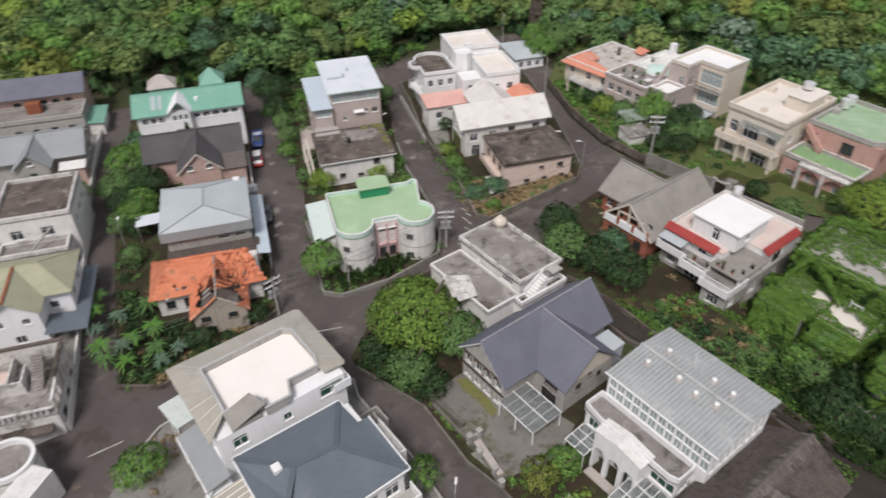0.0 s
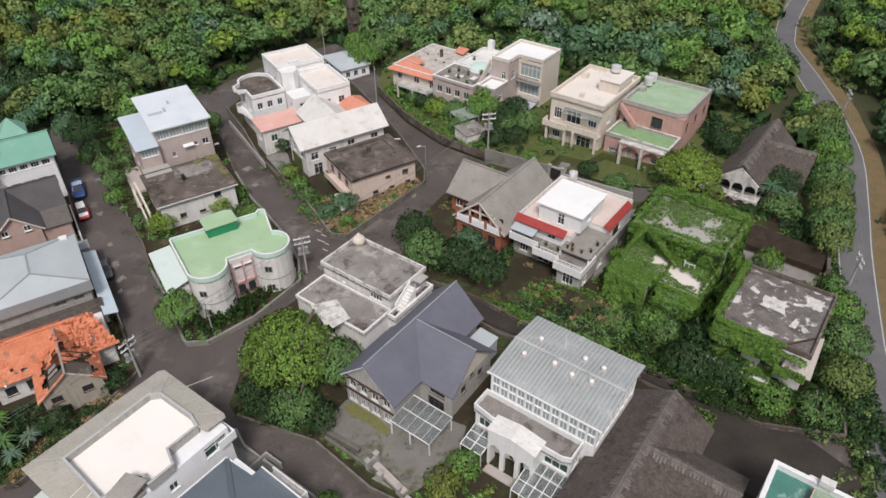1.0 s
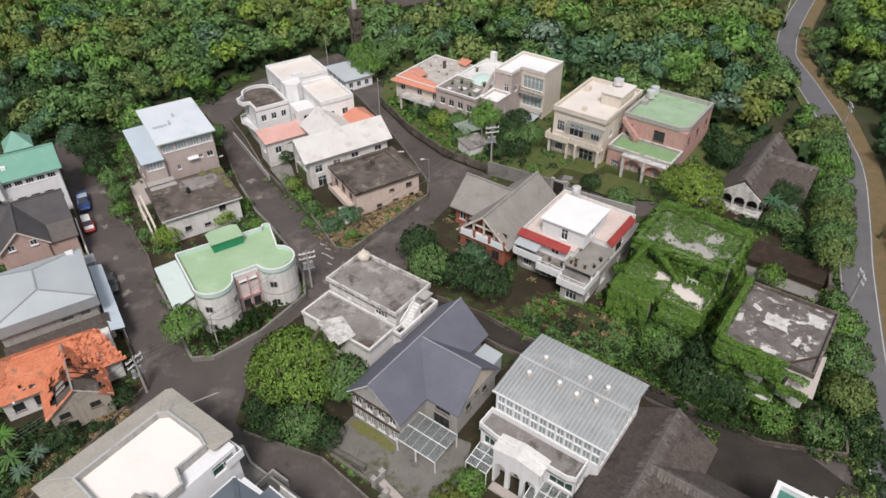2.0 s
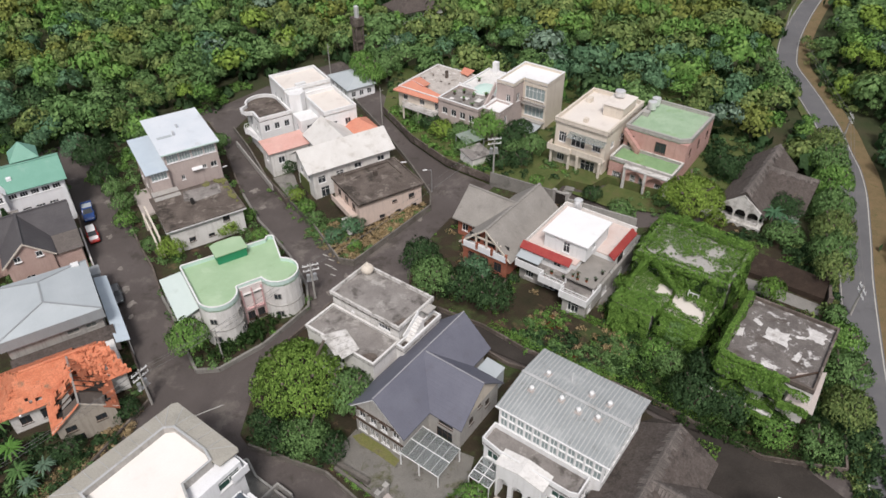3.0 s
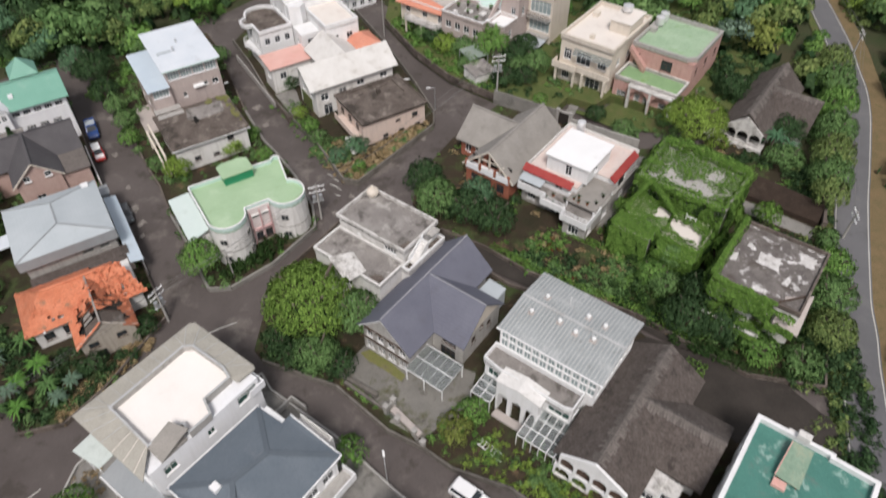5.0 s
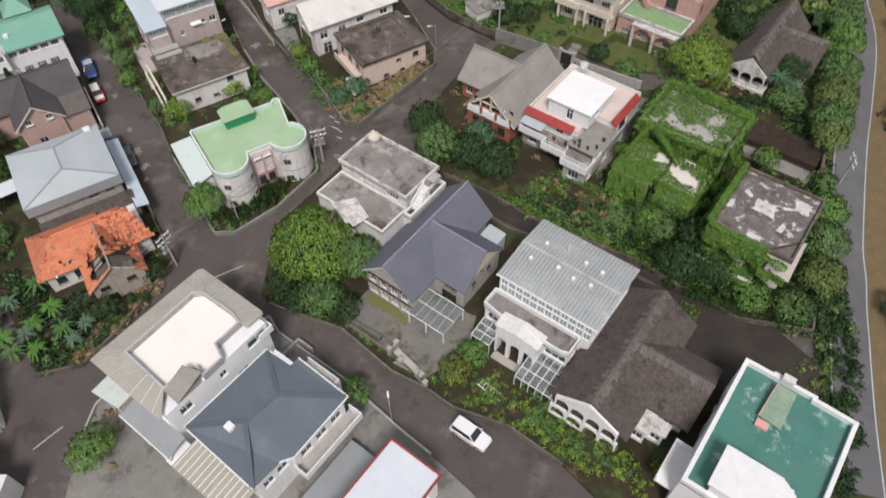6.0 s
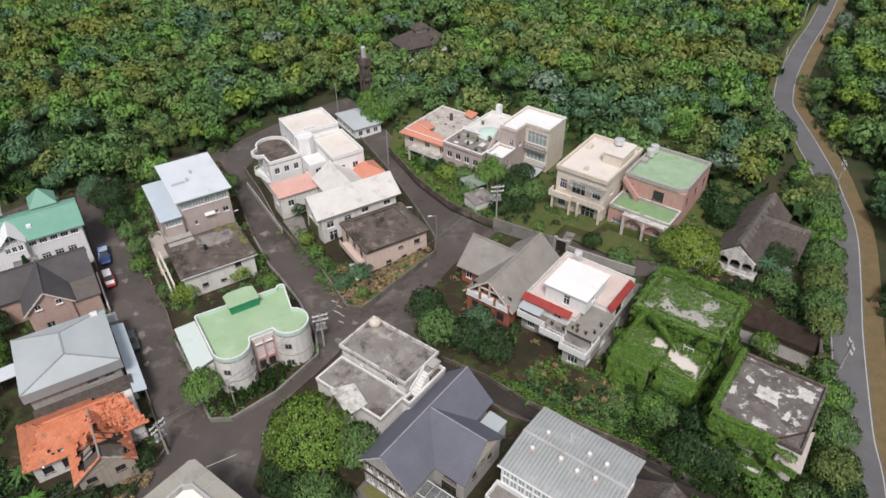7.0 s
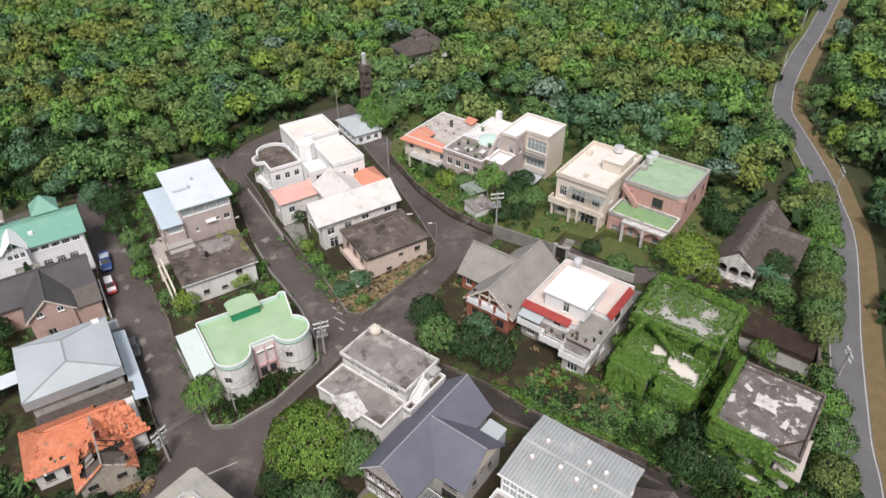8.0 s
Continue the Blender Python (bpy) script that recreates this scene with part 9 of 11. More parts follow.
# leafy floor below the crowns, dark green standing in for shade in the gaps
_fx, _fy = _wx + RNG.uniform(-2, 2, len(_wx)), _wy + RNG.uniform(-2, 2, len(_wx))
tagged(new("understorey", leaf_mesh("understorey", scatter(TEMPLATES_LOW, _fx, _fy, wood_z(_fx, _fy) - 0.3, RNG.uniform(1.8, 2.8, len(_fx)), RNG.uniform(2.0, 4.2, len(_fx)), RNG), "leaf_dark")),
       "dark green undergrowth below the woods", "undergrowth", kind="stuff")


def tree(x, y, r, height, mat, n=900, base=None, lab="", lobes=14, size=None, tall=0.8, trunk=0.18, seed=0, spread=0.66, lobe=(0.3, 0.46)):
    """A single tree: tapered trunk with limbs, and a crown of leaf clumps."""
    z = float(ground_z(x, y)) + (0.3 if base is None else base)
    t = thing("tree", x, y, z, seed * 37 % 360, lab, "tree")
    h = min(height * 0.86, r * 1.9)
    v = crown_template(100 + seed, int(360 * r ** 1.75), lobes, 0.1 / r ** 0.85, tall, spread, lobe)
    v = v * np.array([r, r, h, 1, 1, 1, 1]) + np.array([0, 0, height - h * (tall + 0.28), 0, 0, 0, 0])
    leaves("crown", v, mat, t)
    rng = random.Random(seed)
    fork = max(0.5, height - h * 1.0)
    tm = MB().tube(0, 0, -0.4, fork, trunk * 1.3, trunk * 0.8, 9, False)
    for i in range(5):
        a = 2 * math.pi * (i + rng.random() * 0.6) / 5
        end = (r * 0.5 * math.cos(a), r * 0.5 * math.sin(a), fork + (height - fork) * rng.uniform(0.45, 0.7))
        mid = (end[0] * 0.35, end[1] * 0.35, fork + (end[2] - fork) * 0.5)
        tm.beam((0, 0, fork - 0.2), mid, trunk * 1.1).beam(mid, end, trunk * 0.7)
    part("trunk", tm, "trunk_bark", t)
    return t


TREES = (
    # x, y, radius, height, leaf, clumps, label
    (-16.8, 53.3, 7.2, 12.6, "leaf_dome", 4200, "big domed yellow-green tree over the street corner"),
    (-15.6, 46.6, 3.3, 6.8, "leaf_mid", 1100, "mid green tree leaning over the street wall"),
    (-20.8, 49.6, 2.3, 4.2, "leaf_dark", 900, "dark green shrub tree below the big tree"),
    (-18.4, 47.0, 2.2, 4.4, "leaf_dark", 900, "dark green shrub tree behind the street wall"),
    (-12.6, 45.6, 2.2, 4.2, "leaf_dark", 900, "dark green shrub tree beside the yard"),
    (-11.0, 51.4, 3.4, 8.8, "leaf_mid", 1300, "grey-green tree beside the grey house"),
    (-33.6, 62.6, 3.2, 7.4, "leaf_bright", 1300, "round clipped green tree at the street corner"),
    (-42.2, 83.2, 2.5, 4.6, "leaf_lime", 900, "round yellow-green tree behind the mint roof house"),
    (-45.6, 84.2, 2.0, 3.4, "leaf_mid", 500, "green garden tree by the street wall"),
    (-60.4, 103.6, 2.8, 5.6, "leaf_dark", 900, "dark green tree beside the tiled house"),
    (-57.4, 100.0, 2.2, 4.6, "leaf_mid", 900, "bushy green tree beside the street"),
    (-54.6, 96.0, 2.4, 4.2, "leaf_mid", 700, "bushy green tree by the street wall"),
    (-52.6, 91.4, 2.0, 3.2, "leaf_bright", 500, "low bushy green tree"),
    (-64.2, 109.5, 4.4, 8.2, "leaf_dark", 1500, "dense dark green tree at the end of the street"),
    (-68.5, 112.6, 3.6, 7.0, "leaf_bluish", 1000, "grey-green tree at the edge of the woods"),
    (-59.5, 119, 3.6, 6.6, "leaf_mid", 900, "green tree at the edge of the woods"),
    (-3.0, 77.0, 3.6, 7.4, "leaf_dark", 1300, "dark green tree beside the lane"),
    (-1.4, 72.2, 3.9, 7.8, "leaf_mid", 1400, "dense mid green tree beside the lane"),
    (3.0, 70.4, 3.5, 7.0, "leaf_dark", 1100, "dark green garden tree"),
    (6.8, 68.2, 3.6, 7.0, "leaf_dark", 1200, "dark green garden tree beside the wall"),
    (4.6, 73.8, 2.9, 6.0, "leaf_bluish", 800, "dark green tree before the brick house"),
    (8.6, 111.8, 3.9, 8.2, "leaf_bright", 1300, "domed fresh green tree in the terrace garden"),
    (12.8, 109.6, 2.8, 5.0, "leaf_dark", 1000, "dark green tree in the terrace garden"),
    (16.2, 106.0, 3.2, 5.4, "leaf_mid", 1000, "dense green tree beside the cream house"),
    (10.2, 102.4, 2.6, 4.4, "leaf_dark", 900, "dark green tree above the retaining wall"),
    (14.0, 102.4, 2.6, 4.0, "leaf_dark", 900, "dark green tree in the terrace garden"),
    (4.4, 107.6, 2.4, 4.0, "leaf_mid", 900, "green tree above the retaining wall"),
    (24.8, 92.6, 1.9, 3.0, "leaf_dark", 900, "dark green shrub tree before the rose brick house"),
    (28.4, 88.4, 2.2, 3.2, "leaf_mid", 900, "green shrub tree before the arches"),
    (16.0, 96.6, 1.3, 1.9, "leaf_bright", 900, "round clipped shrub on the lawn"),
    (58.8, 83.2, 3.6, 8.4, "leaf_mid", 900, "green tree at the edge of the country road"),
    (61.7, 89.8, 3.7, 8.4, "leaf_bright", 900, "fresh green tree at the edge of the country road"),
    (64.5, 96.6, 3.7, 8.2, "leaf_mid", 900, "green tree at the edge of the country road"),
    (66.8, 103.0, 3.5, 7.6, "leaf_olive", 900, "olive green tree at the edge of the country road"),
    (-22.6, 93.4, 1.7, 3.4, "leaf_bright", 900, "fresh green shrub tree beside the pink house"),
    (-20.8, 90.2, 1.9, 3.2, "leaf_mid", 900, "green shrub tree on the corner plot"),
    (-17.4, 85.4, 1.8, 2.8, "leaf_bluish", 900, "grey-green shrub tree on the corner plot"),
    (-13.6, 83.0, 1.3, 2.0, "leaf_bright", 900, "low fresh green shrub tree on the corner plot"),
    (-25.0, 97.6, 1.5, 2.8, "leaf_lime", 900, "yellow-green shrub tree beside the pale wall"),
    (-32.6, 92.4, 1.6, 2.8, "leaf_bright", 900, "fresh green shrub tree at the street edge"),
    (-34.6, 88.6, 2.2, 3.4, "leaf_lime", 900, "yellow-green bush behind the mint roof house"),
    (-29.4, 87.0, 1.6, 2.4, "leaf_bright", 900, "fresh green bush at the street edge"),
    (41.8, 83.4, 1.7, 3.4, "leaf_lime", 900, "yellow-green tree before the arched galleries"),
    (46.8, 95.0, 3.0, 5.6, "leaf_dark", 900, "dark green tree beside the rose brick house"),
    (28.6, 49.6, 3.4, 7.4, "leaf_dark", 900, "dark green tree before the derelict house"),
    (32.4, 48.2, 2.8, 5.6, "leaf_dark", 900, "dark green tree at the garden corner"),
    (26.4, 57.4, 2.4, 4.4, "leaf_bright", 900, "fresh green tree in the overgrown garden"),
    (14.6, 112.4, 3.0, 4.8, "leaf_dark", 1000, "dark green tree in the terrace garden"),
    (13.0, 106.0, 2.4, 3.8, "leaf_mid", 800, "green tree in the terrace garden"),
    (11.2, 108.0, 2.2, 3.6, "leaf_dark", 600, "dark green shrub tree in the garden"),
    (3.6, 113.0, 2.8, 4.4, "leaf_mid", 900, "bushy green tree before the beige house"),
    (-1.6, 117.4, 2.6, 4.2, "leaf_dark", 900, "dark green tree before the beige house"),
    (-6.4, 123.6, 2.4, 3.8, "leaf_bright", 900, "fresh green tree behind the retaining wall"),
    (0.2, 114.6, 3.0, 4.4, "leaf_lime", 1000, "yellow-green flowering tree on the terrace"),
    (-3.6, 119.8, 2.4, 3.6, "leaf_mid", 700, "green tree beside the retaining wall"),
    (-15.6, 141, 4.2, 8.2, "leaf_bright", 1300, "feathery fresh green bamboo clump"),
    (-12.2, 144.5, 4.8, 9.4, "leaf_mid", 1300, "tall feathery bamboo clump beside the shed"),
    (-17.6, 145.6, 3.8, 8.8, "leaf_bright", 1300, "feathery fresh green bamboo clump"),
    (38.4, 86.2, 6.0, 8.2, "leaf_lime", 2600, "wide yellow-green tree before the arcaded house"),
    (53.0, 85.4, 3.4, 5.4, "leaf_dark", 1100, "dark tree beside the arcaded house"),
    (56.5, 77.6, 3.7, 8.4, "leaf_olive", 1000, "olive green tree near the road"),
    (54.0, 72.6, 3.6, 8.2, "leaf_mid", 900, "green tree near the road"),
    (52.6, 69.4, 3.0, 7.0, "leaf_olive", 900, "olive green tree above the brown bank"),
    (50.3, 62.2, 1.7, 3.6, "leaf_mid", 600, "small green tree between the drive and the road"),
    (50.2, 78.8, 3.2, 4.6, "leaf_mid", 900, "green tree beside the lane"),
    (31.2, 53.4, 3.2, 6.6, "leaf_dark", 1200, "dark green tree beside the derelict house"),
    (27.6, 55.6, 2.2, 4.2, "leaf_mid", 900, "mid green tree in the overgrown garden"),
    (29.4, 60.2, 2.2, 4.4, "leaf_mid", 700, "green tree before the vine-covered house"),
    (43.4, 66.0, 2.0, 5.4, "vine", 700, "bright green tree between two derelict houses"),
    (46.0, 51.6, 3.5, 7.4, "leaf_mid", 1000, "green tree beside the derelict house"),
    (44.2, 46.6, 3.2, 6.6, "leaf_olive", 900, "olive green tree near the road"),
    (47.8, 56.4, 3.3, 7.2, "leaf_bright", 900, "fresh green tree near the road"),
    (40.2, 43.2, 2.6, 4.2, "leaf_mid", 800, "green tree at the garden corner"),
    (36.0, 45.0, 2.6, 4.2, "leaf_bright", 800, "fresh green tree at the garden corner"),
    (-10.4, 34.2, 1.9, 4.0, "leaf_bright", 600, "small round fresh green tree beside the balcony"),
    (0.8, 36.6, 2.2, 3.8, "leaf_gold", 800, "yellowing garden tree behind the wall"),
    (3.0, 38.8, 2.0, 3.4, "leaf_bright", 600, "green garden tree before the white porch"),
    (-38.6, 28.2, 3.3, 4.6, "leaf_bright", 1300, "round green tree in the street corner bed"),
    (-76.0, 79.6, 4.8, 7.4, "leaf_bright", 1300, "spreading fresh green tree between the western houses"),
    (-72.6, 72.6, 4.6, 6.8, "leaf_mid", 1300, "spreading green tree beside the side street"),
    (-69.4, 74.4, 4.2, 7.0, "leaf_dark", 1300, "dense dark green tree beside the slate roof house"),
    (-66.2, 67.0, 3.6, 5.6, "leaf_bright", 1000, "fresh green tree beside the white canopy"),
    (-77.6, 85.0, 4.0, 6.4, "leaf_bluish", 1000, "grey-green tree beside the side street"),
    (-71.6, 76.4, 4.4, 6.8, "leaf_mid", 1300, "broad green tree between the houses"),
    (-74.6, 80.6, 4.0, 6.4, "leaf_bright", 1300, "broad fresh green tree between the houses"),
    (-69.6, 69.6, 3.4, 5.6, "leaf_dark", 1300, "dark green tree behind the metal roof house"),
    (-67.2, 64.4, 2.6, 4.6, "leaf_mid", 1300, "green tree by the dirt lane"),
    (-67.6, 70.2, 3.2, 5.4, "leaf_bright", 1000, "fresh green tree beside the metal roofed house"),
    (-74.2, 81.4, 3.2, 6.0, "leaf_mid", 1000, "green tree beside the side street"),
    (-64.2, 64.4, 2.4, 4.2, "leaf_dark", 700, "dark green tree beside the side street"),
    (-61.2, 58.8, 2.0, 3.4, "leaf_mid", 500, "green tree beside the side street"),
    (-86.5, 68.5, 3.0, 5.6, "leaf_bright", 900, "fresh green tree between the western houses"),
    (-79.4, 70.0, 2.6, 4.6, "leaf_mid", 700, "green tree beside the stained white house"),
    (-38.5, 52.2, 2.0, 3.4, "leaf_dark", 500, "dark green tree behind the utility pole"),
    (-43.0, 46.6, 2.2, 3.0, "leaf_dark", 600, "dark green bush tree before the broken house"),
    (-14.4, 87.6, 2.4, 3.4, "leaf_bluish", 700, "spreading green shrub tree on the corner plot"),
    (-27.8, 106.8, 1.6, 3.0, "leaf_dark", 500, "small dark green tree by the yard gate"),
    (-43.2, 116.6, 2.2, 3.6, "leaf_mid", 500, "green tree beside the tiled house"),
)
for _i, (_x, _y, _r, _h, _m, _n, _lab) in enumerate(TREES):
    tree(_x, _y, _r, _h, _m, int(_n * 2.6), None if not inside(PLOT_TERRACE, _x, _y) else 1.4, _lab, 22 + int(_r * _r * 5), 0.17 / _r + 0.012, 0.8, 0.1 + _r * 0.035, _i, 0.76, (0.62 / (_r + 0.8), 1.05 / (_r + 0.8)))


def conifer(x, y, r, h, seed, lab):
    t = thing("tree", x, y, float(ground_z(x, y)) + 0.3, 0, lab, "tree")
    rng = np.random.default_rng(seed)
    n = 700
    k = rng.random(n) ** 0.7
    a = rng.uniform(0, 2 * np.pi, n)
    rr = r * (1 - k) * rng.uniform(0.75, 1.1, n) * (0.8 + 0.2 * np.sin(k * 40))
    p = np.stack([rr * np.cos(a), rr * np.sin(a), 0.6 + (h - 0.6) * k], 1)
    nor = np.stack([np.cos(a), np.sin(a), np.full(n, 0.6)], 1)
    leaves("crown", cards(p, nor, 0.3, rng), "leaf_dark", t)
    part("trunk", MB().tube(0, 0, -0.3, h * 0.9, 0.16, 0.03, 8), "trunk_bark", t)


conifer(-66.4, 84.0, 2.2, 8.6, 3, "tall dark green conifer beside the slate roof house")
conifer(-68.0, 86.4, 1.6, 7.0, 4, "dark green conifer beside the slate roof house")


def banana(x, y, s, seed, lab, mat="leaf_mid", frond=False):
    """A plant of long arched leaves round a soft stem."""
    t = thing("banana_plant" if not frond else "palm", x, y, float(ground_z(x, y)) + 0.3, 0, lab, "plant")
    rng = random.Random(seed)
    part("stem", MB().tube(0, 0, -0.3, s * 0.95, 0.14, 0.09, 8), "trunk_bark", t)
    for i in range(28):
        lm = MB()
        a = 2 * math.pi * i / 28 + rng.uniform(-0.3, 0.3)
        up, length = rng.uniform(0.2, 1.35), s * rng.uniform(0.55, 0.95)
        prev = None
        n = 7
        for j in range(n + 1):
            q = j / n
            d = length * q * math.cos(up * (1 - q * 0.6))
            z = s * 0.9 + length * (math.sin(up) * q - 0.75 * q * q)
            w = (0.09 if frond else 0.14) * s / 2.2 * math.sin(math.pi * min(1, q * 0.92 + 0.08)) ** 0.6 + 0.02
            cx, cy = d * math.cos(a), d * math.sin(a)
            sx, sy = -math.sin(a) * w, math.cos(a) * w
            cur = [(cx + sx, cy + sy, z - w * 0.35), (cx, cy, z), (cx - sx, cy - sy, z - w * 0.35)]
            if prev:
                lm.add(prev + cur, [(0, 1, 4, 3), (1, 2, 5, 4)])
            prev = cur
        part("leaf", lm, mat, t)


for _i, (_x, _y, _s) in enumerate(((-58.4, 46.6, 2.6), (-56.2, 44.2, 2.4), (-60.2, 49.8, 2.3), (-53.6, 41.6, 2.7), (-51.4, 42.8, 2.3), (-51.8, 40.0, 2.5), (-49.4, 40.6, 2.2), (-55.2, 47.4, 2.2), (-47.0, 43.5, 2.5), (-51.0, 44.0, 2.5), (-44.6, 44.4, 2.2), (-52.8, 50.1, 2.4), (-49.4, 46.4, 2.6), (-45.4, 42.0, 2.0))):
    banana(_x, _y, _s * 0.78, _i, "pale green banana plant with long arched leaves", ("leaf_bright", "leaf_silver", "leaf_mid")[_i % 3])
for _i, (_x, _y, _s) in enumerate(((49.8, 82.6, 3.0), (51.4, 80.8, 2.6), (-54.0, 112.6, 2.8), (-51.4, 114.4, 2.6), (-56.6, 111.6, 2.4))):
    banana(_x, _y, _s, 20 + _i, "dark green palm with long arched fronds", "leaf_bluish", True)


FOOT.append((Matrix.Translation((43, 72.2, 0)) @ Matrix.Rotation(math.radians(-37), 4, "Z"), 0, 9.6, -3.4, 2.2))  # the drive and its bank stay clear


def thicket(poly, n, rad, hgt, mat, lab, lift=0.25, seed=1, grow=0.5, mask=None, avoid=True):
    """Low growth on a plot, in patches, clear of the houses."""
    rng = np.random.default_rng(seed)
    xs, ys = [p[0] for p in poly], [p[1] for p in poly]
    x, y = rng.uniform(min(xs), max(xs), n * 5), rng.uniform(min(ys), max(ys), n * 5)
    ok = inside(poly, x, y)
    if avoid:
        ok &= ~in_house(x, y, grow)
    if mask:
        ok &= np.array([noise.noise(Vector((a * mask[0], b * mask[0], seed * 1.7))) > mask[1] for a, b in zip(x, y)])
    x, y = x[ok][:n], y[ok][:n]
    if not len(x):
        return
    r = rng.uniform(*rad, len(x))
    v = scatter(TEMPLATES_BUSH, x, y, ground_z(x, y) + lift - 0.1, r, r * rng.uniform(*hgt, len(x)), rng)
    tagged(new("shrubs", leaf_mesh("shrubs", v, mat)), lab, "shrubs", kind="stuff")


thicket(PLOT_EAST, 237, (0.5, 1.4), (0.7, 1.2), "leaf_dark", "dark green shrubs and weeds in the overgrown gardens", 0.4, 1, 0.6, (0.09, 0.0))
thicket(PLOT_EAST, 86, (0.4, 1.1), (0.6, 1.1), "leaf_bright", "fresh green weeds in the overgrown gardens", 0.4, 2, 0.5, (0.11, 0.0))
thicket(PLOT_EAST, 144, (0.4, 0.9), (0.5, 0.9), "dry_leaf", "dry brown grass tufts in the gardens", 0.4, 3, 0.5, (0.1, 0.1))
thicket([(9, 60), (23, 50.5), (24, 53), (12, 66)], 5, (0.4, 0.8), (0.7, 1.2), "red_leaf", "reddish garden shrubs before the white house", 0.4, 4)
thicket([(38, 40), (46, 40), (56, 78), (51, 80), (44, 58)], 172, (0.7, 1.7), (0.8, 1.4), "leaf_dark", "dense green shrubs beside the country road", 0.3, 5, 0.8)
thicket([(38, 40), (46, 40), (56, 78), (51, 80), (44, 58)], 86, (0.6, 1.3), (0.8, 1.3), "leaf_olive", "olive green shrubs beside the country road", 0.3, 6, 0.8)
thicket([(23, 52), (30, 45), (44, 44), (40, 52), (30, 52), (25, 58), (19.6, 57.6)], 108, (0.6, 1.4), (0.7, 1.3), "vine_shade_and_shrub", "dark overgrown shrubs in the garden", 0.4, 7, 0.3)
thicket(PLOT_ROUND, 302, (0.4, 1.3), (0.6, 1.2), "leaf_mid", "green shrubs round the mint roof house", 0.3, 8, 0.4, (0.12, -0.2))
thicket(PLOT_ROUND, 79, (0.4, 1.0), (0.6, 1.0), "leaf_bright", "fresh green weeds between the houses", 0.3, 9, 0.4, (0.12, 0.05))
thicket([(-30.6, 60.6), (-24.4, 64.6), (-20, 71), (-23, 72), (-27, 66), (-31, 63.4)], 79, (0.5, 1.0), (1.2, 2.4), "vine_shade_and_shrub", "dark green hedge plants at the foot of the house", 0.3, 10, 0.1)
thicket([(-22.8, 88), (-16.2, 80.2), (-13.4, 80), (-8.6, 85.6), (-2.2, 92.8), (-8, 92), (-18, 92)], 122, (0.4, 1.1), (0.5, 1.0), "leaf_mid", "green weeds on the corner plot", 0.35, 11, 0.2, (0.15, -0.05))
thicket([(-22.8, 88), (-16.2, 80.2), (-13.4, 80), (-8.6, 85.6), (-2.2, 92.8), (-5, 95), (-8, 92), (-18, 90)], 136, (0.35, 0.85), (0.5, 0.9), "dry_leaf", "dry brown grass tufts on the corner plot", 0.35, 12, 0.2)
thicket([(-31, 101.6), (-24, 91), (-20.5, 92.5), (-24.6, 101.6)], 50, (0.35, 0.8), (0.6, 1.0), "leaf_bright", "fresh green yard plants", 0.35, 13, 0.3)
thicket(PLOT_WEST, 187, (0.5, 1.3), (0.6, 1.2), "leaf_mid", "green bushes between the western houses", 0.3, 14, 0.5, (0.1, -0.05))
thicket([(-62, 57), (-57, 47), (-49, 38.6), (-44, 39.4), (-37.6, 50), (-41, 54), (-50, 48), (-56, 52)], 144, (0.5, 1.2), (0.6, 1.1), "leaf_dark", "dark green undergrowth before the broken house", 0.3, 15, 0.3)
thicket([(-46, 41), (-43.4, 39.6), (-37, 50), (-37.4, 54), (-41, 50)], 57, (0.35, 0.8), (0.5, 0.8), "dry_leaf", "dry brown weeds along the street edge", 0.3, 16, 0.3)
thicket(PLOT_TERRACE, 216, (0.5, 1.3), (0.6, 1.1), "leaf_mid", "green garden shrubs on the terrace", 1.45, 17, 0.5, (0.12, 0.02))
thicket([(-11, 126), (-5.2, 115.6), (1.4, 106.4), (9, 99.4), (13, 104), (2, 118), (-8, 130)], 108, (0.6, 1.4), (0.7, 1.2), "leaf_bright", "fresh green shrubs behind the retaining wall", 1.4, 18, 0.4)
thicket([(26, 86.6), (37, 85.4), (46, 91), (44, 96), (30, 92)], 64, (0.6, 1.3), (0.7, 1.2), "leaf_mid", "green shrubs before the rose brick house", 0.35, 19, 0.4)
thicket([(-22.4, 47.8), (-13, 43.6), (-12, 47), (-15, 56), (-22, 58)], 86, (0.5, 1.2), (0.6, 1.1), "leaf_dark", "dark green undergrowth below the big tree", 0.35, 20, 0.2)
thicket([(-12.6, 43.6), (-8, 40), (-8, 40.8), (-12.4, 44.4)], 22, (0.3, 0.6), (0.6, 1.0), "leaf_bright", "small green plants in the front yard beds", 0.35, 21, 0.1)
thicket([(-2.6, 35.6), (6.2, 30.8), (12, 27), (14.6, 32), (6, 38.4), (1.6, 42)], 46, (0.35, 0.9), (0.5, 0.9), "leaf_bright", "fresh green weeds in the front garden", 0.35, 22, 0.6, (0.2, 0.0))
thicket([(-2.6, 35.6), (6.2, 30.8), (14, 28), (22, 22), (26, 34), (16, 33), (6, 36)], 44, (0.4, 0.9), (0.5, 0.9), "leaf_mid", "green weeds in the front garden", 0.35, 23, 0.6, (0.2, 0.0))
thicket([(-41, 30), (-40.4, 33.6), (-37.6, 34.4), (-36, 26)], 17, (0.4, 0.8), (0.6, 1.0), "dry_leaf", "dry brown plants in the corner bed", 0.3, 24)
thicket([(-70, 126), (-79, 119), (-93, 108), (-96, 112), (-80, 132), (-66, 132)], 144, (0.7, 1.8), (0.4, 0.8), "leaf_bright", "bright green grassy scrub at the woods' edge", 0.1, 25, 0.3)
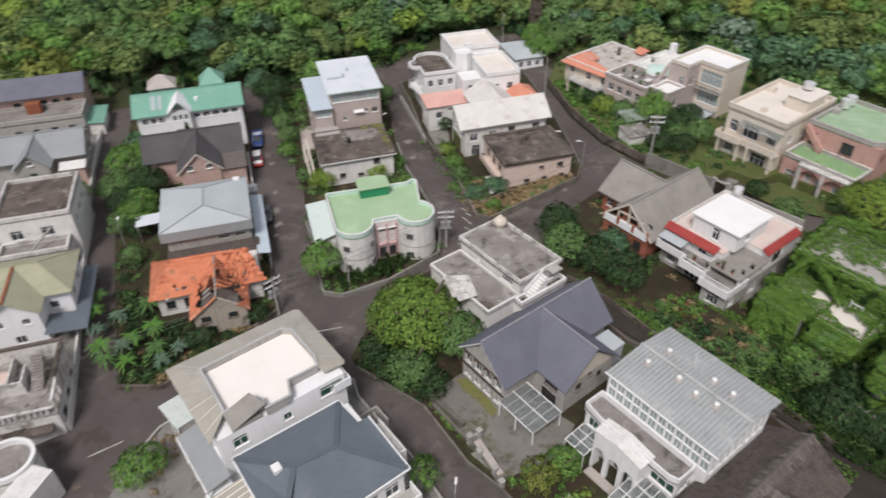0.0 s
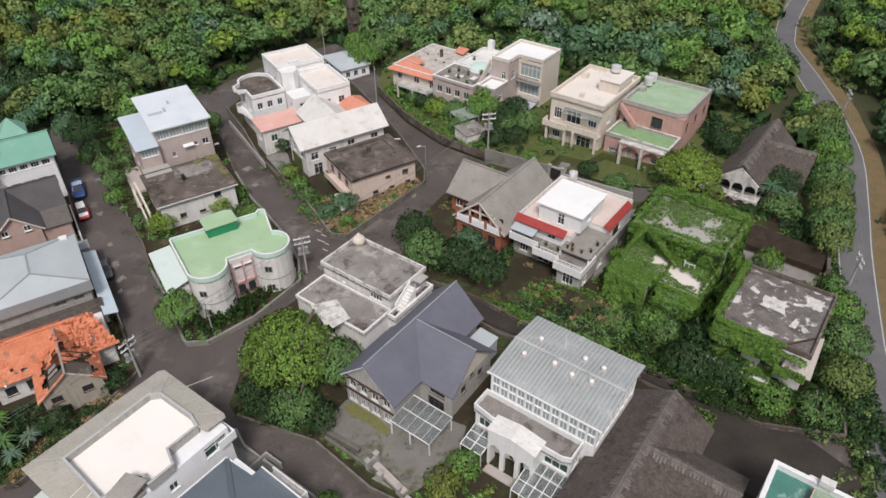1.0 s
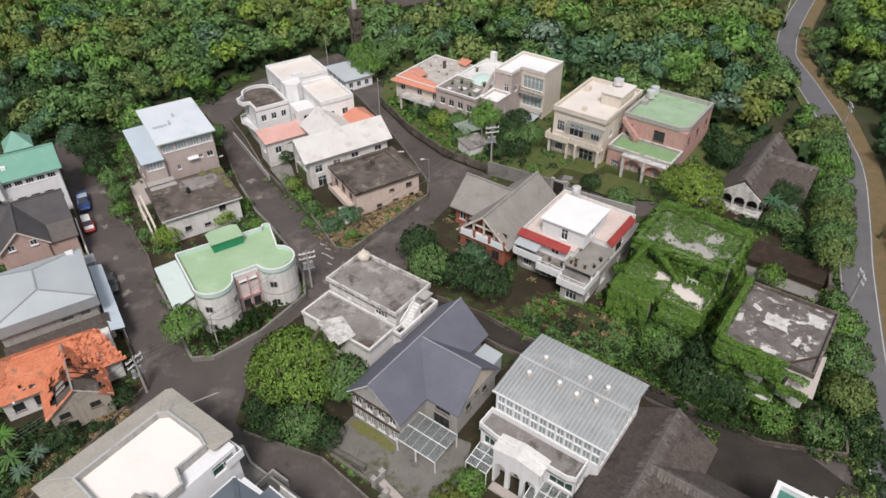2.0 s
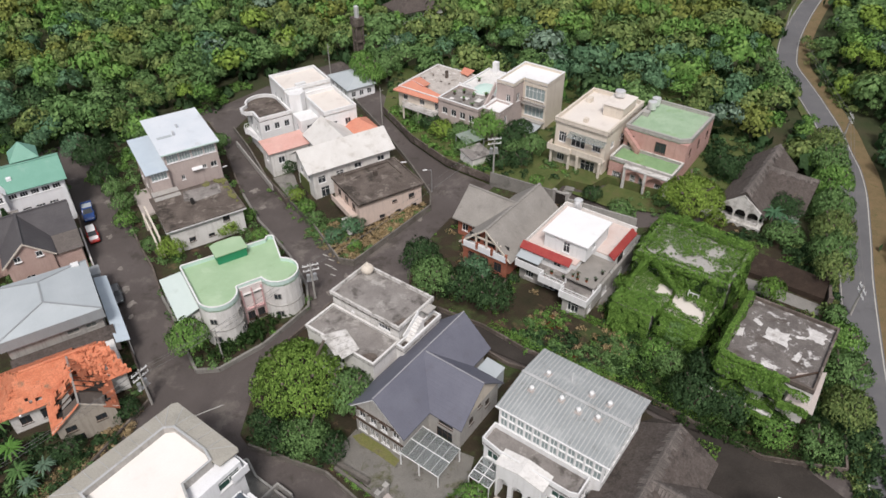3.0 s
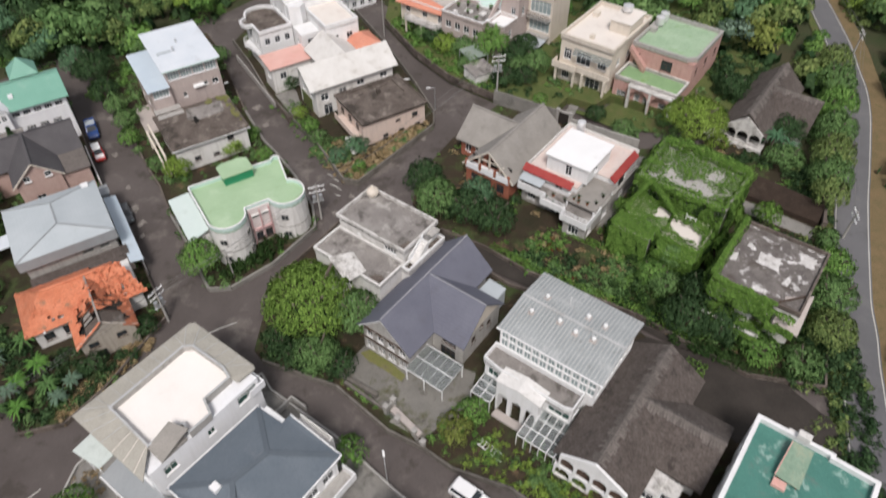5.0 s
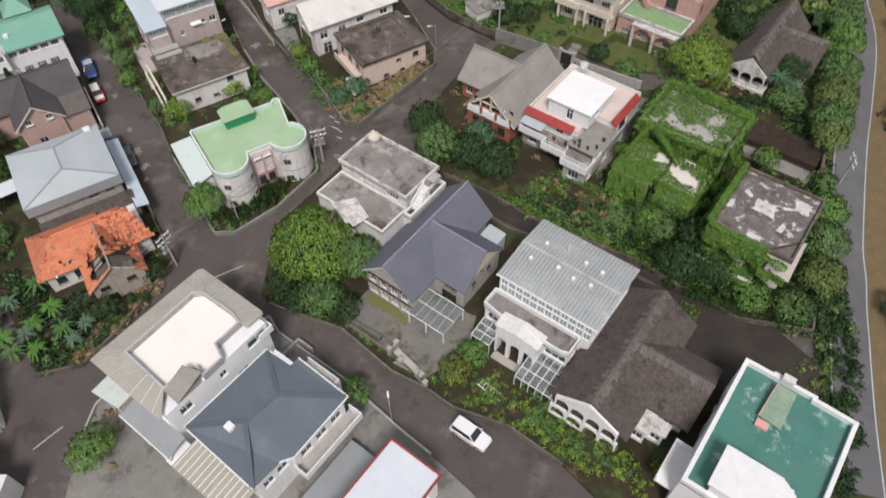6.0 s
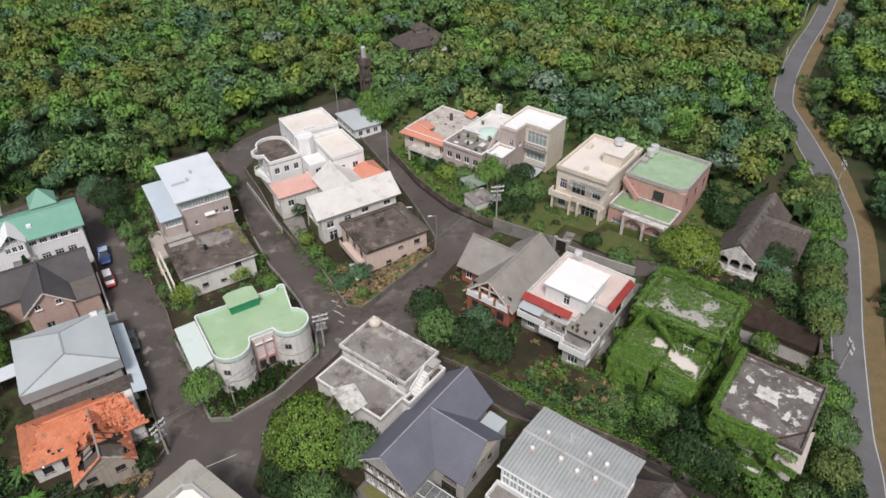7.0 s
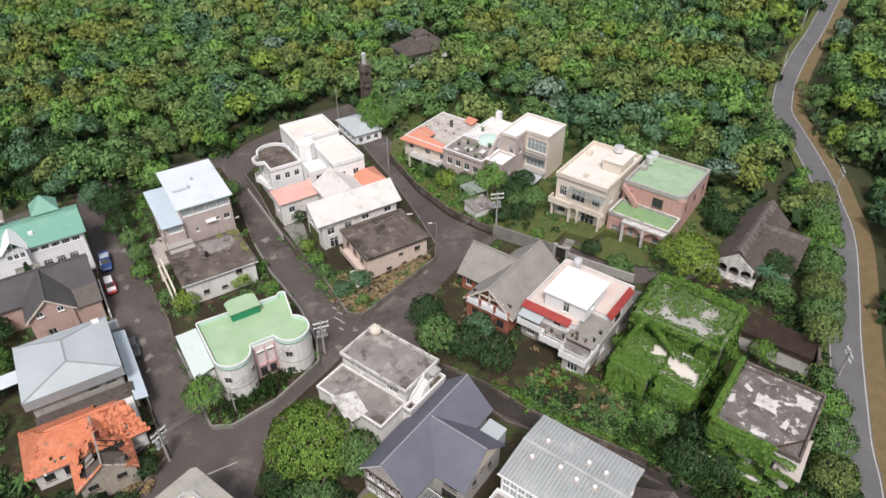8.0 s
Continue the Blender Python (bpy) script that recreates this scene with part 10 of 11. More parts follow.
thicket([(-50, 131), (-42, 146), (-46, 148), (-58, 134)], 64, (0.7, 1.6), (0.5, 0.9), "leaf_bright", "bright green scrub at the woods' edge", 0.1, 26)
thicket(PLOT_FAR_WEST, 64, (0.4, 1.0), (0.6, 1.1), "leaf_mid", "green bushes between the western houses", 0.3, 27, 0.5, (0.1, 0.12))
thicket(PLOT_MIDDLE, 86, (0.4, 1.0), (0.6, 1.1), "leaf_mid", "green bushes between the pale houses", 0.35, 28, 0.4, (0.12, 0.1))

thicket([(1, 33.5), (12, 27), (20, 16), (24, 24), (19, 31), (10.5, 31.4), (6, 37)], 150, (0.4, 0.9), (0.45, 0.8), "leaf_lime", "bright green rank grass before the shingled house", 0.35, 30, 1.6, (0.15, -0.25))
thicket([(8, 31), (13, 27.4), (19, 24), (20, 27), (12, 32)], 40, (0.5, 1.0), (0.6, 1.0), "leaf_mid", "fresh green bushes before the arcade", 0.35, 31, 3.4)
thicket([(38, 15), (45, 34), (48, 46), (45, 46), (41, 36), (36.6, 22)], 122, (0.6, 1.3), (0.7, 1.2), "leaf_dark", "green scrub between the lane and the road", 0.1, 32, 0.5)
thicket([(40, 30), (46, 42), (43, 43), (39, 36)], 43, (0.6, 1.2), (0.6, 1.0), "leaf_olive", "olive green scrub between the lane and the road", 0.1, 33, 0.5)
thicket(PLOT_TERRACE, 187, (0.5, 1.2), (0.6, 1.1), "leaf_dark", "dark green garden shrubs on the terrace", 1.45, 34, 0.5, (0.1, 0.05))
thicket([(44, 96), (50, 92), (57, 100), (50, 106), (46, 104)], 57, (0.8, 1.8), (0.8, 1.5), "leaf_dark", "dark green bushes behind the rose brick house", 1.3, 35, 0.5)
thicket([(20, 64), (27, 58), (30, 62), (24, 70)], 50, (0.35, 0.8), (0.5, 0.9), "dry_leaf", "dry brown weeds in the garden", 0.4, 36, 0.3)
thicket([(-60, 118), (-66, 104), (-62, 104), (-55, 112), (-50, 124)], 86, (0.6, 1.4), (0.6, 1.1), "leaf_bright", "fresh green bushes beside the tiled house", 0.3, 37, 0.6)


def hedge(line, w, h, mat, lab, seed, lift=0.3):
    rng = np.random.default_rng(seed)
    pts, nor = [], []
    for (x0, y0), (x1, y1) in zip(line, line[1:]):
        L = math.hypot(x1 - x0, y1 - y0)
        n = int(L * 100)
        q, u = rng.random(n), rng.uniform(-1, 1, n)
        dx, dy = (x1 - x0) / L, (y1 - y0) / L
        side = rng.integers(0, 3, n)
        off = np.where(side == 0, -w / 2, np.where(side == 1, w / 2, u * w / 2)) * rng.uniform(0.8, 1.15, n)
        z = np.where(side == 2, h, rng.uniform(0.1, 1, n) * h) * rng.uniform(0.85, 1.1, n)
        x, y = x0 + dx * L * q - dy * off, y0 + dy * L * q + dx * off
        pts.append(np.stack([x, y, ground_z(x, y) + lift + z], 1))
        nor.append(np.stack([np.where(side == 2, 0, -dy * np.sign(off)), np.where(side == 2, 0, dx * np.sign(off)), np.where(side == 2, 1, 0.2)], 1))
    single("hedge", leaf_mesh("hedge", cards(np.concatenate(pts), np.concatenate(nor), 0.14, rng), mat), mat, lab, "hedge", kind="stuff")


hedge([(6.2, 64.6), (10.8, 60.6), (15.6, 57.4), (24, 52.3), (28.8, 47.8)], 1.1, 0.9, "vine", "low bright green hedge along the lane", 1)
hedge([(28.4, 47.4), (33.6, 43.4), (41, 41.2)], 1.0, 1.2, "vine_shade_and_shrub", "dark green hedge along the lane", 2)
hedge([(17.2, 66.4), (25.6, 60.6)], 0.8, 0.7, "vine", "low bright green hedge in the garden", 3)
hedge([(27.6, 44.4), (29.6, 43.0)], 1.4, 1.0, "vine", "short bright green hedge block", 4)


def climbers(h, boxes, n, mat, lab, seed, size=0.15, skip=None, name="climbing_vine"):
    """Vines over the faces of boxes, given in the axes of a house."""
    rng = np.random.default_rng(seed)
    pts, nor = [], []
    for x0, x1, y0, y1, z0, z1, share, faces in boxes:
        k = int(n * share * 2.4)
        for f in faces:
            a, b = rng.random(k), rng.random(k)
            if f == "t":
                p = np.stack([x0 + (x1 - x0) * a, y0 + (y1 - y0) * b, np.full(k, z1)], 1)
                d = (0, 0, 1)
            elif f in "sn":
                p = np.stack([x0 + (x1 - x0) * a, np.full(k, y0 if f == "s" else y1), z0 + (z1 - z0) * b], 1)
                d = (0, -1 if f == "s" else 1, 0.3)
            else:
                p = np.stack([np.full(k, x1 if f == "e" else x0), y0 + (y1 - y0) * a, z0 + (z1 - z0) * b], 1)
                d = (1 if f == "e" else -1, 0, 0.3)
            if skip:
                ok = np.array([not skip(*q, f) for q in p])
                p = p[ok]
            bulge = np.array([0.3 + 0.55 * noise.noise(Vector(q) * 0.45) + 0.25 * noise.noise(Vector(q) * 1.3) for q in p])
            p = p + np.array(d)[None] * (bulge[:, None] + rng.uniform(-0.1, 0.2, (len(p), 1)))
            pts.append(p)
            nor.append(np.tile(np.array(d, float), (len(p), 1)))
    leaves(name, cards(np.concatenate(pts), np.concatenate(nor), size, rng), mat, h, lab)


def strands(x, y, z, f):
    """Hanging curtains of vines, parted by upright gaps showing the shade-coloured layer."""
    return f != "t" and noise.noise(Vector((x * 0.9, y * 0.9, z * 0.3))) + 0.4 * noise.noise(Vector((x * 2.3, y * 2.3, z * 0.8))) < -0.14


def roof_gap(x, y, z, f):
    """Bare concrete left on the roof and terrace of the vine house."""
    if f != "t":
        return strands(x, y, z, f)
    ragged = 0.8 * noise.noise(Vector((x * 0.8, y * 0.8, 2))) + 0.5 * noise.noise(Vector((x * 1.9, y * 1.9, 5)))
    if y > -6.4:
        olive = math.hypot((x - 10.6) / 1.5, (y + 3.2) / 1.0) < 0.9 + 0.4 * ragged
        return -4.8 + ragged < y - 0.22 * (x - 8) < -3.3 + 1.8 * ragged and 4.6 < x < 12.2 and not olive
    across = (x - 9.2) * 0.35 + (y + 10.0) * 0.94
    return abs(across) < 0.95 + 0.9 * ragged and 5.2 < x < 12.2


def vine_rim(h, line, r, n, mat, seed):
    """A fat roll of vines along an edge, given in the axes of a house."""
    rng = np.random.default_rng(seed)
    pts, nor = [], []
    for a, b in zip(line, line[1:]):
        a, b = np.array(a, float), np.array(b, float)
        k = int(n * np.linalg.norm(b - a))
        q, w = rng.random(k), rng.uniform(-0.6, math.pi + 0.6, k)
        side = np.cross((b - a) / np.linalg.norm(b - a), (0, 0, 1.0))
        d = side[None] * np.cos(w)[:, None] + np.array([0, 0, 1.0])[None] * np.sin(w)[:, None]
        c = a[None] + (b - a)[None] * q[:, None]
        rr = r * np.array([1 + 0.6 * noise.noise(Vector(p) * 0.7) for p in c])
        pts.append(c + d * rr[:, None])
        nor.append(d)
    leaves("vine_roll", cards(np.concatenate(pts), np.concatenate(nor), 0.15, rng), mat, h, "thick roll of bright vines along the parapet")


# under layer in a darker green, so the walls' shade is in its colour
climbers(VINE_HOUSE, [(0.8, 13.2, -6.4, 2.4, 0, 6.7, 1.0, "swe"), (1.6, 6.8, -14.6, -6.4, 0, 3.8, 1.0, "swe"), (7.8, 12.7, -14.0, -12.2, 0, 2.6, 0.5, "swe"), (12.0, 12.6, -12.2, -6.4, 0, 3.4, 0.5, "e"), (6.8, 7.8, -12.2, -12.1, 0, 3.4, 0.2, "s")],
         2600, "vine_shade_and_shrub", "dark shaded vines over the walls", 3)
climbers(VINE_HOUSE, [(0.8, 13.2, -6.7, 2.4, 0.6, 6.9, 1.1, "swe"), (1.5, 6.9, -14.8, -6.4, 0.3, 4.0, 1.2, "swe"), (7.7, 12.8, -14.2, -12.2, 0.3, 2.8, 0.6, "swe")], 2500, "vine", "bright green curtains of hanging vines", 1, skip=strands)
climbers(VINE_HOUSE, [(0.8, 13.2, -6.4, 2.4, 0, 6.2, 1.4, "t"), (1.6, 12.6, -12.2, -6.4, 0, 3.75, 1.0, "t"), (1.6, 6.8, -14.6, -12.2, 0, 4.1, 0.5, "t"), (7.8, 12.7, -14.0, -12.2, 0, 2.8, 0.45, "t")], 2600, "vine", "low mat of vines and moss over the roofs", 2, skip=roof_gap)
vine_rim(VINE_HOUSE, [(1.0, -6.4, 6.7), (6.5, -6.7, 6.5), (13.2, -6.5, 6.7), (13.3, 2.4, 6.7), (7.0, 2.5, 7.0), (0.9, 2.4, 6.9), (0.9, -6.3, 6.7)], 0.62, 170, "vine", 11)
vine_rim(VINE_HOUSE, [(0.9, 2.5, 7.3), (4.5, 2.6, 7.6), (9.0, 2.6, 7.3), (13.2, 2.5, 7.2)], 0.62, 150, "vine", 12)
vine_rim(VINE_HOUSE, [(1.6, -9.5, 4.2), (2.2, -8.0, 5.8), (2.9, -6.6, 6.7), (5.4, -7.6, 5.6), (8.4, -8.9, 4.0)], 0.5, 150, "vine", 13)
vine_rim(VINE_HOUSE, [(1.6, -9.0, 4.0), (1.5, -14.6, 4.1), (6.8, -14.7, 4.0), (6.9, -12.4, 3.9)], 0.5, 150, "vine", 14)
vine_rim(VINE_HOUSE, [(6.8, -12.3, 3.5), (9.6, -12.4, 3.4), (12.6, -12.3, 3.4)], 0.42, 150, "vine", 17)
vine_rim(VINE_HOUSE, [(7.7, -12.4, 3.0), (7.8, -14.1, 2.9), (12.8, -14.1, 2.8), (12.7, -11.6, 3.3), (12.7, -6.8, 3.9)], 0.48, 150, "vine", 16)
vine_rim(RUIN, [(10.0, -0.2, 6.6), (0.2, 0.3, 7.4), (0.2, 12.2, 7.4)], 0.45, 120, "vine", 15)
climbers(RUIN, [(0.2, 7.6, -0.2, 0.6, 5.2, 7.5, 0.5, "st"), (-0.2, 0.3, 0.6, 12.2, 1.0, 7.5, 0.8, "wt"), (0.2, 7.4, -1.6, 0.4, 3.0, 3.5, 0.5, "ts"), (7.4, 10.4, -1.4, 0.4, 5.4, 6.4, 0.2, "s")], 1700, "vine", "bright green vines along the roof edge", 4)
# lower wall vines take the darker green that carries painted shade
climbers(RUIN, [(0.2, 10.2, -0.2, 0.6, 0, 3.2, 0.8, "s"), (10.2, 10.4, 0.6, 12.2, 0, 5.5, 0.6, "e")], 1300, "vine_shade_and_shrub", "dark vines on the lower walls", 5)

thicket([(55, 74), (58.4, 75), (65, 90), (70.4, 104), (72.6, 112), (69, 110), (63, 98), (57, 86)], 144, (0.6, 1.6), (0.7, 1.4), "leaf_mid", "green scrub at the edge of the country road", 0.1, 40, 0.3)
thicket([(78, 118), (82, 118), (86, 146), (90, 156), (86, 158), (81, 146)], 64, (0.7, 1.6), (0.7, 1.3), "leaf_olive", "olive green scrub beside the dry verge", 0.1, 41, 0.3)


def vine_mounds(h, spots, mat, lab, seed):
    """Rounded heaps of vines on a house, given in its axes as x, y, z, radius, height."""
    rng = np.random.default_rng(seed)
    xs, ys, zs, rs, hs = (np.array(v, float) for v in zip(*spots))
    leaves("vine_mound", scatter(TEMPLATES_MOUND, xs, ys, zs, rs, hs, rng), mat, h, lab)


TEMPLATES_MOUND = [crown_template(80 + i, 420, 14, 0.085, 0.8, 0.7, (0.24, 0.4)) for i in range(3)]
vine_mounds(VINE_HOUSE, ((0.2, -8.4, 0.0, 1.2, 4.4), (0.4, -3.0, 1.0, 1.1, 5.0), (13.9, -7.4, 0.0, 1.7, 4.8), (13.6, -11.0, -0.2, 1.3, 3.4), (14.0, -2.0, 0.4, 1.1, 5.2), (3.2, -15.4, -0.2, 1.3, 2.6), (9.4, -15.0, -0.2, 1.2, 2.0)),
            "vine", "rounded heaps of bright green vines", 21)
# heaps at the wall foot, shade put into their darker green
vine_mounds(VINE_HOUSE, ((7.3, -14.0, -0.2, 1.1, 2.4), (0.6, -12.6, 0.0, 1.1, 3.0), (13.2, -13.4, -0.2, 1.2, 2.4), (5.6, -15.6, -0.4, 1.1, 2.0), (11.8, -15.2, -0.3, 1.2, 1.8)), "vine_shade_and_shrub", "dark heaps of vines at the foot of the walls", 22)
_rng = random.Random(12)
_ring = []
for _x0, _y0, _x1, _y1, _k, _z, _ra, _rb in ((1.4, -14.8, 6.8, -14.9, 7, 3.0, 0.4, 0.8), (1.5, -14.0, 1.5, -8.0, 7, 3.1, 0.4, 0.8), (7.8, -14.2, 12.6, -14.2, 7, 2.0, 0.4, 0.7), (0.8, -6.0, 0.9, 2.0, 7, 5.8, 0.4, 0.8), (1.0, -6.7, 13.0, -6.7, 10, 5.6, 0.4, 0.8), (13.3, -6.0, 13.3, 2.0, 7, 5.7, 0.4, 0.8), (1.0, 2.5, 13.0, 2.5, 12, 6.3, 0.4, 0.9)):
    for _j in range(_k):
        _q = (_j + _rng.uniform(0.1, 0.9)) / _k
        _r = _rng.uniform(_ra, _rb)
        _ring.append((_x0 + (_x1 - _x0) * _q + _rng.uniform(-0.5, 0.5), _y0 + (_y1 - _y0) * _q + _rng.uniform(-0.5, 0.5), _z - _rng.uniform(0, 0.7), _r, _r * _rng.uniform(1.1, 1.7)))
vine_mounds(VINE_HOUSE, _ring, "vine", "uneven heaps of bright green vines", 24)
vine_mounds(RUIN, ((0.6, 0.2, 5.4, 1.0, 2.0), (3.2, -0.2, 5.6, 1.1, 1.8), (6.0, -0.3, 5.2, 1.1, 1.9), (0.2, 4.0, 5.6, 0.9, 1.8), (0.1, 8.0, 5.8, 0.9, 1.7), (8.4, -0.9, 4.6, 1.0, 1.6), (1.6, -1.4, 2.0, 1.2, 2.2), (5.0, -1.5, 1.8, 1.2, 2.2)),
            "vine", "bright green vines hanging over the roof edge", 23)

thicket([(-22.6, 49), (-13.8, 44.4), (-13.2, 46), (-14, 49)], 34, (0.5, 1.2), (0.7, 1.3), "leaf_mid", "green undergrowth behind the street wall", 0.35, 42, 0.2)
thicket([(-13, 44.2), (-8.2, 40.2), (-8, 41.2), (-12.4, 44.8)], 18, (0.3, 0.6), (0.6, 1.1), "leaf_olive", "olive green plants along the stone garden wall", 0.35, 43, 0.2)
thicket([(10, 62), (19, 56.6), (22.6, 60), (16.6, 66), (12.6, 68)], 50, (0.35, 0.8), (0.4, 0.8), "dry_leaf", "dry brown grass before the white house", 0.4, 44, 0.3)

thicket([(-15.4, 80.6), (-13.2, 80.4), (-8.2, 86.2), (-2.6, 93.0), (-4.2, 93.6), (-9.4, 88)], 80, (0.4, 0.9), (0.7, 1.2), "dry_leaf", "tall dry brown grass inside the corner wall", 0.4, 45, 0.1)
thicket([(19.3, 61.9), (25.1, 65), (27.2, 61.8), (22, 58.2)], 30, (0.4, 0.9), (0.5, 0.9), "dry_leaf", "dry brown weeds in the neglected garden", 0.4, 46, 0.1)
thicket([(17.6, 60), (24.6, 54.6), (27.4, 57.6), (22, 61.6)], 60, (0.5, 1.1), (0.7, 1.2), "leaf_mid", "fresh green bushes in the neglected garden", 0.4, 47, 0.1)

_garden = [(9.6, 61.4), (15.4, 58), (24, 52.8), (30, 47.8), (36, 45.5), (38, 50), (31, 56), (27, 63), (21, 68), (12, 68)]
thicket(_garden, 190, (0.35, 1.0), (0.6, 1.1), "leaf_bright", "rank fresh green weeds in the neglected garden", 0.4, 60, 0.3, (0.13, -0.12))
thicket(_garden, 150, (0.5, 1.2), (0.7, 1.2), "leaf_mid", "green bushes in the neglected garden", 0.4, 61, 0.3, (0.1, -0.05))
thicket(_garden, 60, (0.3, 0.8), (0.5, 0.9), "dry_leaf", "tan dry grass in the neglected garden", 0.4, 62, 0.3, (0.16, 0.12))
thicket([(13.4, 63.6), (16.4, 61.2), (18.2, 63), (15, 66)], 6, (0.4, 0.8), (0.7, 1.2), "red_leaf", "reddish shrubs before the white house", 0.4, 63, 0.2)
thicket(PLOT_TERRACE, 240, (0.3, 0.9), (0.5, 0.9), "leaf_bright", "fresh green plants on the terrace lawn", 1.45, 64, 0.4, (0.16, 0.12))
thicket([(-14.4, 81), (-8.4, 86.4), (-2.4, 93.2), (-3.6, 96), (-9.6, 90.6), (-16.8, 83.6)], 120, (0.3, 0.75), (0.8, 1.4), "dry_leaf", "tall tan dry grass inside the corner wall", 0.4, 65, 0.1)
thicket([(-20.6, 88.6), (-15.6, 81.4), (-13, 83.6), (-17.4, 90)], 60, (0.3, 0.7), (0.6, 1.1), "dry_leaf", "dry tan grass on the corner plot", 0.4, 66, 0.1)
thicket([(-46, 40), (-43.2, 39), (-37.2, 50.4), (-38.4, 54), (-42, 48)], 70, (0.3, 0.8), (0.6, 1.0), "dry_leaf", "tan dry weeds beside the street", 0.3, 67, 0.2)

# ---------------------------------------------------------------- poles, lamps, wires, cars
def utility_pole(x, y, h, turn, lab, arms=2, drum=True):
    t = thing("utility_pole", x, y, float(ground_z(x, y)) + 0.03, turn, lab, "utility pole", "utility poles of the village")
    part("pole", MB().tube(0, 0, -0.4, h, 0.17, 0.11, 12), "pole_concrete", t)
    for i in range(arms):
        z = h - 0.4 - i * 0.85
        arm = part("crossarm", MB().box(-1.15, -0.06, z - 0.06, 1.15, 0.06, z + 0.06), "clean_white", t)
        for u in (-1.0, -0.35, 0.4, 1.05):
            part("insulator", MB().tube(u, 0, z + 0.06, z + 0.32, 0.07, 0.045, 8), "clean_white", arm)
    if drum:
        for u in (-0.45, 0.45):
            part("transformer", MB().tube(u, 0.28, h - 3.2, h - 2.2, 0.27, 0.27, 12), "galvanised", t)
        part("bracket", MB().box(-0.8, 0.05, h - 3.3, 0.8, 0.5, h - 3.2), "galvanised", t)
    return t


POLES = ((-18.4, 72.6, 6.5, 20, "concrete utility pole with white crossarms at the junction", True), (-36.3, 54.3, 6.3, 60, "concrete utility pole with transformers at the street corner", True),
         (8.9, 99.4, 9.2, 10, "concrete utility pole with transformers beside the terrace wall", True), (74.0, 110.0, 4.8, 80, "utility pole with white crossarms beside the country road", False),
         (53.6, 64.0, 5.0, 80, "utility pole with white crossarms beside the country road", False), (85.2, 164.6, 5.0, 60, "utility pole beside the country road", False),
         (104.5, 198, 5.0, 60, "utility pole beside the country road", False))
for _x, _y, _h, _t, _lab, _d in POLES:
    utility_pole(_x, _y, _h, _t, _lab, 2, _d)


def thin_pole(x, y, h, lab):
    t = thing("pole", x, y, float(ground_z(x, y)), 0, lab, "pole")
    part("shaft", MB().tube(0, 0, -0.3, h, 0.11, 0.07, 10), "pole_concrete", t)
    part("cap", MB().tube(0, 0, h, h + 0.15, 0.09, 0.05, 10), "galvanised", t)
    part("hook", MB().beam((0, 0, h - 0.5), (0.5, 0, h - 0.4), 0.06), "galvanised", t)


thin_pole(-25.6, 149.2, 7.6, "thin bare concrete pole beside the shed")
thin_pole(-11.9, 123.6, 7.8, "thin bare concrete pole beside the street")
thin_pole(-29.2, 61.6, 5.4, "thin wooden pole in the corner garden")


def street_lamp(x, y, h, turn, lab):
    t = thing("street_lamp", x, y, float(ground_z(x, y)), turn, lab, "street lamp", "street lamps of the village")
    part("pole", MB().tube(0, 0, -0.3, h, 0.08, 0.05, 10), "galvanised", t)
    part("arm", MB().beam((0, 0, h - 0.05), (0.9, 0, h + 0.15), 0.06), "galvanised", t)
    head = part("head", MB().slab([(0.8, -0.13, h + 0.26), (1.5, -0.11, h + 0.28), (1.5, 0.11, h + 0.28), (0.8, 0.13, h + 0.26)], 0.12), "clean_white", t)
    part("lens", MB().box(0.95, -0.09, h + 0.1, 1.4, 0.09, h + 0.14), "pale_glass", head)


street_lamp(-1.7, 98.2, 4.4, 200, "grey street lamp on the corner of the lane")
street_lamp(-38.8, 101.4, 4.6, 40, "grey street lamp beside the tiled house")
street_lamp(-6.4, 31.4, 4.0, 100, "grey street lamp beside the lower street")
street_lamp(-65.0, 61.7, 4.4, 120, "grey street lamp beside the side street")


def wire(a, b, sag, lab):
    mb = MB()
    p = [Vector(a).lerp(Vector(b), i / 14) - Vector((0, 0, sag * 4 * (i / 14) * (1 - i / 14))) for i in range(15)]
    for q, r in zip(p, p[1:]):
        mb.beam(q, r, 0.026)
    single("cable", mb, "cable_grey", lab, "cable", "overhead cables")


def arm_at(i, u, k=0):
    x, y, h, t = POLES[i][:4]
    return (x + u * math.cos(radians(t)), y + u * math.sin(radians(t)), float(ground_z(x, y)) + h - 0.1 - 0.85 * k)


for _u, _k in ((-1.0, 0), (1.05, 0), (-0.3, 1)):
    wire(arm_at(1, _u, _k), arm_at(0, _u, _k), 0.8, "thin grey overhead cable over the junction")
    wire(arm_at(0, _u, _k), arm_at(2, _u, _k), 1.0, "thin grey overhead cable along the lane")
    wire(arm_at(1, _u, _k), (-56.0 + _u, 31.5, 6.4 - 0.8 * _k), 1.0, "thin grey overhead cable over the street")
    wire(arm_at(4, _u, _k), arm_at(3, _u, _k), 1.0, "thin grey overhead cable along the country road")
    wire(arm_at(3, _u, _k), arm_at(5, _u, _k), 1.0, "thin grey overhead cable along the country road")
    wire(arm_at(5, _u, _k), arm_at(6, _u, _k), 0.8, "thin grey overhead cable along the country road")
wire(arm_at(1, 0.4, 1), (-29.2, 61.6, 4.8), 0.4, "thin grey house cable")


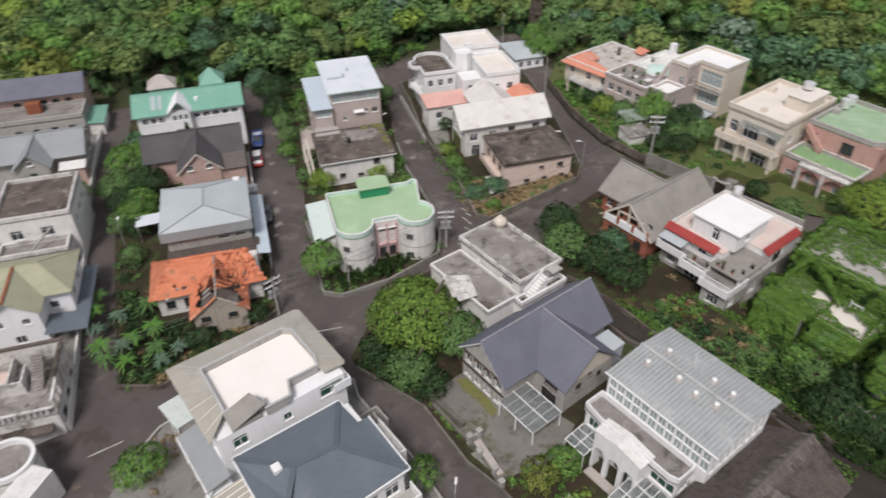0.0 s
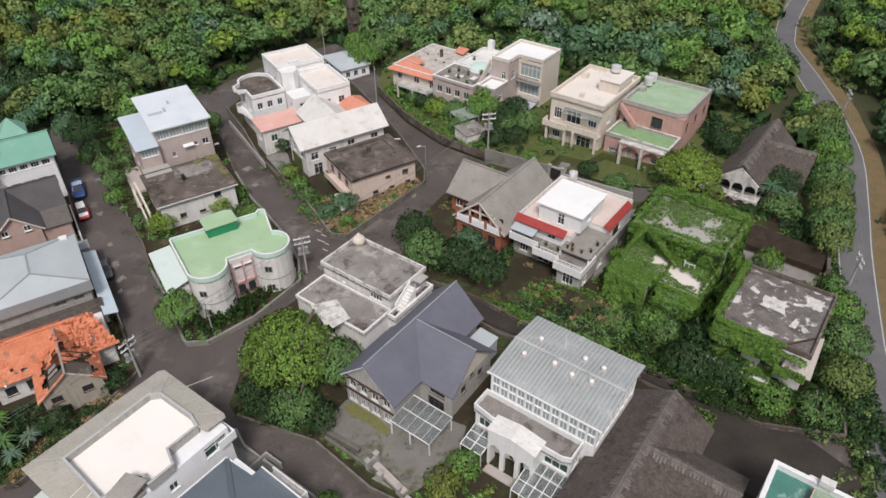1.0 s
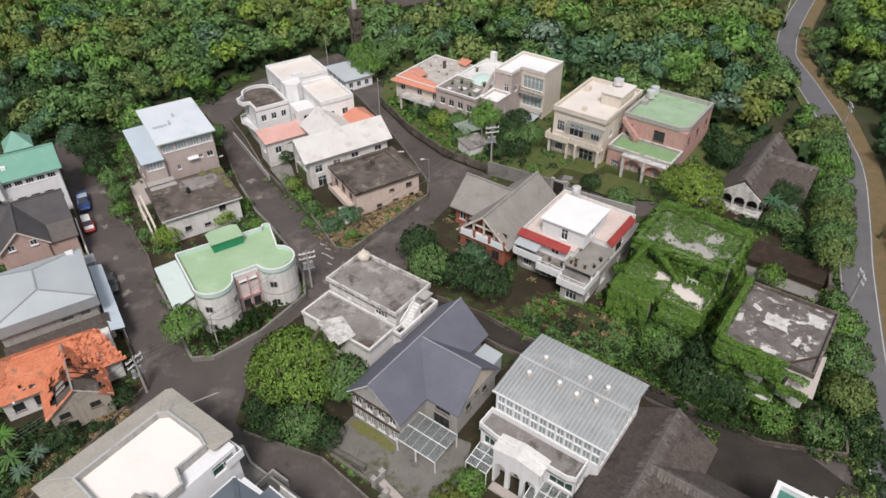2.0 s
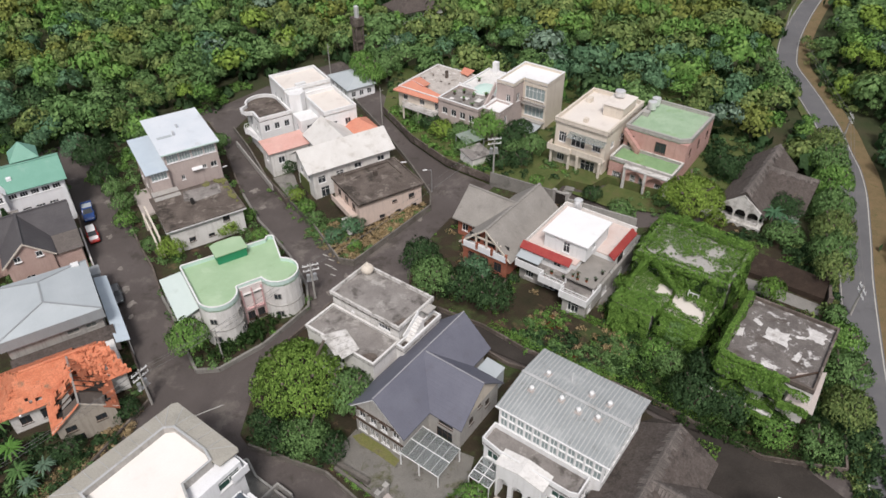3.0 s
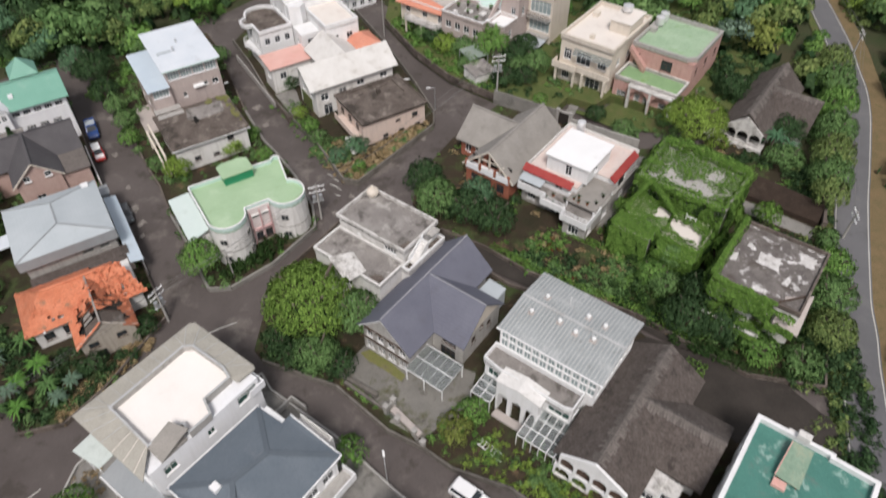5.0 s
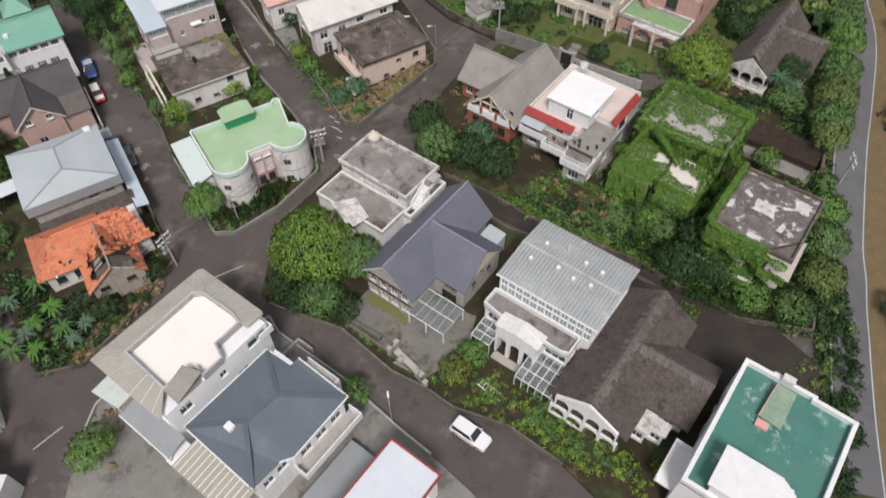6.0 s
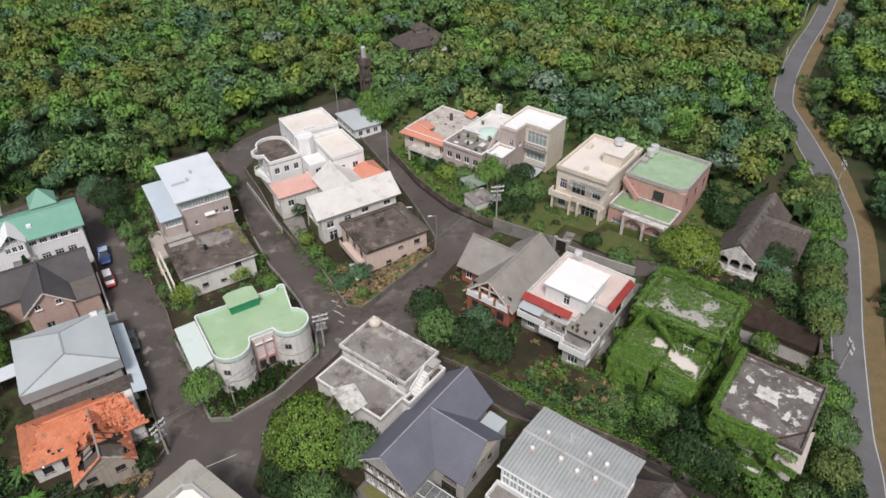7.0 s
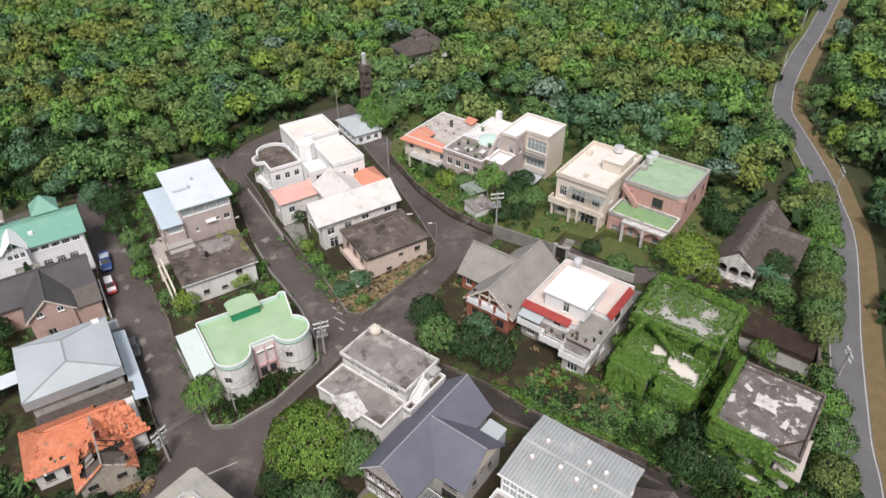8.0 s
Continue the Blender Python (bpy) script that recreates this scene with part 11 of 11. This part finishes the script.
def ladder(x0, y0, x1, y1, w, lab):
    """A ladder lying on the ground."""
    z = float(ground_z(x0, y0)) + 0.4
    L = math.hypot(x1 - x0, y1 - y0)
    t = thing("ladder", x0, y0, z, math.degrees(math.atan2(y1 - y0, x1 - x0)), lab, "ladder")
    for s in (-1, 1):
        part("rail", MB().box(0, s * w / 2 - 0.05, 0, L, s * w / 2 + 0.05, 0.09), "clean_white", t)
    n = int(L / 0.42)
    for i in range(n):
        u = (i + 0.5) * L / n
        part("rung", MB().box(u - 0.04, -w / 2 + 0.05, 0.02, u + 0.04, w / 2 - 0.05, 0.07), "clean_white", t)


ladder(3.5, 35.6, 5.9, 33.4, 0.8, "white wooden ladder lying in the garden")


def loft(sections):
    """Skin over cross-sections, each a list of points of one length."""
    mb, n = MB(), len(sections[0])
    vs = [p for s in sections for p in s]
    fs = []
    for i in range(len(sections) - 1):
        for j in range(n):
            k = (j + 1) % n
            fs.append((i * n + j, i * n + k, (i + 1) * n + k, (i + 1) * n + j))
    fs += [tuple(range(n))[::-1], tuple((len(sections) - 1) * n + j for j in range(n))]
    return mb.add(vs, fs)


def car(x, y, turn, length, width, mat, lab, kind="suv", top=None):
    t = thing("car", x, y, float(ground_z(x, y)) + 0.035, turn, lab, "car")
    L, W = length / 2, width / 2

    def sec(px, half, z0, z1, top):
        return [(px, -half, z0), (px, half, z0), (px, half, z1), (px, half * top, z1 + 0.04), (px, -half * top, z1 + 0.04), (px, -half, z1)]
    hood = 0.95 if kind != "sedan" else 0.85
    part("body", loft([sec(-L, W * 0.86, 0.4, 0.75, 0.9), sec(-L * 0.94, W * 0.97, 0.28, 0.92, 0.9), sec(-L * 0.5, W, 0.24, 0.98, 0.92), sec(L * 0.25, W, 0.24, 0.98, 0.92),
                       sec(L * 0.45, W, 0.24, hood, 0.9), sec(L * 0.9, W * 0.95, 0.28, hood - 0.12, 0.88), sec(L, W * 0.82, 0.4, 0.62, 0.88)]), mat, t)
    rear = -L * 0.92 if kind == "suv" else -L * 0.62
    if kind == "pickup":
        rear = -L * 0.05
    roof = 1.62 if kind != "sedan" else 1.4
    front_foot, front_top, rear_top = L * 0.42, L * 0.14, rear + (0.22 if kind != "sedan" else 0.55)

    wm, cm = W * 0.9, W * 0.74
    roof_z = roof
    part("cabin_glass", MB().add([(front_foot, -wm, 0.98), (front_foot, wm, 0.98), (rear, wm, 0.98), (rear, -wm, 0.98), (front_top, -cm, roof_z), (front_top, cm, roof_z), (rear_top, cm, roof_z), (rear_top, -cm, roof_z)],
                                 [(0, 1, 5, 4), (1, 2, 6, 5), (2, 3, 7, 6), (3, 0, 4, 7), (4, 5, 6, 7)]), "window_glass", t)
    part("roof_panel", MB().slab([(front_top + 0.05, -cm - 0.02, roof_z + 0.05), (front_top + 0.05, cm + 0.02, roof_z + 0.05), (rear_top - 0.05, cm + 0.02, roof_z + 0.05), (rear_top - 0.05, -cm - 0.02, roof_z + 0.05)], 0.07), top or mat, t)
    if top:
        part("bonnet", MB().slab([(L * 0.88, -W * 0.8, hood - 0.05), (L * 0.88, W * 0.8, hood - 0.05), (L * 0.47, W * 0.86, hood + 0.07), (L * 0.47, -W * 0.86, hood + 0.07)], 0.05), top, t, "white bonnet")
    for s in (-1, 1):
        for xa, za, xb, zb in ((front_foot, 0.98, front_top, roof_z), (rear, 0.98, rear_top, roof_z)):
            part("pillar", MB().beam((xa, s * wm, za), (xb, s * cm, zb), 0.09), mat, t)
        part("headlight", MB().box(L * 0.93, s * W * 0.62 - 0.14, 0.6, L * 0.985, s * W * 0.62 + 0.14, 0.74), "pale_glass", t)
        part("tail_light", MB().box(-L * 0.985, s * W * 0.7 - 0.1, 0.65, -L * 0.95, s * W * 0.7 + 0.1, 0.85), "car_red", t)
        part("mirror", MB().box(L * 0.3, s * (W + 0.08) - 0.07, 0.98, L * 0.3 + 0.14, s * (W + 0.08) + 0.07, 1.12), mat, t)
        for px in (-L * 0.6, L * 0.62):
            mb = MB()
            n = 16
            c = [(0.32 * math.cos(2 * math.pi * i / n), 0.32 * math.sin(2 * math.pi * i / n)) for i in range(n)]
            y0, y1 = s * (W - 0.2), s * (W + 0.02)
            mb.add([(px + a, y0, 0.32 + b) for a, b in c] + [(px + a, y1, 0.32 + b) for a, b in c],
                   [(i, (i + 1) % n, (i + 1) % n + n, i + n) for i in range(n)] + [tuple(range(n)), tuple(range(2 * n - 1, n - 1, -1))])
            w = part("wheel", mb, "rubber", t)
            rim = MB()
            c = [(0.19 * math.cos(2 * math.pi * i / n), 0.19 * math.sin(2 * math.pi * i / n)) for i in range(n)]
            y2 = s * (W + 0.035)
            rim.add([(px + a, y1, 0.32 + b) for a, b in c] + [(px + a, y2, 0.32 + b) for a, b in c],
                    [(i, (i + 1) % n, (i + 1) % n + n, i + n) for i in range(n)] + [tuple(range(2 * n - 1, n - 1, -1))])
            part("rim", rim, "galvanised", w)
    if kind == "pickup":
        part("bed_wall", MB().ring([(-L * 0.98, -W * 0.96), (-L * 0.1, -W * 0.96), (-L * 0.1, W * 0.96), (-L * 0.98, W * 0.96)], 0.95, 1.4, 0.07), mat, t)
        part("bed_floor", MB().box(-L * 0.96, -W * 0.9, 1.03, -L * 0.12, W * 0.9, 1.08), "pale_metal", t)


def ang(x0, y0, x1, y1):
    return math.degrees(math.atan2(y1 - y0, x1 - x0))


car(-60.2, 94.6, ang(-61.4, 96.6, -58.6, 91.4), 5.0, 1.8, "car_blue", "blue pickup truck with a metal load bed parked by the wall", "pickup")
car(-56.9, 88.2, ang(-58, 90, -55.6, 86.2), 4.0, 1.65, "car_red", "small red car with a white roof and white bonnet", "suv", "car_white")
car(-48.0, 73.9, ang(-49.4, 76.2, -46.4, 71.4), 4.5, 1.75, "car_grey", "dark grey saloon car parked beside the awning", "sedan")
car(2.3, 29.3, ang(-0.2, 31, 4.4, 27.6), 4.6, 1.85, "car_white", "white sport utility car parked on the street", "suv")
